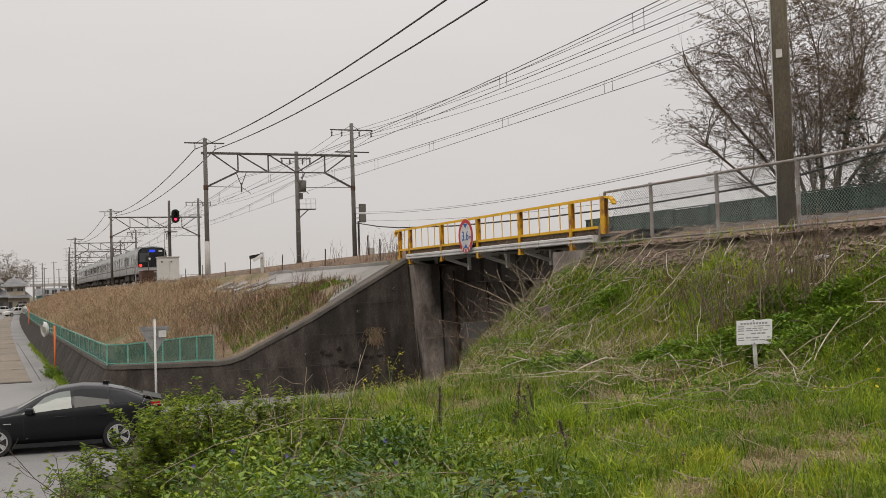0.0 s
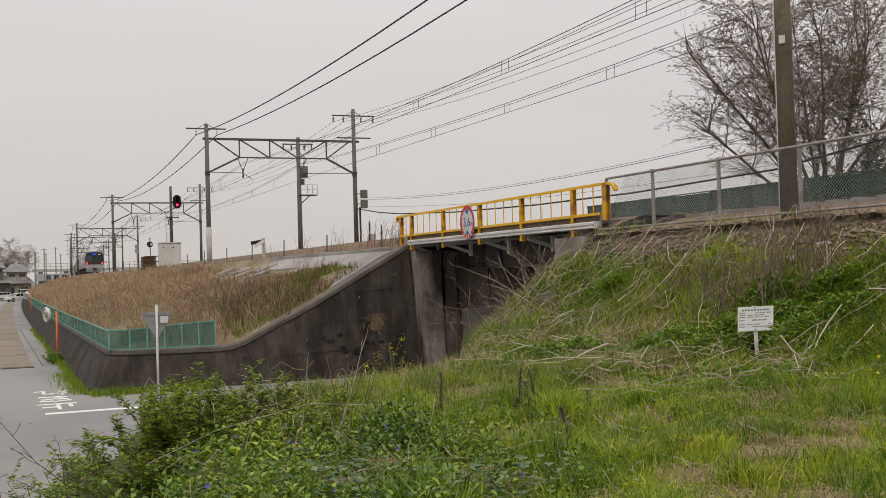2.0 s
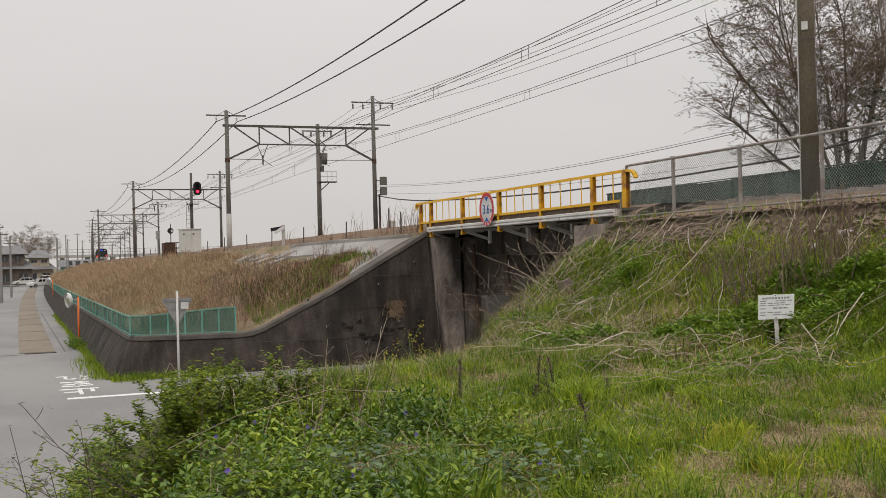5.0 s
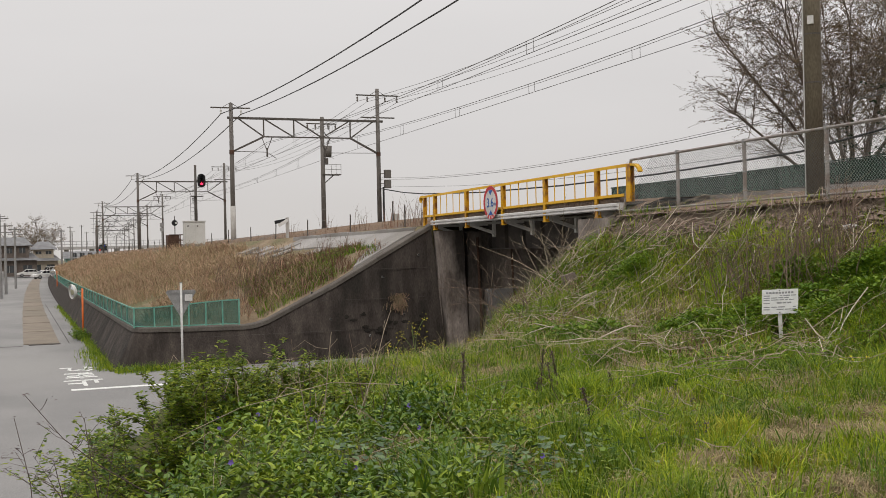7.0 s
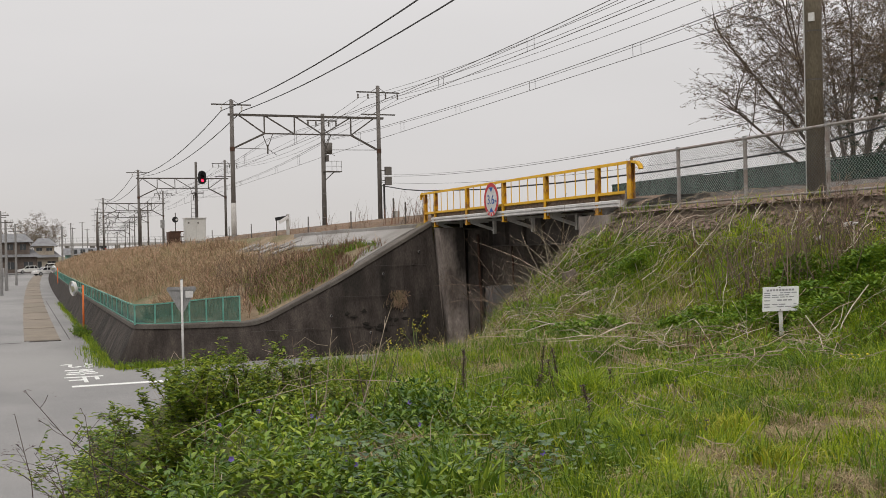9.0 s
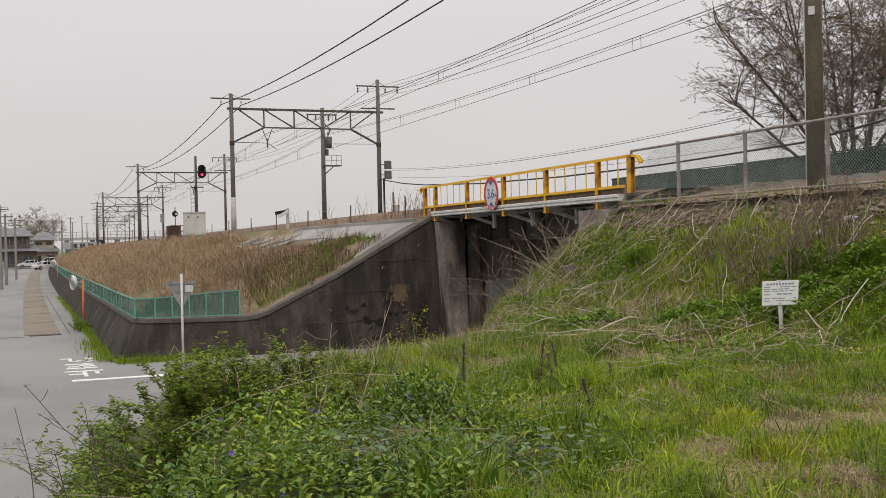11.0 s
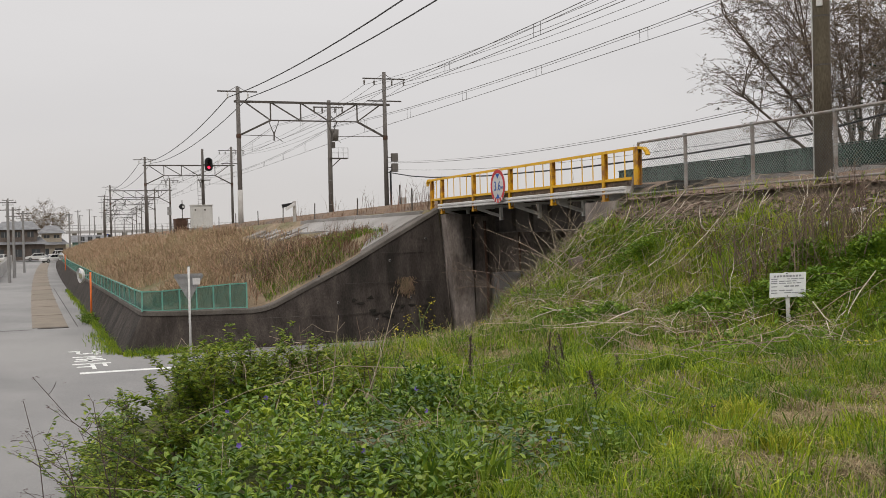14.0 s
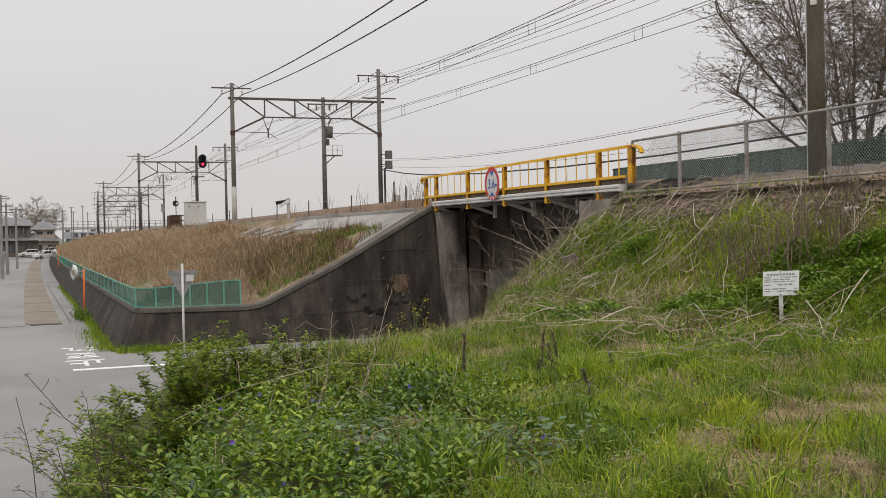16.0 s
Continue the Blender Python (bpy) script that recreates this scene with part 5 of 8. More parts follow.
V_DUSK = mat("dusky_purple_leaf", (0.1, 0.06, 0.1), (0.17, 0.11, 0.17), 2, 0.7, bump=0, transl=0.2)
V_RAPE = mat("yellow_petal", (0.62, 0.52, 0.02), (0.7, 0.58, 0.03), 2, 0.6, bump=0, transl=0.2)
V_BUD = leafy("brown_bud_leaf", (0.15, 0.105, 0.066), (0.2, 0.16, 0.085), 0.2, 0.8, 0.4)
V_SPIKE = mat("dock_spike", (0.085, 0.06, 0.06), (0.15, 0.105, 0.1), 6, 0.9, fine=30)

V_LITTER = leafy("dead_leaf", (0.15, 0.105, 0.062), (0.25, 0.185, 0.115), 0.05, 0.9, 0.45)
V_HERBW = mat("green_stem", (0.1, 0.14, 0.035), (0.13, 0.17, 0.05), 3, 0.8, fine=20)


def fields(x, y, s, k=0.0):
    return noise.noise((x * s + k, y * s - k, k * 1.7))


def before_board(x, y):
    """True on the line of sight just in front of the notice board."""
    return abs(x * 0.777 - y * 0.629) < 0.17 and 12.9 < x * 0.629 + y * 0.777 < 14.5


def scatter(n, x0, x1, y0, y1, keep=None, seed=0):
    r = np.random.default_rng(seed)
    xs, ys = r.uniform(x0, x1, n), r.uniform(y0, y1, n)
    out = []
    for x, y in zip(xs, ys):
        if (keep is None or keep(x, y) > r.random()) and not before_board(x, y):
            out.append((x, y, land(x, y)))
    return np.array(out).reshape(-1, 3)


def blades(name, pts, h, w, lean, material, label, parent=None, seed=0, droop=0.25):
    r = np.random.default_rng(seed + 100)
    n = len(pts)
    h = np.broadcast_to(h, n) * r.uniform(0.55, 1.25, n)
    w = np.broadcast_to(w, n) * r.uniform(0.7, 1.3, n)
    a = r.uniform(0, 2 * np.pi, n)
    f = r.uniform(0, 2 * np.pi, n)
    le = r.uniform(0.1, 1.0, n) * lean
    dirv = np.stack([np.cos(a), np.sin(a), np.zeros(n)], 1)
    side = np.stack([np.cos(f), np.sin(f), np.zeros(n)], 1) * (w / 2)[:, None]
    up = np.array([0, 0, 1.0])
    base = pts - up * 0.03
    mid = pts + up * (h * 0.55)[:, None] + dirv * (h * le * 0.3)[:, None]
    tip = pts + up * (h * (1 - droop * le))[:, None] + dirv * (h * le)[:, None]
    v = np.stack([base - side, base + side, mid - side * 0.8, mid + side * 0.8, tip], 1).reshape(-1, 3)
    i = np.arange(n)[:, None] * 5
    q = (i + np.array([[0, 1, 3, 2]])).tolist()
    t = (i + np.array([[2, 3, 4]])).tolist()
    return raw(name, v.tolist(), q + t, [material], label, "grass", "stuff" if parent is None else "", parent)


def leaf_cloud(verts, faces, c, way, up, length, width, fold=0.25):
    """Adds one six-cornered leaf, folded along its rib."""
    way = way.normalized()
    s = way.cross(up)
    if s.length < 1e-3:
        s = Vector((1, 0, 0))
    s.normalize()
    n = s.cross(way)
    k = len(verts)
    L, W = length, width / 2
    lift = n * (W * fold)
    verts.extend([tuple(c), tuple(c + way * L * 0.3 + s * W * 0.85 + lift), tuple(c + way * L * 0.65 + s * W * 0.8 + lift), tuple(c + way * L - n * L * 0.06),
                  tuple(c + way * L * 0.65 - s * W * 0.8 + lift), tuple(c + way * L * 0.3 - s * W * 0.85 + lift)])
    faces.append((k, k + 1, k + 2, k + 3))
    faces.append((k, k + 3, k + 4, k + 5))


def rvec(r, z=0.0):
    a = r.uniform(0, 2 * math.pi)
    return Vector((math.cos(a), math.sin(a), z))


# meadow in front of the camera
def meadow_green(x, y):
    return 0.55 + 0.9 * fields(x, y, 0.55, 2.0)


MATS = ((2.95, 8.0, 0.3), (3.25, 7.0, 0.22), (5.25, 6.4, 0.38), (5.8, 6.5, 0.34), (4.5, 5.0, 0.28), (4.2, 5.45, 0.25), (7.2, 10.7, 0.7), (6.0, 11.3, 0.6), (5.1, 11.2, 0.5),
        (6.6, 11.0, 0.6), (7.2, 9.7, 0.5), (4.4, 6.2, 0.22), (6.5, 7.0, 0.35), (7.7, 12.9, 0.6), (8.3, 11.4, 0.5), (7.0, 14.8, 0.7), (8.0, 15.0, 0.5), (7.4, 16.8, 0.6), (9.0, 14.6, 0.5), (9.7, 13.9, 0.5), (7.9, 9.0, 0.4), (2.3, 7.3, 0.25))


def straw_mat(x, y):
    """How far x, y lies inside a patch of flattened straw, 0 to 1."""
    best = 0.0
    for a, b, rad in MATS:
        d = math.hypot(x - a, (y - b) * 0.8) / rad
        if d < 1.3:
            best = max(best, 1.3 - d + 0.5 * fields(x, y, 2.5, 15))
    return min(best, 1.0)


def build_meadow():
    pts = scatter(120000, 1.6, 11.5, 3.6, 14.5, lambda x, y: (0.9 if y - 2 > x * 0.2 else 0) * (0.35 + 0.65 * max(0.0, meadow_green(x, y))) * min(1, 9.0 / (y + 1)) * (1.0 if x > 2.6 + 0.12 * (y - 6) else 0.25) * (1 - 0.85 * straw_mat(x, y)), 1)
    blades("meadow_grass", pts, 0.1, 0.0075, 1.3, V_BRIGHT, "fresh bright green meadow grass", seed=1)
    pts = scatter(70000, 1.6, 11.0, 3.6, 15, lambda x, y: 0.7 * max(0.05, 0.35 + 1.4 * fields(x, y, 0.8, 7)) * min(1, 9.0 / (y + 1)) * (1 - 0.8 * straw_mat(x, y)), 2)
    blades("meadow_grass", pts, 0.1, 0.0075, 1.3, V_MID, "darker green meadow grass", seed=2)
    pts = scatter(60000, 3.6, 11.0, 3.6, 11.5, lambda x, y: max(0.0, 0.2 + (x - 5) * 0.16 + 1.2 * fields(x, y, 0.5, 12)) * (1 - 0.8 * straw_mat(x, y)), 3)
    blades("meadow_grass", pts, 0.09, 0.0075, 1.3, V_YEL, "yellow-green short meadow grass", seed=3)
    pts = scatter(62000, 2.2, 11.8, 3.6, 15, lambda x, y: 0.1 + 1.5 * max(0.0, fields(x, y, 0.6, 21) + 0.1 + 0.25 * fields(x, y, 2.2, 5)), 4)
    blades("dry_grass", pts, 0.13, 0.005, 2.4, V_STRAW, "dry pale straw among the grass", seed=4, droop=0.5)
    # bank below the railway fence
    pts = scatter(46000, 6.8, 12.0, 8.5, 20.1, lambda x, y: max(0.0, 0.55 + 1.3 * fields(x, y, 0.55, 31)) * (1 if x < 10.8 else 0.03), 5)
    blades("bank_grass", pts, 0.24, 0.012, 1.2, V_MID, "rough green grass on the railway bank", seed=5)
    pts = scatter(30000, 7.2, 11.9, 8.5, 20.1, lambda x, y: max(0.0, 0.45 + 1.9 * fields(x, y, 0.45, 41)) * (1 if x < 10.9 else 0.1), 6)
    blades("bank_grass", pts, 0.26, 0.012, 1.1, V_BRIGHT, "bright green grass tufts on the railway bank", seed=6)
    pts = scatter(26000, 6.5, 12.4, 8.5, 20.4, lambda x, y: (0.3 + 1.2 * fields(x, y, 0.4, 51)) * (1 if x < 10.7 else 0.04), 7)
    blades("bank_dry_grass", pts, 0.22, 0.008, 1.5, V_STRAW, "flattened dry grass on the railway bank", seed=7, droop=0.6)
    pts = scatter(22000, 7.4, 12.4, 8.5, 20.4, lambda x, y: 0.3 + (x - 9) * 0.2 * (1 if x < 11 else -0.6) + 0.9 * fields(x, y, 0.5, 61) - (0.9 if x > 10.8 else 0), 8)
    blades("bank_weeds", pts, 0.22, 0.01, 1.3, V_RUST, "brown dead weeds on the railway bank", seed=8)
    # fall to the road behind the bushes
    pts = scatter(16000, 1.6, 9.5, 11.5, 20.8, lambda x, y: 0.8 if land(x, y) > ROAD + 0.08 else 0.0, 9)
    blades("verge_grass", pts, 0.24, 0.008, 0.8, V_MID, "green grass on the slope to the road", seed=9)
    pts = scatter(9000, 2.5, 9.5, 11.5, 20.8, lambda x, y: 0.7 if land(x, y) > ROAD + 0.08 else 0.0, 10)
    blades("verge_dry_grass", pts, 0.35, 0.007, 1.2, V_STRAW, "dry grass on the slope to the road", seed=10)
    # verge along the foot of the wall
    r = np.random.default_rng(5)
    line = []
    for i in range(5200):
        t = r.random()
        if t < 0.45:
            y = r.uniform(31.2, 46.5)
            wide = 0.6 if y < 38 else 0.25
            p = (2.42 - abs(r.normal(0, wide * 0.45)), y)
        elif t < 0.8:
            u = r.uniform(2.4, 6.0)
            p = (u, 30.75 - abs(r.normal(0, 0.25)))
        else:
            p = (2.42 + swing(60) - abs(r.normal(0, 0.1)), r.uniform(47, 75))
        line.append((p[0], p[1], ROAD + 0.05))
    line = np.array(line)
    blades("verge_grass", line[:3600], 0.2, 0.014, 0.8, V_BRIGHT, "bright green verge at the foot of the wall", seed=11)
    blades("verge_grass", line[3600:], 0.3, 0.014, 0.8, V_MID, "taller weeds at the foot of the wall", seed=12)
    # uneven tussocks all over the meadow
    rr = np.random.default_rng(15)
    for m, cnt, hh, lab, sd in ((V_BRIGHT, 420, 0.27, "tussocks of fresh green grass", 31), (V_MID, 380, 0.29, "tussocks of darker green grass", 32), (V_YEL, 90, 0.2, "tussocks of yellow-green grass", 33), (V_STRAW, 200, 0.2, "tussocks of dead straw", 34)):
        out = []
        while cnt:
            cx, cy = rr.uniform(2.0, 10.5), rr.uniform(4.4, 15.0)
            if cx < 3.4 and cy > 6 or straw_mat(cx, cy) > 0.4:
                continue
            cnt -= 1
            k = int(rr.uniform(30, 100))
            rad = rr.uniform(0.05, 0.14)
            for a, b in zip(rr.normal(cx, rad, k), rr.normal(cy, rad, k)):
                if not before_board(a, b):
                    out.append((a, b, land(a, b)))
        blades("grass_tussocks", np.array(out), hh, 0.009, 1.5, m, lab, seed=sd, droop=0.4)
    # flattened straw lying in mats
    rs = np.random.default_rng(61)
    out = []
    for a, b, rad in MATS:
        for k in range(int(5200 * rad * rad) + 300):
            u, v = rs.normal(a, rad * 0.5), rs.normal(b, rad * 0.62)
            if not before_board(u, v) and straw_mat(u, v) > rs.random() * 0.6:
                out.append((u, v, land(u, v) + rs.uniform(0, 0.03)))
    out = np.array(out)
    half = rs.random(len(out)) < 0.75
    blades("straw_mat", out[half], 0.1, 0.007, 3.6, V_STRAW, "mats of flattened pale straw in the meadow", seed=62, droop=0.22)
    blades("straw_mat", out[~half], 0.07, 0.0075, 4.0, V_LITTER, "flattened brown dead stems in the meadow", seed=63, droop=0.22)
    # rough tussocks on the railway bank
    for m, cnt, hh, lab, sd in ((V_BRIGHT, 55, 0.38, "tussocks of fresh grass on the railway bank", 41), (V_MID, 50, 0.4, "tussocks of darker grass on the railway bank", 42), (V_RUST, 60, 0.36, "clumps of brown dead weeds on the railway bank", 43), (V_STRAW, 60, 0.34, "clumps of dead straw on the railway bank", 44)):
        out = []
        while cnt:
            cx, cy = rr.uniform(7.2, 11.5), rr.uniform(9.5, 19.8)
            if cx > 10.75 or land(cx, cy) < ROAD + 0.3:
                continue
            cnt -= 1
            k = int(rr.uniform(30, 80))
            rad = rr.uniform(0.08, 0.2)
            for a, b in zip(rr.normal(cx, rad, k), rr.normal(cy, rad * 1.3, k)):
                if a < 11.8 and not before_board(a, b):
                    out.append((a, b, land(a, b)))
        blades("bank_tussocks", np.array(out), hh, 0.011, 1.5, m, lab, seed=sd, droop=0.4)
    # dead leaves and soil crumbs under the railway fence
    rl = random.Random(6)
    lv, lf = [], []
    for i in range(7500):
        x, y = rl.uniform(10.3, 12.5), rl.uniform(9, 20)
        if (x - 10.2) * 0.55 < rl.random():
            continue
        leaf_cloud(lv, lf, Vector((x, y, land(x, y) + rl.uniform(0.005, 0.05))), rvec(rl, rl.uniform(-0.3, 0.4)), Vector((0, 0, 1)), rl.uniform(0.04, 0.1), 0.045)
    raw("leaf_litter", lv, lf, [V_LITTER], "brown dead leaf litter under the fence", "leaf litter", "stuff")
    # dandelions
    for i in range(22):
        x, y = rl.uniform(7.4, 9.6), rl.uniform(7.6, 10.6)
        z = land(x, y) + 0.16
        b = B()
        disc(b, (x, y, z), (0, -0.5, 1), 0.018, 0.012, 8)
        d = single("dandelion", b, V_RAPE, "small yellow flower in the meadow", "flower", at=(x, y, z - 0.16), group="dandelions")
        b = B()
        tube(b, [(x, y, z - 0.17), (x, y, z)], 0.003, 4)
        part("stem", b, V_HERBW, d)
    # small purple flower heads low in the grass
    for i in range(34):
        x, y = rl.gauss(4.9, 0.5), rl.gauss(8.0, 0.7)
        z = land(x, y)
        h = rl.uniform(0.1, 0.18)
        d = thing("dead_nettle", (x, y, z), "low weed with a dusky purple flower head", "weed", "purple weeds")
        part("stem", tube(B(), [(x, y, z - 0.02), (x, y, z + h)], 0.003, 4), V_HERBW, d)
        lv, lf = [], []
        for k in range(16):
            leaf_cloud(lv, lf, Vector((x, y, z + h * rl.uniform(0.6, 1.1))), rvec(rl, rl.uniform(-0.3, 0.5)), Vector((0, 0, 1)), 0.026, 0.018)
        raw("flower_head", lv, lf, [V_DUSK], "dusky purple leaves and flowers", parent=d)
    # broad clumps
    for k, (x, y, rad, hh, m) in enumerate(((4.85, 8.8, 0.22, 0.4, V_BRIGHT), (4.9, 9.95, 0.25, 0.42, V_MID), (5.75, 8.9, 0.22, 0.3, V_BRIGHT), (4.15, 6.8, 0.2, 0.3, V_BRIGHT), (4.45, 5.6, 0.16, 0.22, V_YEL),
                                            (3.65, 5.55, 0.2, 0.2, V_BRIGHT), (2.5, 6.35, 0.28, 0.42, V_MID), (5.9, 11.0, 0.22, 0.3, V_BRIGHT), (5.85, 8.35, 0.2, 0.24, V_BRIGHT), (4.95, 6.75, 0.2, 0.22, V_YEL), (3.5, 6.2, 0.2, 0.24, V_MID),
                                            (8.8, 17.2, 0.45, 0.55, V_BRIGHT), (9.6, 16.3, 0.4, 0.45, V_MID), (10.85, 14.3, 0.35, 0.4, V_BRIGHT), (9.3, 9.95, 0.35, 0.32, V_BRIGHT), (6.4, 11.2, 0.25, 0.3, V_MID),
                                            (9.9, 13.6, 0.3, 0.45, V_BRIGHT), (8.0, 16.5, 0.6, 0.5, V_MID), (3.9, 7.4, 0.18, 0.35, V_MID), (3.3, 9.4, 0.3, 0.4, V_MID), (8.7, 9.6, 0.3, 0.3, V_BRIGHT))):
        rr = np.random.default_rng(70 + k)
        n = 230
        q = np.stack([rr.normal(x, rad * 0.5, n), rr.normal(y, rad * 0.5, n)], 1)
        q = np.array([(a, b, land(a, b)) for a, b in q])
        ob = blades("grass_tuft", q, hh, 0.011, 1.2, m, "tuft of long green grass blades", seed=200 + k)
        tagged(ob, category="grass tuft", group="grass tufts")
    for k, (x, y) in enumerate(((2.35, 6.0), (2.5, 5.75), (2.15, 5.8))):
        rr = np.random.default_rng(370 + k)
        q = np.array([(a, b, land(a, b)) for a, b in zip(rr.normal(x, 0.06, 34), rr.normal(y, 0.06, 34))])
        ob = blades("grass_tuft", q, 0.36, 0.026, 0.8, V_MID, "clump of broad upright green blades", seed=400 + k)
        tagged(ob, category="grass tuft", group="grass tufts")


build_meadow()


def build_dry_bank():
    def keep(x, y):
        return (0.45 + 0.9 * fields(x, y * 0.6, 0.4, 3)) * (1.0 if y < 70 else 0.75)

    def soft_patch(x, y):
        return x > 7.6 and y < 43
    r = np.random.default_rng(3)
    def spread(n, y0, y1, seed, fn, short=False):
        rr = np.random.default_rng(seed)
        out = []
        for y, u in zip(rr.uniform(y0, y1, n), rr.random(n)):
            x = 3.5 + swing(y) + u * (8.4 + bend(y) - swing(y))
            if y < 42 and land(x, y) < wing_top(x) - 0.2 + (y - 31.5) * 0.1:
                continue
            if x - bend(y) > 10.6 or (x > 8.9 and y < 53 and rr.random() < (0.0 if short else 0.93)):
                continue
            if fn(x, y) > rr.random():
                out.append((x, y, land(x, y)))
        return np.array(out)
    blades("dry_bank_grass", spread(52000, 31.9, 62, 1, lambda x, y: keep(x, y) * (0.45 if soft_patch(x, y) else 1)), 0.55, 0.022, 1.7, V_TAN, "tall tan dead grass covering the embankment", seed=21)
    blades("dry_bank_grass", spread(34000, 60, 190, 2, keep), 0.75, 0.035, 1.5, V_TAN, "tall tan dead grass covering the embankment", seed=22)
    blades("dry_bank_grass", spread(40000, 31.9, 80, 4, lambda x, y: keep(x, y) * (0.6 if soft_patch(x, y) else 1)), 0.5, 0.018, 1.9, V_STRAW, "pale straw on the embankment", seed=23)
    blades("dry_bank_weeds", spread(9000, 32.2, 60, 5, lambda x, y: max(0, 0.15 + 1.6 * fields(x, y, 0.35, 17) + (0.6 if 6.3 < x < 9.8 and y < 44 else 0))), 0.6, 0.014, 0.8, V_RUST, "reddish brown dead weeds on the embankment", seed=24)
    blades("bank_grass", spread(26000, 31.7, 42, 6, lambda x, y: 1.0 if 6.6 < x < 10.45 and fields(x, y, 0.5, 9) > -0.12 else 0.0, True), 0.22, 0.018, 1.2, V_MID, "green weeds between the concrete slabs", seed=25)
    blades("dry_bank_weeds", spread(16000, 31.65, 38, 7, lambda x, y: 0.8 if 6.0 < x < 10.6 and fields(x, y, 0.6, 19) > -0.2 else 0.1, True), 0.32, 0.015, 1.3, V_RUST, "low reddish brown weeds behind the coping", seed=28)
    rr = np.random.default_rng(8)
    line = []
    for i in range(260):
        y = 32.5 + 110 * rr.random() ** 1.5
        x = rr.uniform(11.6, 12.5) + bend(y)
        line.append((x, y, rail(y) - 0.42))
    blades("trackside_weeds", np.array(line), 0.35, 0.012, 0.6, V_RUST, "thin dead weeds at the edge of the ballast", seed=26)
    line = [(x + rr.normal(0, 0.15), y + rr.normal(0, 0.4), rail(y) - 0.35) for x, y in ((12.3, 36.0), (12.6, 40.5), (12.8, 46), (12.6, 52), (12.4, 33.2), (12.5, 34.2)) for _ in range(14)]
    blades("trackside_weeds", np.array(line), 1.0, 0.014, 0.5, V_RUST, "tall thin dead weeds beside the track", seed=27)


build_dry_bank()


def limb(r, p, way, length, bend_up, wander, n):
    pts = [Vector(p)]
    d = Vector(way).normalized()
    for i in range(n):
        d = (d + Vector((r.gauss(0, wander), r.gauss(0, wander), r.gauss(0, wander) + bend_up))).normalized()
        pts.append(pts[-1] + d * (length / n))
    return pts


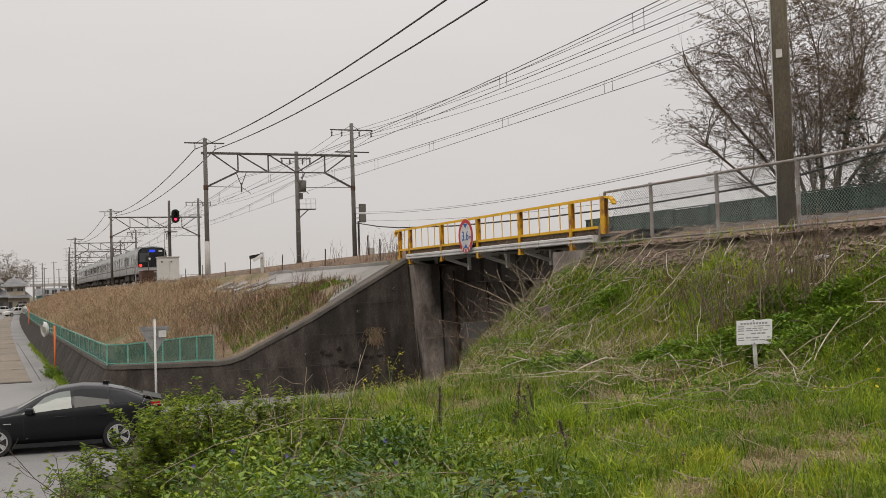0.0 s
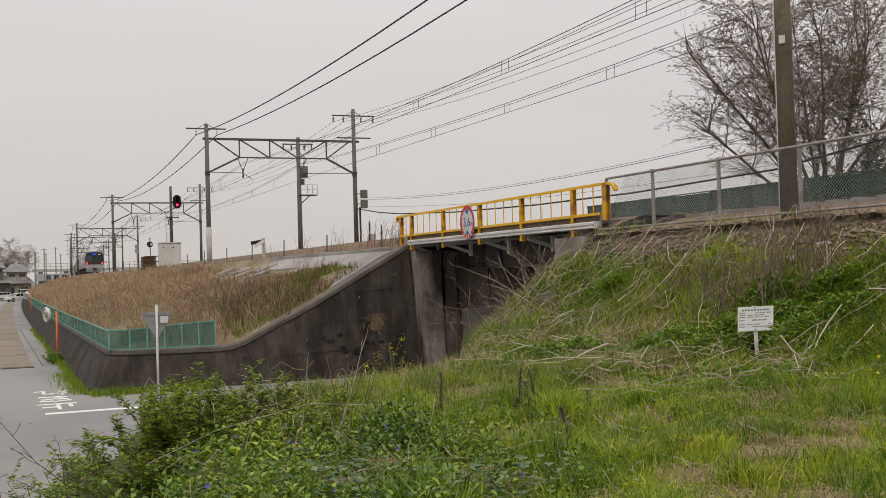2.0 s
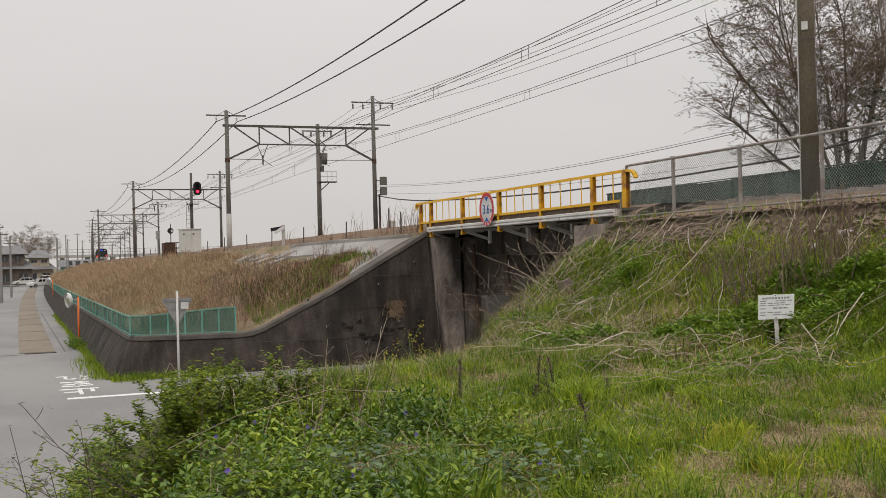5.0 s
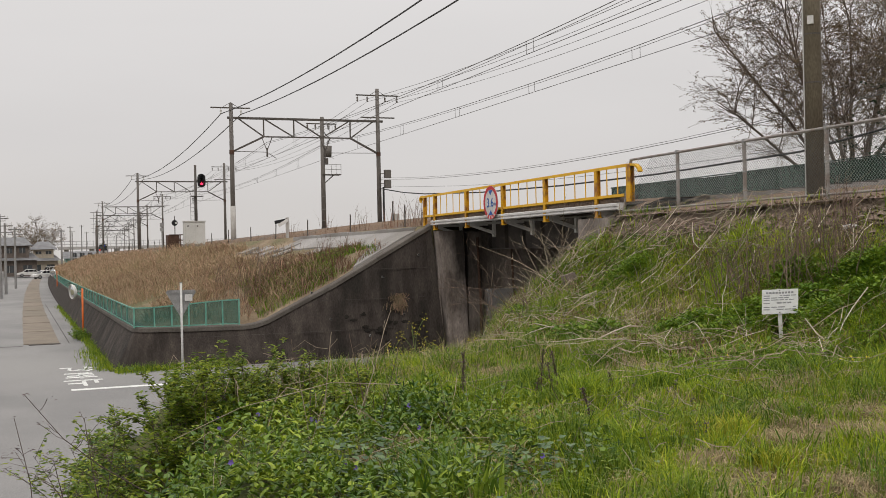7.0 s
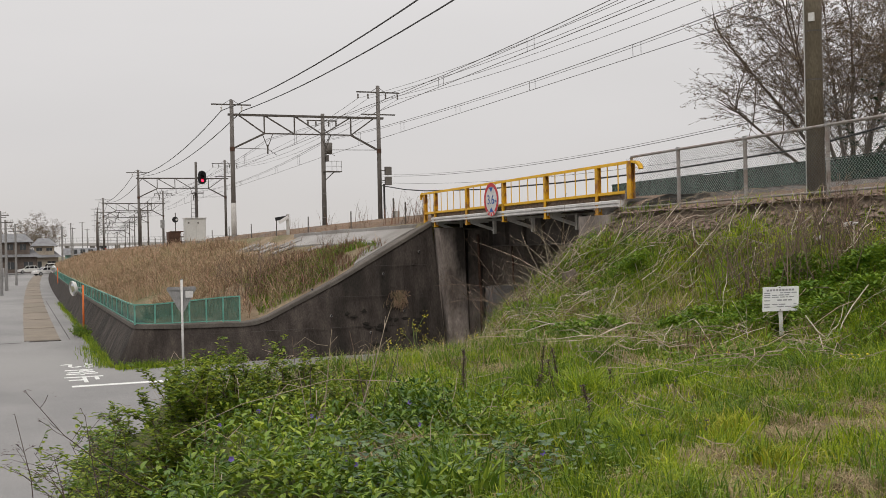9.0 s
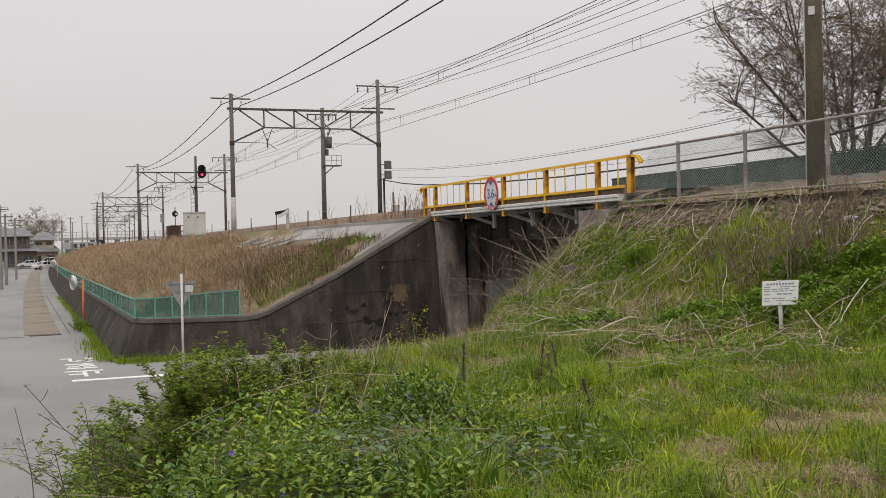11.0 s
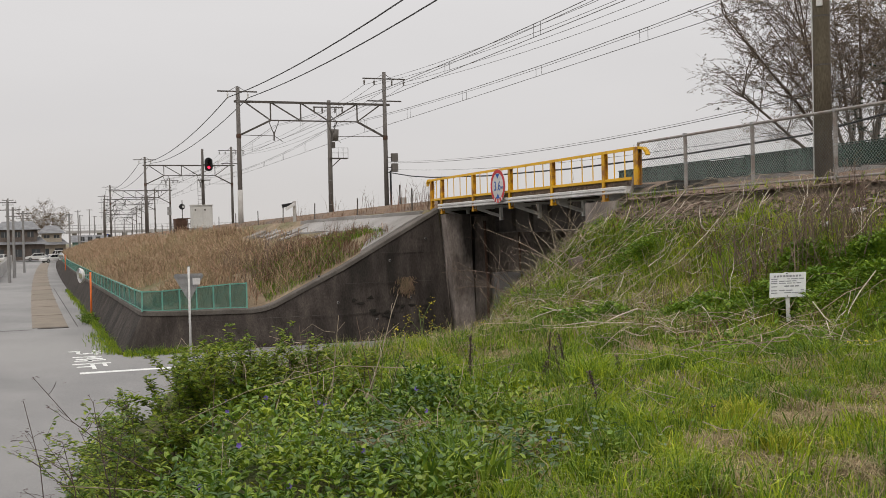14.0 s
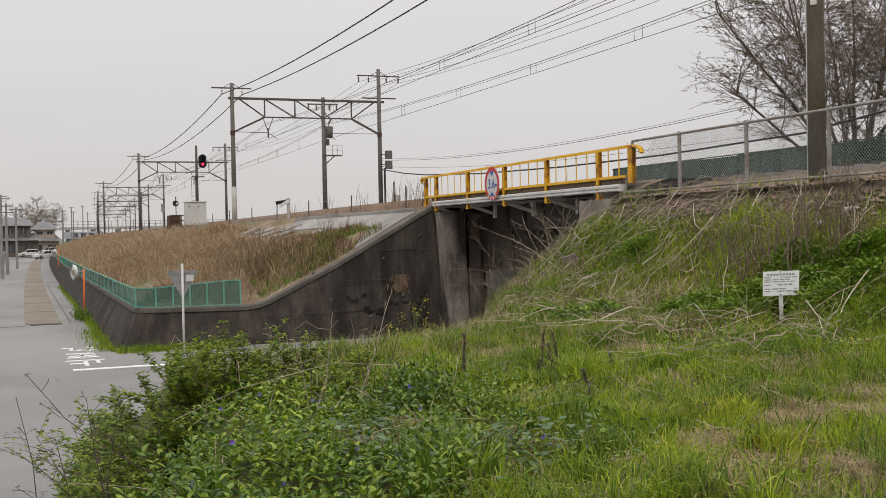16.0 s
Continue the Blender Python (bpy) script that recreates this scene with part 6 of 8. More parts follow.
def build_tree(name, base, seed, height, stems, counts, label, leaf=0.05, spread=1.0, leaves=10, bottom=0.25, group="", low=False, thick=0.0075):
    r = random.Random(seed)
    t = thing(name, base, label, "tree", group)
    wood, twigs = B(), B()
    lv, lf = [], []
    base = Vector(base)
    heart = base + Vector((0, 0, height * 0.6))

    def inside(q, k=1.0):
        d = q - heart
        return (d.x ** 2 + d.y ** 2) / (height * 0.43 * spread * k) ** 2 + d.z ** 2 / (height * 0.46 * k) ** 2 < 1

    def clip(pts):
        keep = [q for i, q in enumerate(pts) if i < 2 or inside(q)]
        return keep
    fork = base + Vector((0, 0, height * bottom))
    tube(wood, [base - Vector((0, 0, 0.3)), base + Vector((0, 0, 0.4)), fork], [height * 0.03, height * 0.024, height * 0.02], 10)
    for s in range(stems):
        a = 2 * math.pi * (s + r.uniform(-0.3, 0.3)) / stems
        out = r.uniform(0.25, 0.9) * spread
        if low and s % 3 == 0:
            out *= 3.0
        w0 = Vector((math.cos(a) * out, math.sin(a) * out, 1.0))
        p0 = limb(r, fork - Vector((0, 0, height * 0.06 * r.random())), w0, height * r.uniform(0.6, 0.82), 0.0, 0.09, 8)
        rad = height * thick
        p0 = clip(p0)
        while len(p0) < 9:
            p0.append(p0[-1] + (p0[-1] - p0[-2]) * 0.25)
        tube(wood, p0, [rad * (1 - 0.85 * i / 8) for i in range(9)], 7, caps=False)
        for k in range(counts[0]):
            u = 0.15 + 0.85 * (k + r.random()) / counts[0]
            i = min(int(u * 8), 7)
            q = p0[i].lerp(p0[i + 1], u * 8 - i)
            tang = (p0[i + 1] - p0[i]).normalized()
            if not inside(q):
                continue
            w1 = tang * 0.85 + rvec(r, r.uniform(-0.2, 0.45)) * 0.7
            l1 = height * r.uniform(0.17, 0.3) * (1.25 - 0.6 * u)
            p1 = limb(r, q, w1, l1, 0.015, 0.12, 6)
            tube(wood, p1, [rad * 0.34 * (1 - 0.85 * j / 6) if inside(p1[j], 1.03) else rad * 0.03 for j in range(7)], 5, caps=False)
            for m in range(counts[1]):
                u2 = 0.15 + 0.85 * (m + r.random()) / counts[1]
                j = min(int(u2 * 6), 5)
                q2 = p1[j].lerp(p1[j + 1], u2 * 6 - j)
                if not inside(q2, 0.98):
                    continue
                w2 = (p1[j + 1] - p1[j]).normalized() * 0.8 + rvec(r, r.uniform(-0.35, 0.45)) * 0.8
                p2 = limb(r, q2, w2, height * r.uniform(0.075, 0.13), -0.01, 0.14, 4)
                tube(twigs, p2, [rad * 0.15, rad * 0.12, rad * 0.1, rad * 0.07, rad * 0.03], 4, caps=False)
                for e in range(counts[2]):
                    u3 = 0.2 + 0.8 * (e + r.random()) / counts[2]
                    jj = min(int(u3 * 4), 3)
                    q3 = p2[jj].lerp(p2[jj + 1], u3 * 4 - jj)
                    w3 = (p2[jj + 1] - p2[jj]).normalized() * 0.9 + rvec(r, r.uniform(-0.5, 0.3)) * 0.7
                    p3 = limb(r, q3, w3, height * r.uniform(0.03, 0.055), -0.05, 0.15, 2)
                    tube(twigs, p3, [rad * 0.07, rad * 0.05, rad * 0.03], 3, caps=False)
                    for g in range(leaves):
                        c = p3[0].lerp(p3[2], 1 - 0.9 * r.random() ** 1.6)
                        leaf_cloud(lv, lf, c, rvec(r, r.uniform(-0.7, 0.4)), Vector((0, 0, 1)), leaf * r.uniform(0.6, 1.3), leaf * 0.45)
    part("trunk", wood, V_BARK, t, "dark grey-brown trunk and limbs")
    ob = part("crown", twigs, V_BARK, t, "dense fine twigs")
    if lv:
        raw("foliage", lv, lf, [V_BUD], "sparse small brown spring leaves", parent=t)
    return t


build_tree("bare_tree", (27.3, 29.6, -1.0), 5, 13.0, 15, (11, 8, 7), "large spreading tree with fine twigs and small brown leaves", leaf=0.085, spread=0.84, leaves=9, bottom=0.2, low=True, thick=0.006)
build_tree("bare_tree", (5.6, 275.0, ROAD), 8, 12.8, 9, (8, 8, 5), "bare round-crowned tree behind the houses", leaf=0.25, spread=0.9, leaves=3, group="far trees")
build_tree("bare_tree", (0.5, 285.0, ROAD), 9, 11.8, 9, (8, 8, 5), "bare round-crowned tree behind the houses", leaf=0.25, spread=0.9, leaves=3, group="far trees")


def shrub(x, y, seed, stems, length, spread, wood_m, label, leaf_m=None, leaf=0.03, leaves=0, rad=0.008, side=5, arch=-0.05, lean=(0, 0), kind="shrub", z=None):
    r = random.Random(seed)
    z = land(x, y) if z is None else z
    t = thing("shrub", (x, y, z), label, kind, "shrubs and weeds")
    b = B()
    lv, lf = [], []
    for s in range(stems):
        d = rvec(r, 0) * spread * r.uniform(0.3, 1) + Vector((lean[0], lean[1], 1))
        bx, by = x + r.gauss(0, 0.08 * stems ** 0.4), y + r.gauss(0, 0.08 * stems ** 0.4)
        p = limb(r, (bx, by, z - 0.03), d, length * r.uniform(0.6, 1.15), arch, 0.09, 7)
        tube(b, p, [rad * (1 - 0.8 * i / 7) for i in range(8)], 5, caps=False)
        for k in range(side):
            u = 0.25 + 0.75 * (k + r.random()) / side
            i = min(int(u * 7), 6)
            q = p[i].lerp(p[i + 1], u * 7 - i)
            w = (p[i + 1] - p[i]).normalized() * 0.7 + rvec(r, r.uniform(-0.1, 0.5)) * 0.8
            p2 = limb(r, q, w, length * r.uniform(0.12, 0.3), -0.03, 0.12, 3)
            tube(b, p2, [rad * 0.4, rad * 0.3, rad * 0.2, rad * 0.1], 4, caps=False)
            for g in range(leaves):
                c = p2[0].lerp(p2[3], r.random()) + Vector((r.gauss(0, 0.012), r.gauss(0, 0.012), r.gauss(0, 0.012)))
                leaf_cloud(lv, lf, c, rvec(r, r.uniform(-0.2, 0.7)), Vector((0, 0, 1)), leaf * r.uniform(0.6, 1.3), leaf * 0.62)
    tagged(part("wood", b, wood_m, t), kind="stuff")
    if lv:
        raw("foliage", lv, lf, [leaf_m], "fresh green leaves", parent=t)
    return t


def build_shrubs():
    # leafy rose bush above the road
    for i, (x, y, n, top, lx) in enumerate(((1.95, 10.4, 11, -0.88, 0), (1.75, 9.8, 10, -1.0, 0), (1.45, 9.6, 8, -1.2, -0.2), (2.35, 10.5, 9, -0.95, 0), (1.25, 9.3, 8, -1.3, -0.4), (1.7, 10.8, 9, -1.0, 0),
                                            (2.7, 9.9, 7, -1.2, 0.1), (1.1, 9.7, 6, -1.4, -0.7), (2.1, 9.2, 7, -1.25, 0), (1.05, 8.9, 6, -1.45, -0.5), (1.5, 10.3, 8, -1.1, -0.2), (3.1, 10.6, 5, -1.15, 0.1), (1.3, 10.0, 9, -1.2, -0.3), (0.95, 9.3, 8, -1.5, -0.3), (0.85, 8.6, 7, -1.5, -0.2))):
        shrub(x, y, 40 + i, n, (top - land(x, y)) * 1.04, 0.5, V_DARKC, "leafy rose bush with fresh green shoots", V_BUSH, 0.056, 11, 0.007, 10, lean=(lx, 0))
    # bare canes by the underpass
    for i, (x, y, n, l, lx) in enumerate(((8.6, 17.3, 9, 1.8, -0.5), (9.3, 17.8, 8, 1.7, -0.6), (8.0, 16.6, 7, 1.3, -0.4), (9.9, 18.6, 8, 1.8, -0.4), (7.4, 17.8, 7, 1.3, -0.3), (10.4, 19.2, 6, 1.3, -0.2), (8.4, 18.6, 7, 1.6, -0.3), (7.0, 19.0, 6, 1.2, 0.0))):
        shrub(x, y, 60 + i, n, l, 0.8, V_CANE if i % 2 else V_RUSTW, "tangle of bare brown canes on the bank", rad=0.008, side=5, arch=-0.09, lean=(lx, 0.1))
    for i, (x, y, n, l) in enumerate(((10.0, 12.2, 26, 0.95), (9.75, 12.6, 18, 0.8), (10.7, 12.0, 16, 0.8), (10.4, 11.3, 14, 0.7), (11.1, 12.3, 14, 0.8), (10.2, 13.1, 14, 0.6), (9.0, 13.9, 10, 0.5))):
        shrub(x, y, 80 + i, int(n * 1.6), l, 0.28, V_RUSTW, "upright brown dead weeds on the bank", rad=0.008, side=5, arch=0.0)
    for i, (x, y) in enumerate(((12.3, 33.2), (12.5, 34.4), (10.2, 34.6), (10.0, 37.0), (9.8, 35.6))):
        shrub(x, y, 100 + i, 7, 1.1 if i < 2 else 0.7, 0.6, V_RUSTW, "small bare shrub beside the track", rad=0.008, side=6, arch=0.0)
    for i, (x, y) in enumerate(((7.4, 34.0), (8.2, 35.5), (6.6, 33.2), (7.8, 37.5), (6.3, 35.0))):
        shrub(x, y, 120 + i, 16, 1.0, 0.5, V_RUSTW, "reddish brown dead weeds on the embankment", rad=0.009, side=5, arch=0.0)
    # weeds at the mirror's foot
    for i, (x, y) in enumerate(((2.2, 45.6), (1.95, 44.6), (2.25, 43.6))):
        shrub(x, y, 130 + i, 9, 0.5, 0.8, V_DARKC, "leafy green weeds at the foot of the wall", V_HERB, 0.09, 7, 0.006, 5)
    # flowering rape
    r = random.Random(77)
    for i in range(15):
        x, y = (r.gauss(5.25, 0.28), r.gauss(15.0, 0.3)) if i < 10 else (r.gauss(4.2, 0.15), r.gauss(14.1, 0.15))
        z = land(x, y)
        top = -1.42 + r.uniform(-0.28, 0.14) if i < 10 else -1.55 + r.uniform(-0.12, 0.1)
        if i == 3:
            top = -1.1
        h = max(top - z, 0.3)
        t = thing("rape_plant", (x, y, z), "flowering rape with yellow blossom", "flower", "rape plants")
        b = B()
        heads = []
        p = limb(r, (x, y, z), (r.gauss(0, 0.12), r.gauss(0, 0.12), 1), h, 0.02, 0.05, 5)
        tube(b, p, 0.006, 5, caps=False)
        heads.append(p[-1])
        for k in range(5):
            q = p[2 + k % 3]
            p2 = limb(r, q, rvec(r, 1.3), h * 0.35, 0.05, 0.05, 3)
            tube(b, p2, 0.004, 4, caps=False)
            heads.append(p2[-1])
        part("stem", b, V_HERBW, t)
        lv, lf = [], []
        for k in range(26):
            leaf_cloud(lv, lf, p[0].lerp(p[3], r.random()), rvec(r, 0.3), Vector((0, 0, 1)), r.uniform(0.06, 0.13), 0.045)
        raw("foliage", lv, lf, [V_HERB], parent=t)
        lv, lf = [], []
        for hd in heads:
            for k in range(15):
                c = hd + Vector((r.gauss(0, 0.032), r.gauss(0, 0.032), r.gauss(-0.015, 0.04)))
                leaf_cloud(lv, lf, c, rvec(r, r.uniform(0, 0.8)), Vector((0, 0, 1)), 0.025, 0.022, 0.1)
        raw("blossom", lv, lf, [V_RAPE], "yellow blossom", parent=t)


V_RUSTW = mat("brown_cane", (0.12, 0.083, 0.062), (0.19, 0.14, 0.105), 3, 0.9, fine=20, rand="island", rand_amt=0.3)
build_shrubs()
V_EVER = leafy("evergreen_leaf", (0.018, 0.04, 0.02), (0.035, 0.062, 0.03), 0.15, 0.6, 0.4)
for i, (x, y, l) in enumerate(((23.6, 23.6, 3.6), (23.9, 25.0, 2.8), (23.4, 21.8, 3.8))):
    shrub(x, y, 150 + i, 16, l, 0.55, V_BARK, "dark evergreen bush beyond the tracks", V_EVER, 0.14, 12, 0.02, 9, z=0.4)


def build_groundcover():
    r = random.Random(21)
    # vinca mounds: upright shoots with paired leaves
    lv, lf, sv = [], [], B()
    fl = []
    for i in range(5200):
        y = 5.2 + 7.6 * r.random()
        x = -0.4 + 5.0 * r.random()
        dens = (1.0 if y < 9.6 else 0.55) - 0.5 * abs(x - (0.3 + 0.13 * (y - 5)) - 1.2) + 1.0 * fields(x, y, 0.9, 71)
        if x < 0.42 + 0.04 * (y - 6) or dens < r.random() or straw_mat(x, y) > 0.55:
            continue
        z = land(x, y)
        h = (0.1 + 0.38 * max(0, 0.38 + 1.3 * fields(x, y, 1.7, 73))) * r.uniform(0.7, 1.2) * (1.0 if y < 9.4 else 0.6)
        p = limb(r, (x, y, z), (r.gauss(0, 0.3), r.gauss(0, 0.3), 1), h, 0.0, 0.12, 5)
        for k in range(1, 6):
            q = p[k]
            w = rvec(r, r.uniform(0.2, 0.95))
            ln = r.uniform(0.04, 0.085)
            leaf_cloud(lv, lf, q, w, Vector((0, 0, 1)), ln, ln * 0.55, 0.35)
            leaf_cloud(lv, lf, q, Vector((-w.x, -w.y, w.z)), Vector((0, 0, 1)), ln, ln * 0.55, 0.35)
        leaf_cloud(lv, lf, p[-1], Vector((r.gauss(0, 0.4), r.gauss(0, 0.4), 1)), Vector((1, 0, 0)), 0.065, 0.03, 0.3)
        if r.random() < 0.013:
            fl.append(p[-1])
    for i in range(4000):
        y = 5.4 + 8.0 * r.random()
        x = 0.52 - max(8.0 - y, 0) * 0.42 + r.uniform(-0.02, 0.55)
        z = land(x, y)
        p = limb(r, (x, y, z), (-0.6 + r.gauss(0, 0.3), r.gauss(-0.3, 0.4), 0.7), r.uniform(0.12, 0.36), -0.02, 0.14, 4)
        for k in range(5):
            w = rvec(r, r.uniform(0.15, 0.85))
            ln = r.uniform(0.05, 0.09)
            leaf_cloud(lv, lf, p[k], w, Vector((0, 0, 1)), ln, ln * 0.55, 0.35)
            leaf_cloud(lv, lf, p[k], Vector((-w.x, -w.y, w.z)), Vector((0, 0, 1)), ln, ln * 0.55, 0.35)
    raw("ground_cover", lv, lf, [V_VINCA], "glossy green vinca ground cover", "ground cover", "stuff")
    for c in fl:
        f = thing("violet_flower", tuple(c), "small violet-blue flower among the green leaves", "flower", "violet flowers")
        pv, pf = [], []
        a0 = r.random() * 6
        for k in range(5):
            a = a0 + 2 * math.pi * k / 5
            leaf_cloud(pv, pf, c + Vector((0, -0.01, 0.015)), Vector((math.cos(a), -0.35, math.sin(a))), Vector((0, -1, 0)), 0.021, 0.02, 0.1)
        raw("blossom", pv, pf, [V_VIOLET], parent=f)
    # rounder grey-green leaves between vinca and meadow
    lv, lf = [], []
    for i in range(900):
        x, y = r.gauss(2.6, 0.5), r.gauss(6.7, 0.6)
        if fields(x, y, 1.2, 33) < -0.05:
            continue
        z = land(x, y) + r.uniform(0.05, 0.26)
        ln = r.uniform(0.04, 0.075)
        leaf_cloud(lv, lf, Vector((x, y, z)), rvec(r, r.uniform(0.0, 0.5)), Vector((0, 0, 1)), ln, ln * 0.95, 0.2)
    raw("ground_cover", lv, lf, [V_ROUND], "round grey-green leaves among the grass", "ground cover", "stuff")
    # leafy herbs on the bank by the notice board
    lv, lf = [], []
    cushions = ((7.2, 13.4, 0.5), (7.3, 14.4, 0.4), (7.65, 13.3, 0.45), (8.8, 12.65, 0.6), (8.75, 11.8, 0.6), (8.3, 12.5, 0.4), (9.2, 12.0, 0.6), (9.2, 10.6, 0.6), (10.0, 12.1, 0.5), (10.0, 16.4, 0.5), (9.7, 10.4, 0.5), (8.4, 17.6, 0.5), (9.5, 11.3, 0.5), (10.2, 11.0, 0.5))
    for i in range(13500):
        if i < 6500:
            x, y = r.uniform(6.8, 11.0), r.uniform(9.3, 19.6)
            d, top = 0.12 + 1.9 * fields(x, y, 0.45, 83), 0.2
        else:
            a, b, rad = cushions[i % len(cushions)]
            x, y = r.gauss(a, rad * 0.45), r.gauss(b, rad * 0.5)
            d, top = 0.8 + fields(x, y, 1.1, 29), 0.14 + 0.26 * max(0.0, 1 - math.hypot(x - a, y - b) / rad)
        if d < r.random() or before_board(x, y):
            continue
        z = land(x, y)
        for k in range(7):
            c = Vector((x + r.gauss(0, 0.06), y + r.gauss(0, 0.06), z + r.uniform(0.02, top)))
            leaf_cloud(lv, lf, c, rvec(r, r.uniform(-0.1, 0.8)), Vector((0, 0, 1)), r.uniform(0.04, 0.09), 0.04)
    raw("ground_cover", lv, lf, [V_HERB], "low leafy green herbs on the bank", "ground cover", "stuff")
    # low leaves in the meadow
    lv, lf = [], []
    for i in range(4200):
        x, y = r.uniform(1.8, 8.5), r.uniform(4.6, 12.5)
        if 0.35 + 1.2 * fields(x, y, 0.7, 91) - 0.09 * max(0, x - 4.5) < r.random():
            continue
        z = land(x, y)
        for k in range(4):
            c = Vector((x + r.gauss(0, 0.05), y + r.gauss(0, 0.05), z + r.uniform(0.01, 0.14)))
            leaf_cloud(lv, lf, c, rvec(r, r.uniform(0.0, 0.6)), Vector((0, 0, 1)), r.uniform(0.03, 0.06), 0.03)
    raw("ground_cover", lv, lf, [V_HERB], "low clover leaves in the meadow", "ground cover", "stuff")


build_groundcover()


def build_dead_stalks():
    r = random.Random(31)
    # fallen pale canes on the bank and meadow
    b = B()
    for i in range(1300):
        if i < 1080:
            x, y = r.uniform(6.2, 12.0), r.uniform(8.8, 20.0)
        else:
            x, y = r.uniform(1.0, 7.0), r.uniform(6.0, 18.0)
        if i < 1080 and r.random() > (0.3 if y < 14.5 else 0.7):
            continue
        z = land(x, y)
        l = r.uniform(0.35, 1.5) if i < 1080 else r.uniform(0.15, 0.6)
        a = r.gauss(3.6, 1.1)
        hi = 0.28 if i >= 1080 and x < 3.5 else 0.09
        p = [Vector((x, y, z + hi + r.uniform(0.03, 0.24)))]
        d = Vector((math.cos(a), math.sin(a), 0))
        for k in range(3):
            n = p[-1] + d * (l / 3)
            d = (d + Vector((r.gauss(0, 0.1), r.gauss(0, 0.1), 0))).normalized()
            n.z = land(n.x, n.y) + hi + r.uniform(0.04, 0.24)
            p.append(n)
        w = r.uniform(0.003, 0.0075) if i < 1080 else r.uniform(0.002, 0.004)
        tube(b, p, [w, w * 0.9, w * 0.8, w * 0.5], 3, caps=False)
    tagged(single("fallen_canes", b, V_CANE, "pale dead canes lying on the grass", "dead canes"), kind="stuff")
    # longer bleached canes lying down the slope
    b = B()
    for i in range(230):
        x, y = r.uniform(7.0, 11.4), r.uniform(9.4, 19.6)
        if fields(x, y, 0.5, 47) < r.uniform(-0.35, 0.2):
            continue
        l = r.uniform(0.5, 1.7)
        a = r.gauss(3.7, 0.8) if r.random() < 0.7 else r.uniform(0, 6.28)
        d = Vector((math.cos(a), math.sin(a), 0))
        p = [Vector((x, y, land(x, y) + r.uniform(0.15, 0.4)))]
        for k in range(5):
            n = p[-1] + d * (l / 5)
            d = (d + Vector((r.gauss(0, 0.15), r.gauss(0, 0.15), 0))).normalized()
            n.z = land(n.x, n.y) + r.uniform(0.04, 0.3)
            n.z = 0.5 * n.z + 0.5 * (p[-1].z + (land(n.x, n.y) - land(p[-1].x, p[-1].y)))
            p.append(n)
        if any(before_board(q.x, q.y) for q in p):
            continue
        w = r.uniform(0.0035, 0.0085)
        tube(b, p, [w, w, w * 0.9, w * 0.8, w * 0.65, w * 0.4], 5, caps=False)
        for k in range(r.randrange(4)):
            q = p[1 + r.randrange(4)]
            tube(b, limb(r, q, d + rvec(r, 0.35) * 0.8, r.uniform(0.15, 0.5), -0.02, 0.1, 3), w * 0.45, 4, caps=False)
    tagged(single("fallen_canes", b, V_PALE, "bleached long dead canes lying down the bank", "dead canes"), kind="stuff")
    rx = random.Random(52)
    EXTRA = [(rx.uniform(2.4, 4.6), rx.uniform(8.4, 11.2), rx.uniform(-1.25, -0.85), rx.gauss(0, 0.22), 0, rx.choice((V_RUSTW, V_DARKC, V_CANE)), rx.uniform(0.003, 0.005)) for _ in range(18)]
    # standing dead stalks in front
    for i, (x, y, top, lx, ly, m, rad) in enumerate(((2.55, 9.5, -0.75, 0.08, 0.0, V_CANE, 0.006), (2.75, 9.2, -0.52, 0.32, 0.0, V_CANE, 0.006), (3.0, 9.6, -0.78, -0.12, 0, V_RUSTW, 0.006), (2.9, 9.0, -0.72, 0.3, 0, V_DARKC, 0.005), (3.35, 9.8, -0.95, 0.05, 0, V_CANE, 0.005),
                                                     (3.2, 10.4, -0.85, 0.1, 0, V_RUSTW, 0.005), (2.2, 8.6, -0.98, -0.1, 0, V_CANE, 0.005), (1.45, 7.3, -0.92, 0.25, 0, V_CANE, 0.004), (1.9, 7.6, -1.0, 0.3, 0, V_CANE, 0.004), (2.3, 9.0, -0.95, 0.05, 0, V_DARKC, 0.005),
                                                     (3.6, 8.5, -1.1, -0.15, 0, V_CANE, 0.004), (4.2, 8.0, -1.2, 0.05, 0, V_RUSTW, 0.004), (2.6, 8.3, -1.05, -0.25, 0, V_CANE, 0.004), (1.2, 8.0, -1.0, 0.15, 0, V_RUSTW, 0.004), *EXTRA)):
        z = land(x, y)
        h = top - z
        t = thing("dead_stalk", (x, y, z), "tall thin dead stalk standing in the grass", "dead stalk", "dead stalks")
        b = B()
        p = limb(r, (x, y, z), (lx, ly, 1), h * 1.05, -0.01, 0.03, 6)
        tube(b, p, [rad * (1 - 0.6 * k / 6) for k in range(7)], 5, caps=False)
        part("stem", b, m, t)
        b = B()
        for k in range(4):
            q = p[2 + k % 4]
            tube(b, limb(r, q, rvec(r, 0.8), h * 0.14, 0, 0.1, 2), rad * 0.35, 3, caps=False)
        tagged(part("twig_spray", b, m, t), kind="stuff")
    # long arching canes lying over the bushes
    for i, pts in enumerate((((1.0, 7.9, -1.32), (1.5, 7.9, -1.12), (2.2, 7.9, -0.98), (2.7, 7.8, -1.02)), ((2.0, 6.9, -1.38), (2.6, 7.0, -1.3), (3.1, 7.0, -1.34)), ((0.15, 6.8, -1.45), (0.6, 6.7, -1.5), (1.1, 6.4, -1.58)))):
        b = B()
        tube(b, [Vector(p) for p in pts], 0.003, 5)
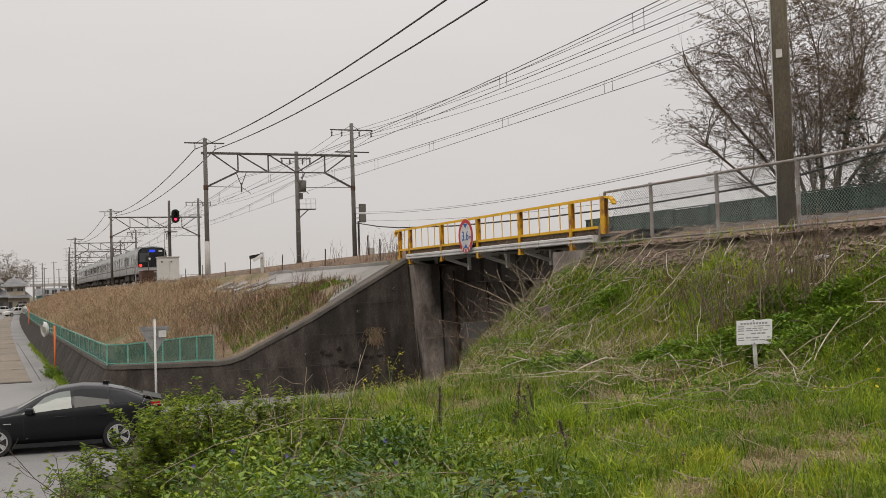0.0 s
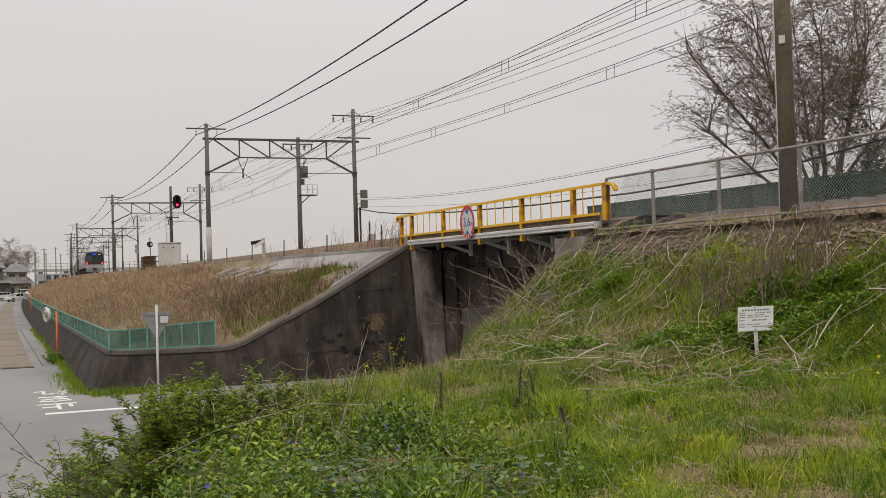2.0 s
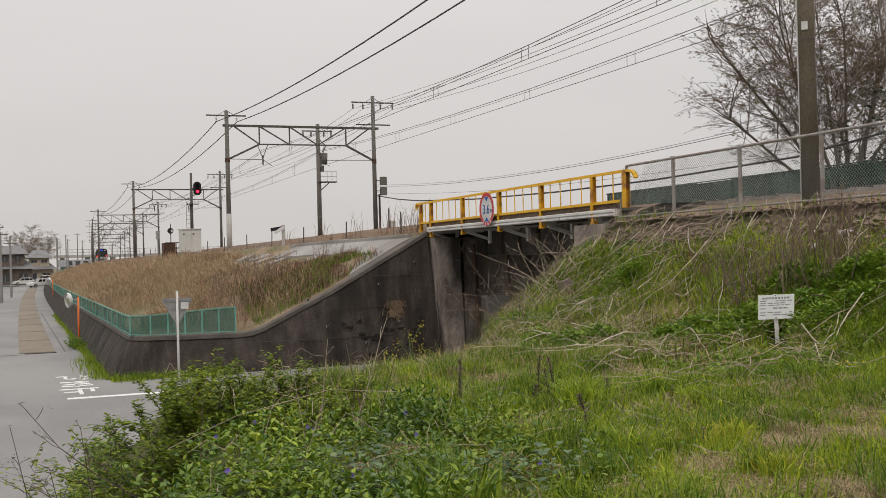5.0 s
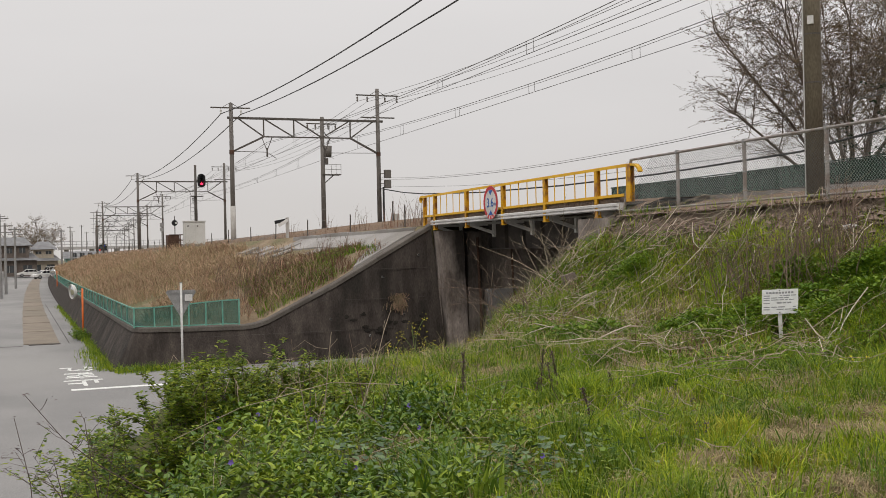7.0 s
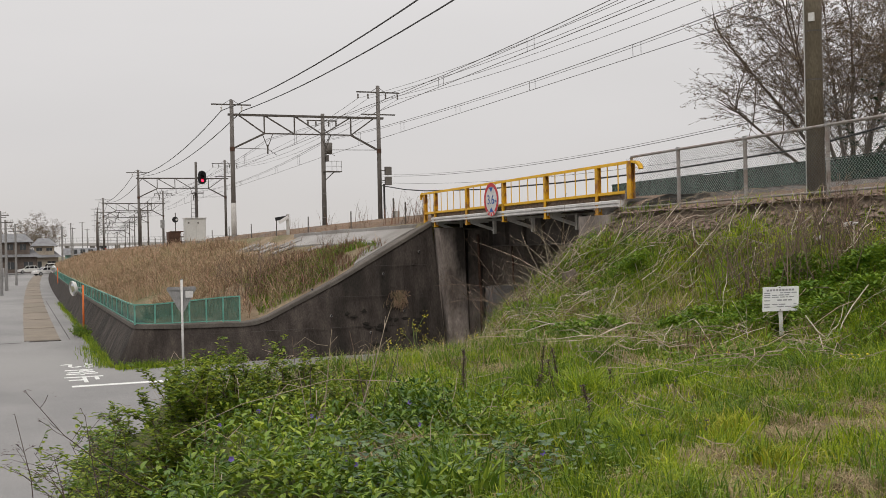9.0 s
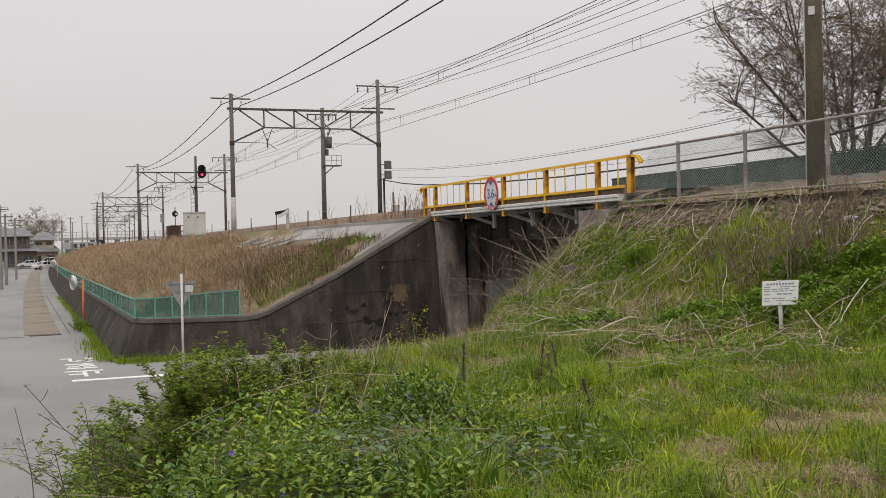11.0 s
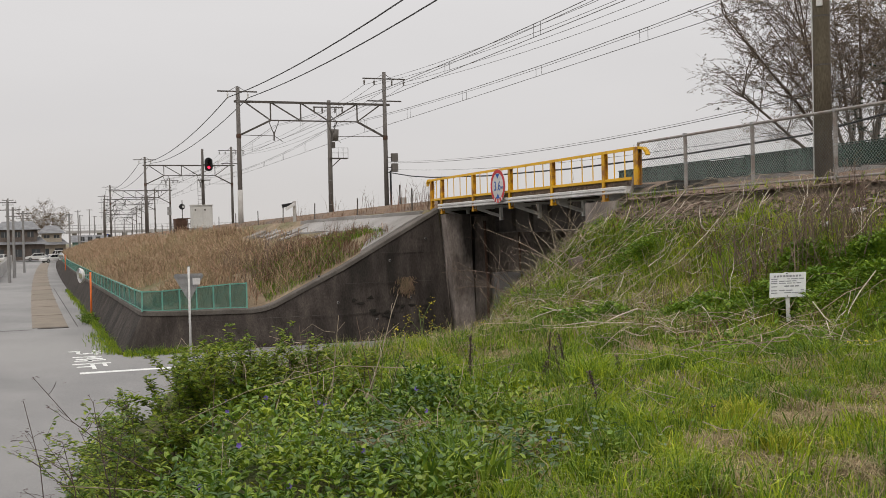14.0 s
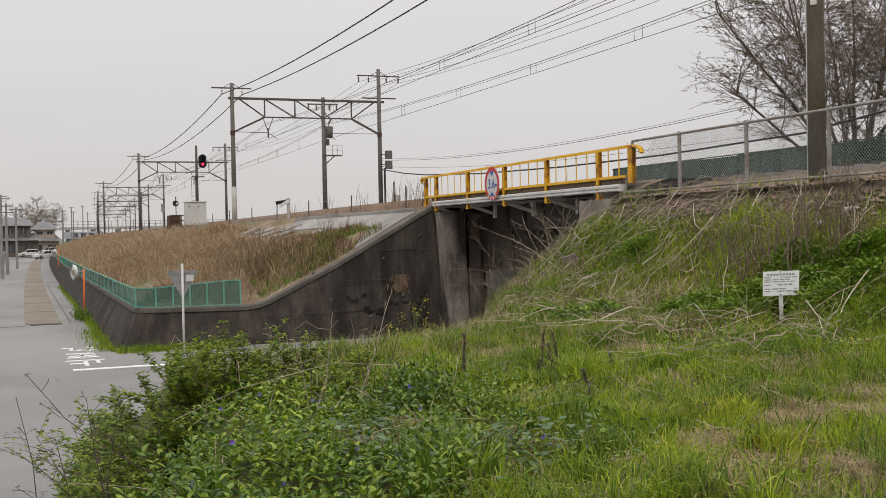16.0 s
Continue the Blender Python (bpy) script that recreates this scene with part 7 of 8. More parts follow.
        tagged(single("fallen_cane", b, V_CANE, "long pale cane fallen across the bushes", "dead cane", at=pts[0], group="dead stalks"))
    # dock spikes
    for i, (x, y, top) in enumerate(((4.72, 9.4, -0.98), (4.86, 9.35, -1.1), (5.0, 9.5, -1.0), (4.1, 9.9, -1.02), (4.4, 7.8, -1.14), (4.62, 9.3, -1.25), (5.3, 9.0, -1.2))):
        z = land(x, y)
        t = thing("dock_plant", (x, y, z), "dark brown dead dock spike", "weed", "dock plants")
        p = limb(r, (x, y, z), (r.gauss(-0.05, 0.18), 0, 1), top - z, 0, 0.03, 6)
        b = B()
        tube(b, p, 0.005, 5, caps=False)
        part("stem", b, V_DARKC, t)
        lv, lf = [], []
        for k in range(260):
            u = r.uniform(0.25, 1)
            j = min(int(u * 6), 5)
            c = p[j].lerp(p[j + 1], u * 6 - j) + Vector((r.gauss(0, 0.012), r.gauss(0, 0.012), 0))
            leaf_cloud(lv, lf, c, rvec(r, 0.6), Vector((0, 0, 1)), 0.018, 0.014)
        raw("seed_head", lv, lf, [V_SPIKE], parent=t)
    # dead umbel weeds beside the road, close to the camera
    for i, pts in enumerate((((0.86, 6.3, -1.46), (0.6, 6.3, -1.3), (0.39, 6.3, -1.15), (0.21, 6.3, -0.99), (0.02, 6.3, -0.74)), ((0.06, 6.6, -1.95), (0.06, 6.6, -1.57), (0.04, 6.6, -1.28), (-0.04, 6.6, -0.9)),
                             ((0.46, 6.6, -1.9), (0.42, 6.6, -1.47), (0.38, 6.6, -1.24), (0.34, 6.6, -0.93)), ((0.5, 6.7, -1.9), (0.45, 6.7, -1.5), (0.52, 6.7, -1.05)), ((0.25, 6.4, -1.95), (0.22, 6.4, -1.4), (0.16, 6.4, -1.12)))):
        p = [Vector(q) for q in pts]
        p[0].z = min(p[0].z, land(p[0].x, p[0].y) + 0.0) if i else p[0].z
        t = thing("dead_weed", tuple(p[0]), "brown dead weed with seed heads beside the road", "weed", "dead weeds")
        b = B()
        tube(b, p, [0.0045 * (1 - 0.6 * k / (len(p) - 1)) for k in range(len(p))], 5, caps=False)
        ends = [p[-1]]
        for k in range(12):
            j = r.randrange(1, len(p) - 1)
            q = p[j].lerp(p[j + 1], r.random())
            p2 = limb(r, q, rvec(r, 0.6), r.uniform(0.06, 0.2), 0.0, 0.1, 3)
            tube(b, p2, 0.0016, 4, caps=False)
            ends.append(p2[-1])
        part("wood", b, V_DARKC, t)
        lv, lf = [], []
        for c in ends:
            for k in range(8 if r.random() < 0.6 else 2):
                leaf_cloud(lv, lf, c + Vector((r.gauss(0, 0.012), r.gauss(0, 0.012), r.gauss(0, 0.008))), rvec(r, 0.2), Vector((0, 0, 1)), 0.022, 0.008)
        raw("seed_heads", lv, lf, [V_SPIKE], kind="stuff", parent=t)
    # dead creeper on the wall
    b = B()
    for k in range(240):
        x = r.gauss(10.75, 0.13)
        z0 = r.uniform(-1.7, -1.25)
        yy = 31.2 - (0.85 - z0) / 4.05 * 0.47 - 0.03
        tube(b, limb(r, (x, yy, z0), (r.gauss(0, 0.35), -0.1, -1), r.uniform(0.08, 0.26), -0.02, 0.25, 3), 0.008, 3, caps=False)
    single("dead_creeper", b, V_LITTER, "clump of dry tan creeper hanging on the wall", "creeper", at=(10.75, 31.0, -1.5))
    # litter on the bank
    for x, y, ln, a in ((11.0, 12.2, 0.24, 0.9), (10.75, 12.45, 0.15, 0.4), (8.2, 13.2, 0.1, 0.2)):
        z = land(x, y)
        b = B()
        c = Vector((x, y, z + 0.12))
        d = Vector((math.cos(-0.7), math.sin(-0.7), a))
        pts = limb(r, c, d, ln, 0, 0.25, 5)
        tube(b, pts, [0.01, 0.035, 0.03, 0.04, 0.025, 0.008], 6)
        single("plastic_litter", b, M_WHITE, "crumpled white plastic scrap on the bank", "litter", at=(x, y, z), group="litter")
    b = B()
    x, y = 9.8, 18.2
    z = land(x, y)
    tube(b, [(x, y, z - 0.1), (x + 0.03, y, z + 0.12), (x - 0.02, y + 0.02, z + 0.3)], [0.2, 0.17, 0.14], 12)
    single("tree_stump", b, V_BARK, "cut dark stump on the bank", "stump", at=(x, y, z))


build_dead_stalks()


# ---------------------------------------------------------------- the train
M_STAIN = mat("brushed_stainless", (0.36, 0.36, 0.365), (0.42, 0.42, 0.42), 0.6, 0.42, metal=0.55, fine=12, grain=0.08, bump=0)
M_ROOF = mat("train_roof", (0.22, 0.22, 0.22), (0.27, 0.27, 0.265), 0.7, 0.7, fine=10, bump=0)
M_UNDER = mat("underframe", (0.05, 0.046, 0.043), (0.08, 0.072, 0.066), 1.2, 0.85, fine=10)
M_STRIPE = mat("brown_stripe", (0.1, 0.06, 0.04), None, 1.0, 0.5, bump=0)


def local_part(name, bm, m, parent, label="", smooth=False):
    me = bpy.data.meshes.new(name)
    bm.to_mesh(me)
    bm.free()
    me.materials.append(m)
    if smooth:
        for p in me.polygons:
            p.use_smooth = True
    ob = new(name, me)
    ob.parent = parent
    return tagged(ob, label)


def train_car(tail, panto):
    c = thing("train_car", (15.2, 150, 1.05), "silver commuter train car with black front and red tail lights" if tail else "silver commuter train car with dark windows", "train car", "commuter train")
    half = ((1.42, 0.95), (1.46, 1.3), (1.465, 2.0), (1.44, 2.9), (1.34, 3.3), (1.05, 3.5), (0.5, 3.61), (0, 3.64))
    out = [(-x, z) for x, z in half] + [(x, z) for x, z in half[::-1][1:]]
    b = B()
    prism(b, out, 1, -9.85, 9.85)
    body = local_part("body", b, M_STAIN, c)
    b = B()
    ro = [(-x, z + 0.012) for x, z in half[4:]] + [(x, z + 0.012) for x, z in half[4:][::-1][1:]]
    prism(b, ro, 1, -9.84, 9.84)
    local_part("roof", b, M_ROOF, c, "dull grey roof")
    for yy in (-4.5, 4.5):
        b = box(B(), -0.85, 0.85, yy - 1.6, yy + 1.6, 3.55, 3.76)
        local_part("air_conditioner", bevel(b, 0.06), M_ROOF, c)
    for sg in (-1, 1):
        x0, x1 = sorted((sg * 1.455, sg * 1.478))
        for yy in (-6.6, 0.0, 6.6):
            d = local_part("door", box(B(), x0, x1, yy - 0.65, yy + 0.65, 1.05, 2.95), M_STAIN, c)
            for dy in (-0.32, 0.32):
                x2, x3 = sorted((sg * 1.478, sg * 1.486))
                local_part("pane", box(B(), x2, x3, yy + dy - 0.24, yy + dy + 0.24, 1.85, 2.8), M_DGLASS, d)
            for dy in (-0.66, 0.66):
                x2, x3 = sorted((sg * 1.46, sg * 1.48))
                local_part("gap", box(B(), x2, x3, yy + dy - 0.02, yy + dy + 0.02, 1.05, 2.95), M_UNDER, d)
        for yy in (-8.6, -4.6, -3.3, -2.0, 2.0, 3.3, 4.6, 8.6):
            local_part("window", box(B(), x0, x1 - 0.004 if sg > 0 else x1, yy - 0.52, yy + 0.52, 1.9, 2.72), M_DGLASS, c)
        x2, x3 = sorted((sg * 1.462, sg * 1.4835))
        local_part("stripe", box(B(), x2, x3, -9.8, 9.8, 1.6, 1.7), M_STRIPE, c, "thin brown stripe")
    for yy in (-6.9, 6.9):
        bo = local_part("bogie", box(B(), -1.1, 1.1, yy - 1.6, yy + 1.6, 0.32, 0.62), M_UNDER, c, "dark bogie")
        for dy in (-1.05, 1.05):
            for sx in (-0.53, 0.53):
                b = B()
                disc(b, (sx, yy + dy, 0.43), (1, 0, 0), 0.43, 0.13, 20)
                local_part("wheel", b, M_UNDER, bo)
    for yy, l, w in ((-3.0, 2.0, 1.15), (0.2, 1.6, 1.25), (2.9, 2.2, 1.15)):
        local_part("equipment_box", bevel(box(B(), -w, w, yy - l / 2, yy + l / 2, 0.3, 0.93), 0.03), M_UNDER, c)
    if panto:
        p = local_part("pantograph", beam(B(), (-0.6, 0, 3.75), (0.6, 0, 3.75), 0.9, 0.1), M_UNDER, c)
        b = B()
        for sx in (-0.35, 0.35):
            beam(b, (sx, -0.4, 3.8), (sx * 0.9, 0.6, 4.5), 0.05, 0.05)
            beam(b, (sx * 0.9, 0.6, 4.5), (sx * 0.8, -0.1, 5.02), 0.04, 0.04)
        local_part("arm", b, M_UNDER, p)
        b = B()
        beam(b, (-0.8, -0.1, 5.05), (0.8, -0.1, 5.05), 0.25, 0.04)
        local_part("collector", b, M_UNDER, p)
    if tail:
        y = -9.85
        prof = [(-1.4, 1.75), (-1.43, 2.3), (-1.4, 2.95), (-1.28, 3.3), (-0.95, 3.48), (0, 3.56), (0.95, 3.48), (1.28, 3.3), (1.4, 2.95), (1.43, 2.3), (1.4, 1.75), (0.8, 1.55), (-0.8, 1.55)]
        b = B()
        prism(b, prof, 1, y - 0.16, y + 0.02)
        m = local_part("front_mask", b, M_DGLASS, c, "glossy black front mask")
        # left pane takes the lighter house glass to imitate reflected grey sky
        for x0, x1 in ((-1.25, -0.38), (-0.33, 0.33), (0.38, 1.25)):
            local_part("windscreen", box(B(), x0, x1, y - 0.18, y - 0.155, 2.05, 2.95), M_HGLASS if x0 < -1 else M_DGLASS, m)
        local_part("destination_display", box(B(), -0.3, 0.3, y - 0.2, y - 0.155, 3.05, 3.3), M_BLUELIT, m, "blue lit destination display")
        local_part("train_number", box(B(), 0.62, 0.98, y - 0.2, y - 0.155, 3.08, 3.24), M_GREY, m, "pale number plate")
        for sg in (-1, 1):
            b = B()
            vs = [(sg * 1.38, 1.95), (sg * 0.85, 1.68), (sg * 0.88, 1.5), (sg * 1.38, 1.58)]
            prism(b, vs if sg > 0 else vs[::-1], 1, y - 0.19, y - 0.1)
            local_part("light_housing", b, M_DGLASS, c, "dark light housing")
            b = B()
            disc(b, (sg * 1.15, y - 0.2, 1.72), (0, 1, 0), 0.14, 0.06, 16)
            local_part("tail_light", b, M_TAIL, c, "lit red tail light")
        b = B()
        beam(b, (-1.35, y - 0.2, 1.5), (1.35, y - 0.2, 1.5), 0.03, 0.05)
        local_part("trim_strip", b, M_ROOF, c, "pale trim strip")
        b = B()
        prism(b, ((-1.42, 0.95), (-1.42, 1.5), (1.42, 1.5), (1.42, 0.95)), 1, y - 0.14, y + 0.02)
        local_part("lower_front", b, M_STAIN, c)
        b = B()
        prism(b, ((-1.38, 0.95), (1.38, 0.95), (1.2, 0.3), (-1.2, 0.3)), 1, y - 0.1, y + 0.1)
        local_part("skirt", b, M_ROOF, c, "grey skirt")
        local_part("coupler", box(B(), -0.3, 0.3, y - 0.5, y, 0.6, 1.0), M_UNDER, c, "dark coupler")
    return c


TRAIN = [train_car(i == 0, i in (1, 4, 6)) for i in range(8)]

# ---------------------------------------------------------------- the black car
M_CARB = bpy.data.materials.new("black_car_paint")
M_CARB.use_nodes = True
_p = M_CARB.node_tree.nodes["Principled BSDF"]
_p.inputs["Base Color"].default_value = (0.006, 0.006, 0.008, 1)
_p.inputs["Roughness"].default_value = 0.28
_p.inputs["Specular IOR Level"].default_value = 0.22
_p.inputs["Coat Weight"].default_value = 0.15
_p.inputs["Coat Roughness"].default_value = 0.05
M_CARG = glass("tinted_car_glass", (0.008, 0.009, 0.01), 0.04)
M_CARG.node_tree.nodes["Principled BSDF"].inputs["Specular IOR Level"].default_value = 0.3
# pale base colour stands in for the bright reflection on the front side window
M_CARC = glass("car_glass_painted_reflection", (0.16, 0.18, 0.165), 0.06)
M_TYRE = mat("tyre_rubber", (0.018, 0.018, 0.018), (0.03, 0.03, 0.03), 3, 0.85, fine=30)
M_ALLOY = mat("alloy", (0.5, 0.5, 0.5), (0.58, 0.58, 0.58), 3, 0.35, metal=0.7, bump=0)
M_REDLENS = mat("dark_red_lens", (0.35, 0.012, 0.015), None, 1, 0.2, bump=0)

CX = (-2.25, -2.1, -1.9, -1.5, -1.0, -0.5, 0.0, 0.4, 0.85, 1.2, 1.7, 2.05, 2.2)
ZT = (0.98, 1.06, 1.14, 1.31, 1.43, 1.47, 1.42, 1.27, 1.02, 0.93, 0.8, 0.66, 0.5)
ZB = (0.95, 1.02, 1.03, 1.02, 0.98, 0.95, 0.92, 0.9, 0.88, 0.84, 0.74, 0.62, 0.48)
WB = (0.7, 0.76, 0.8, 0.83, 0.85, 0.86, 0.86, 0.86, 0.85, 0.84, 0.8, 0.72, 0.55)
WT = (0.62, 0.6, 0.58, 0.55, 0.55, 0.56, 0.58, 0.62, 0.72, 0.74, 0.72, 0.66, 0.5)
ZL = (0.36, 0.28, 0.22, 0.2, 0.2, 0.2, 0.2, 0.2, 0.2, 0.2, 0.2, 0.22, 0.3)
WL = (0.66, 0.74, 0.8, 0.84, 0.84, 0.84, 0.84, 0.84, 0.84, 0.84, 0.8, 0.72, 0.5)


def car_section(x):
    zt, zb, wb, wt, zl, wl = (float(np.interp(x, CX, v)) for v in (ZT, ZB, WB, WT, ZL, WL))
    return ((wl, zl), (wl + 0.035, 0.5 * (zl + zb) - 0.02), (wb + 0.01, zb - 0.06), (wb, zb), ((wb + wt) / 2 + 0.03, (zb + zt) / 2), (wt, zt - 0.035), (wt * 0.6, zt - 0.006), (0, zt))


def car_side(x, v):
    s = car_section(x)
    a, b, c = s[3], s[4], s[5]
    p, q, t = (a, b, v * 2) if v < 0.5 else (b, c, v * 2 - 1)
    return p[0] + (q[0] - p[0]) * t, p[1] + (q[1] - p[1]) * t


def build_black_car():
    c = thing("black_car", (0, 0, 0), "black hatchback saloon with alloy wheels driving on the road", "car")
    xs = sorted({*CX, *np.arange(-2.2, 2.2, 0.12).round(3)})
    b = B()
    rings = []
    for x in xs:
        s = car_section(float(x))
        ring = [b.verts.new((x, y, z)) for y, z in s] + [b.verts.new((x, -y, z)) for y, z in s[::-1][1:]]
        rings.append(ring)
    for p, q in zip(rings, rings[1:]):
        for i in range(len(p)):
            b.faces.new((p[i], p[(i + 1) % len(p)], q[(i + 1) % len(p)], q[i]))
    b.faces.new(rings[0])
    b.faces.new(rings[-1][::-1])
    bmesh.ops.recalc_face_normals(b, faces=b.faces)
    body = local_part("body", b, M_CARB, c, "glossy black bodywork", smooth=True)
    for sg in (1, -1):
        # only the near front pane carries the painted reflection
        for lo0, lo1, hi0, hi1, m in ((0.78, -0.3, 0.28, -0.26, M_CARC if sg > 0 else M_CARG), (-0.36, -1.12, -0.33, -1.05, M_CARG), (-1.18, -1.72, -1.11, -1.42, M_CARG)):
            b = B()
            n, k = 6, 5
            grid = []
            for j in range(k):
                v = 0.08 + 0.8 * j / (k - 1)
                row = []
                for i in range(n):
                    t = i / (n - 1)
                    x = (lo0 + (lo1 - lo0) * t) * (1 - j / (k - 1)) + (hi0 + (hi1 - hi0) * t) * j / (k - 1)
                    y, z = car_side(x, v)
                    row.append(b.verts.new((x, sg * (y + 0.012), z + 0.003)))
                grid.append(row)
            for j in range(k - 1):
                for i in range(n - 1):
                    b.faces.new((grid[j][i], grid[j][i + 1], grid[j + 1][i + 1], grid[j + 1][i]))
            local_part("side_window", b, m, c, "tinted window", smooth=True)
    for x0, x1, nm in ((0.88, 0.1, "windscreen"), (-1.1, -1.95, "rear_window")):
        b = B()
        grid = []
        for i in range(8):
            x = x0 + (x1 - x0) * i / 7
            wt, zt = float(np.interp(x, CX, WT)), float(np.interp(x, CX, ZT))
            grid.append([b.verts.new((x, wt * u, zt - 0.035 * abs(u) ** 2 + 0.012)) for u in (-0.9, -0.6, -0.3, 0, 0.3, 0.6, 0.9)])
        for p, q in zip(grid, grid[1:]):
            for i in range(6):
                b.faces.new((p[i], p[i + 1], q[i + 1], q[i]))
        local_part(nm, b, M_CARG, c, smooth=True)
    b = B()
    beam(b, (-1.86, 0, 1.155), (-2.27, 0, 1.045), 1.24, 0.03)
    local_part("spoiler", b, M_CARB, c, "black tail spoiler")
    for sg in (1, -1):
        b = B()
        box(b, -2.24, -1.86, sg * 0.72 - 0.06, sg * 0.72 + 0.06, 0.92, 1.03)
        local_part("tail_light", bevel(b, 0.02), M_REDLENS, c, "dark red tail light")
        b = B()
        box(b, 1.75, 2.08, sg * 0.66 - 0.1, sg * 0.66 + 0.1, 0.58, 0.72)
        local_part("headlight", bevel(b, 0.03), M_GREY, c)
        mi = local_part("mirror", bevel(box(B(), 0.5, 0.68, sg * 0.97 - 0.11, sg * 0.97 + 0.11, 0.9, 1.04), 0.03), M_CARB, c)
        for x in (-0.05, -0.98):
            local_part("door_handle", bevel(box(B(), x - 0.1, x + 0.1, sg * 0.868 - 0.02, sg * 0.868 + 0.02, 0.78, 0.815), 0.006), M_CARB, c)
        for x in (0.72, -0.34, -1.16):
            ww = float(np.interp(x, CX, WB)) + 0.02
            b = B()
            tube(b, [(x, sg * (ww + 0.004), 0.3), (x, sg * (ww + 0.003), 0.6), (x, sg * (ww - 0.005), 0.86)], 0.005, 4)
            local_part("door_gap", b, M_BLACK, c)
        local_part("badge", box(B(), 0.98, 1.15, sg * 0.864 - 0.012, sg * 0.864 + 0.012, 0.7, 0.715), M_ALLOY, c)
        local_part("sill", box(B(), -0.95, 0.95, sg * 0.865 - 0.03, sg * 0.865 + 0.03, 0.16, 0.25), M_BLACK, c)
    local_part("fin", bevel(box(B(), -1.1, -0.95, -0.02, 0.02, 1.42, 1.5), 0.01), M_CARB, c)
    local_part("bumper", bevel(box(B(), -2.3, -2.1, -0.62, 0.62, 0.3, 0.55), 0.03), M_BLACK, c)
    local_part("number_plate", box(B(), -2.31, -2.29, -0.17, 0.17, 0.7, 0.86), M_WHITE, c, "white plate")
    wheels = []
    for x in (1.3, -1.3):
        for sg in (1, -1):
            # uncut body: a black disc stands in for the shaded gap round the tyre
            b = B()
            disc(b, (x, sg * 0.80, 0.325), (0, 1, 0), 0.335, 0.175, 26)
            local_part("wheel_arch_shade", b, M_BLACK, c)
            w = local_part("wheel", disc(B(), (0, 0, 0), (0, 1, 0), 0.315, 0.2, 28), M_TYRE, c, "tyre and alloy wheel")
            w.location = (x, sg * 0.8, 0.315)
            b = B()
            tube(b, [(0, sg * 0.09, 0), (0, sg * 0.112, 0)], 0.235, 28)
            local_part("hub_plate", b, M_BLACK, w)
            b = B()
            for k in range(5):
                a = 2 * math.pi * k / 5
                for da in (-0.14, 0.14):
                    beam(b, (0.05 * math.cos(a), sg * 0.116, 0.05 * math.sin(a)), (0.235 * math.cos(a + da), sg * 0.116, 0.235 * math.sin(a + da)), 0.045, 0.02, up=(0, 1, 0))
            for k in range(28):
                a0, a1 = 2 * math.pi * k / 28, 2 * math.pi * (k + 1) / 28
                beam(b, (0.235 * math.cos(a0), sg * 0.114, 0.235 * math.sin(a0)), (0.235 * math.cos(a1), sg * 0.114, 0.235 * math.sin(a1)), 0.025, 0.02, up=(0, 1, 0))
            local_part("rim", b, M_ALLOY, w, "silver spokes")
            wheels.append((w, x, sg))
    return c, wheels


CAR, WHEELS = build_black_car()
CAR.scale = (0.89, 0.89, 0.89)


# ---------------------------------------------------------------- the bird
def build_bird():
    m = mat("bird_plumage", (0.045, 0.04, 0.038), (0.08, 0.07, 0.065), 20, 0.9, fine=60)
    c = thing("bird", (13.2, 21, 1.1), "small dark brown bird in flight", "bird")
    b = B()
    tube(b, [(-0.12, 0, 0), (-0.07, 0, 0.0), (0, 0, -0.005), (0.06, 0, 0.01), (0.1, 0, 0.025), (0.125, 0, 0.025), (0.15, 0, 0.018)], [0.004, 0.022, 0.038, 0.034, 0.025, 0.014, 0.002], 8)
    local_part("body", b, m, c, smooth=True)
    local_part("tail", beam(B(), (-0.1, 0, 0), (-0.19, 0, 0.0), 0.05, 0.006), m, c)
    ws = []
    for sg in (1, -1):
        b = B()
        vs = [(0.045, 0.0), (0.04, 0.07), (0.01, 0.14), (-0.03, 0.13), (-0.045, 0.06), (-0.04, 0.0)]
        pts = [(x, sg * y) for x, y in vs]
        prism(b, pts if sg > 0 else pts[::-1], 2, -0.003, 0.003)
        w = local_part("wing", b, m, c)
        w.location = (0, sg * 0.025, 0.015)
        ws.append((w, sg))
    return c, ws


BIRD, WINGS = build_bird()


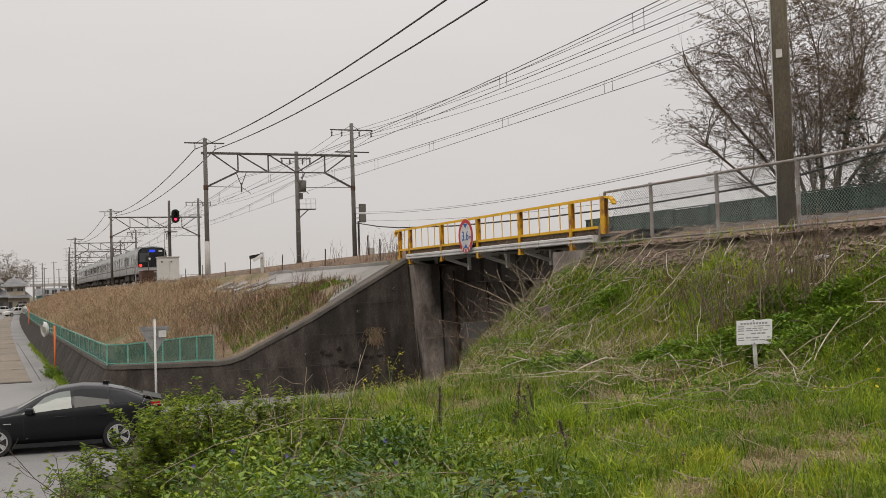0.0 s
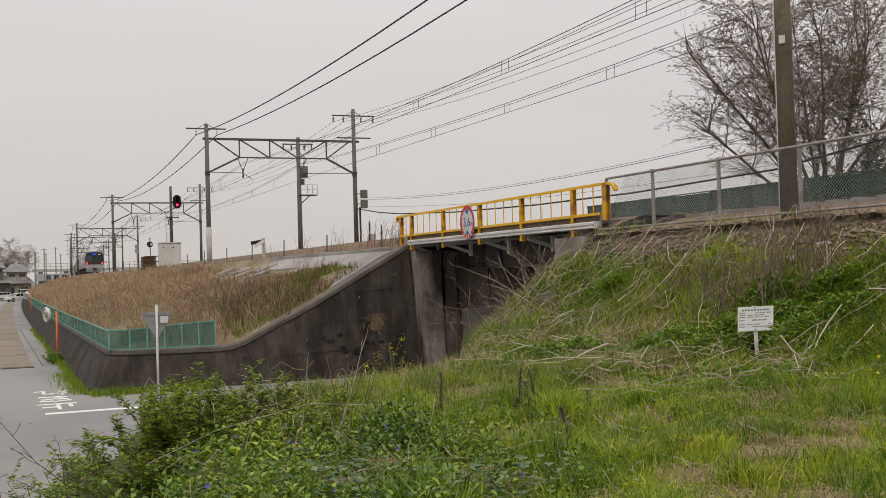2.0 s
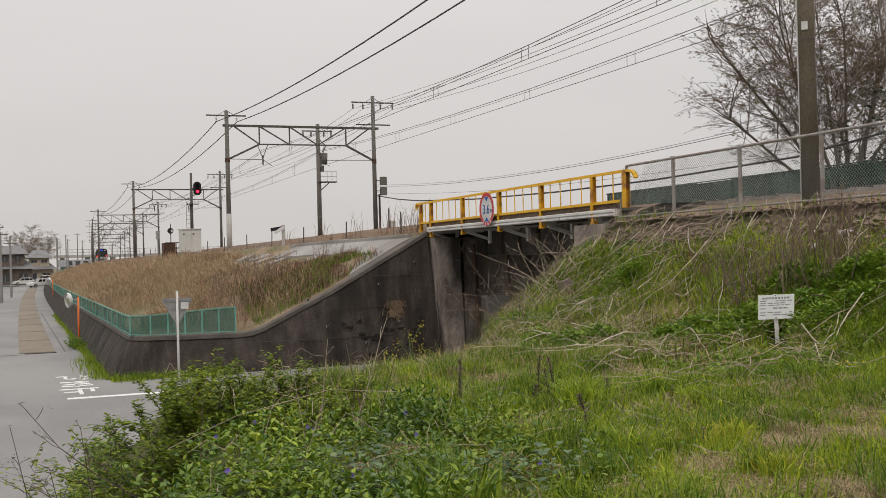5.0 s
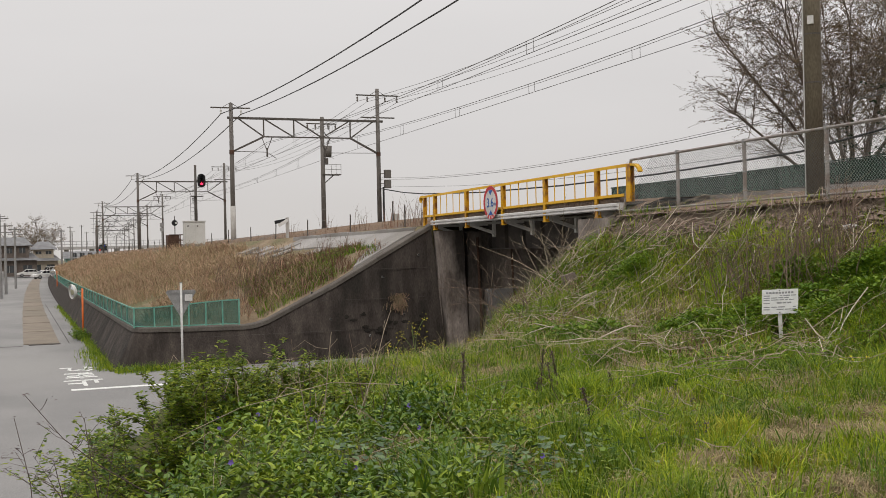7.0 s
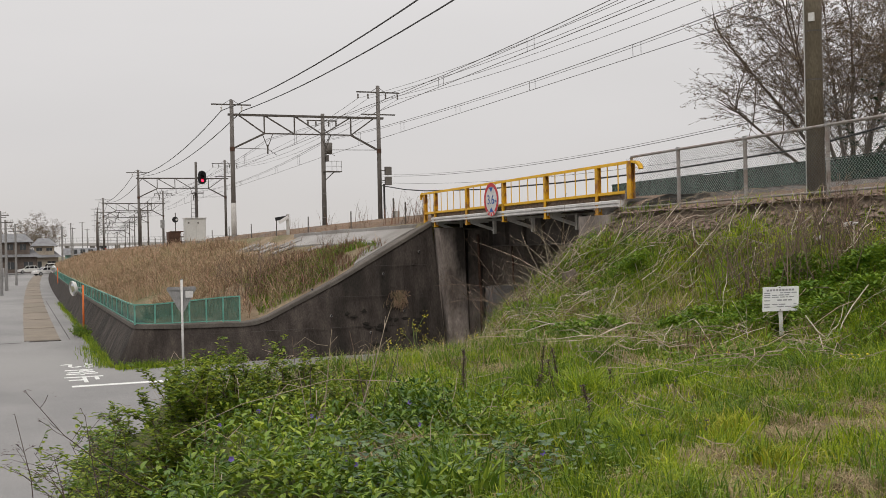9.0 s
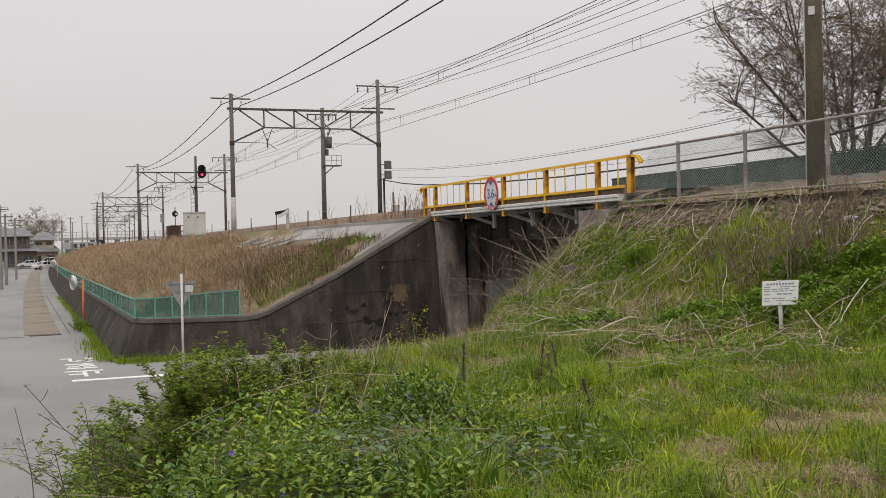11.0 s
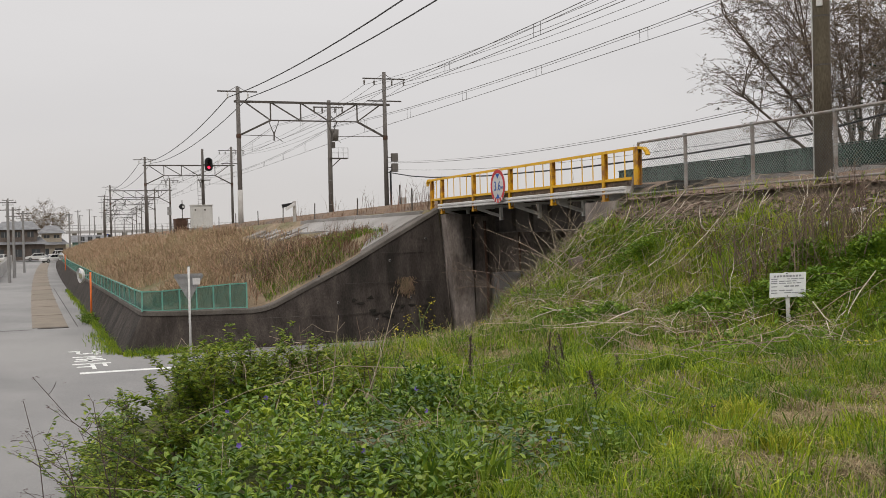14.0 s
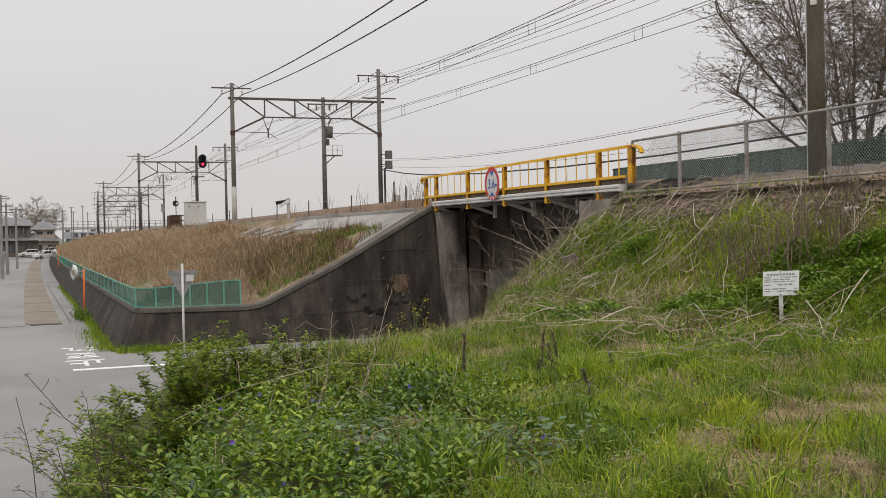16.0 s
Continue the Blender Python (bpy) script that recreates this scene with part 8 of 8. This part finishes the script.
# ---------------------------------------------------------------- what moves
def motions():
    # train: 36 m/s away along the far curve
    for i, c in enumerate(TRAIN):
        rows = []
        for k in range(33):
            t = k * 0.5
            y = 110.9 + 36.0 * t + 10.0 + 20.2 * i
            slope = (bend(y + 7) - bend(y - 7)) / 14
            mid = (bend(y + 7) + bend(y - 7)) / 2
            rows.append((t, pose(15.2 + mid, y, rail(y), 0, 0, -math.degrees(math.atan(slope)))))
        walk(c, rows)

    # car: 7 m/s out of the junction, then it slows down on the side road
    def gone(t):
        if t < 0.6:
            return 7.2 * t
        s = min(t, 3.0) - 0.6
        return 4.32 + 7.2 * s - 7.2 * s * s / 4.8
    a = radians(173)
    times = [round(0.05 * k, 2) for k in range(61)] + [16.0]
    walk(CAR, [(t, pose(1.32 + math.cos(a) * gone(t), 23.67 + math.sin(a) * gone(t), ROAD + 0.06, 0, 0, 173)) for t in times])
    for w, x, sg in WHEELS:
        walk(w, [(t, pose(x, sg * 0.8, 0.315, 0, math.degrees(gone(t) / 0.28), 0)) for t in times])

    # bird: hidden on the ballast, up past the railing and into the tree
    walk(BIRD, [(0, pose(13.3, 21.4, 1.06, 0, 0, 20)), (11.3, pose(13.3, 21.4, 1.06, 0, 0, 20)), (11.45, pose(12.7, 20.4, 1.5, 0, -30, 60)),
                (11.6, pose(11.89, 19.14, 1.80, 0, -20, 60)),
                (11.8, pose(12.20, 19.40, 1.94, 0, -20, 60)),
                (12.0, pose(13.16, 20.55, 2.16, 0, -20, 60)),
                (12.2, pose(14.32, 22.16, 2.48, 0, -20, 60)),
                (12.5, pose(16.44, 24.92, 2.93, 0, -20, 60)),
                (12.8, pose(18.84, 28.09, 3.45, 0, -20, 60)),
                (13.0, pose(20.37, 30.06, 3.70, 0, -20, 60)),
                (13.3, pose(22.59, 32.76, 4.07, 0, -20, 60)),
                (13.6, pose(24.49, 35.08, 4.34, 0, -20, 60)),
                (15.0, pose(25.3, 33.1, 4.85, 0, -8, 40)), (15.4, pose(25.4, 33.1, 4.85, 0, 0, 40)), (16.0, pose(25.4, 33.1, 4.85, 0, 0, 40))])
    flap = [(0, 70), (11.3, 70)] + [(round(11.4 + 0.1 * k, 2), 32 if k % 2 else -28) for k in range(36)] + [(15.4, 40), (16.0, 40)]
    for w, sg in WINGS:
        walk(w, [(t, pose(0, sg * 0.025, 0.015, sg * ang, 0, 0)) for t, ang in flap])


motions()
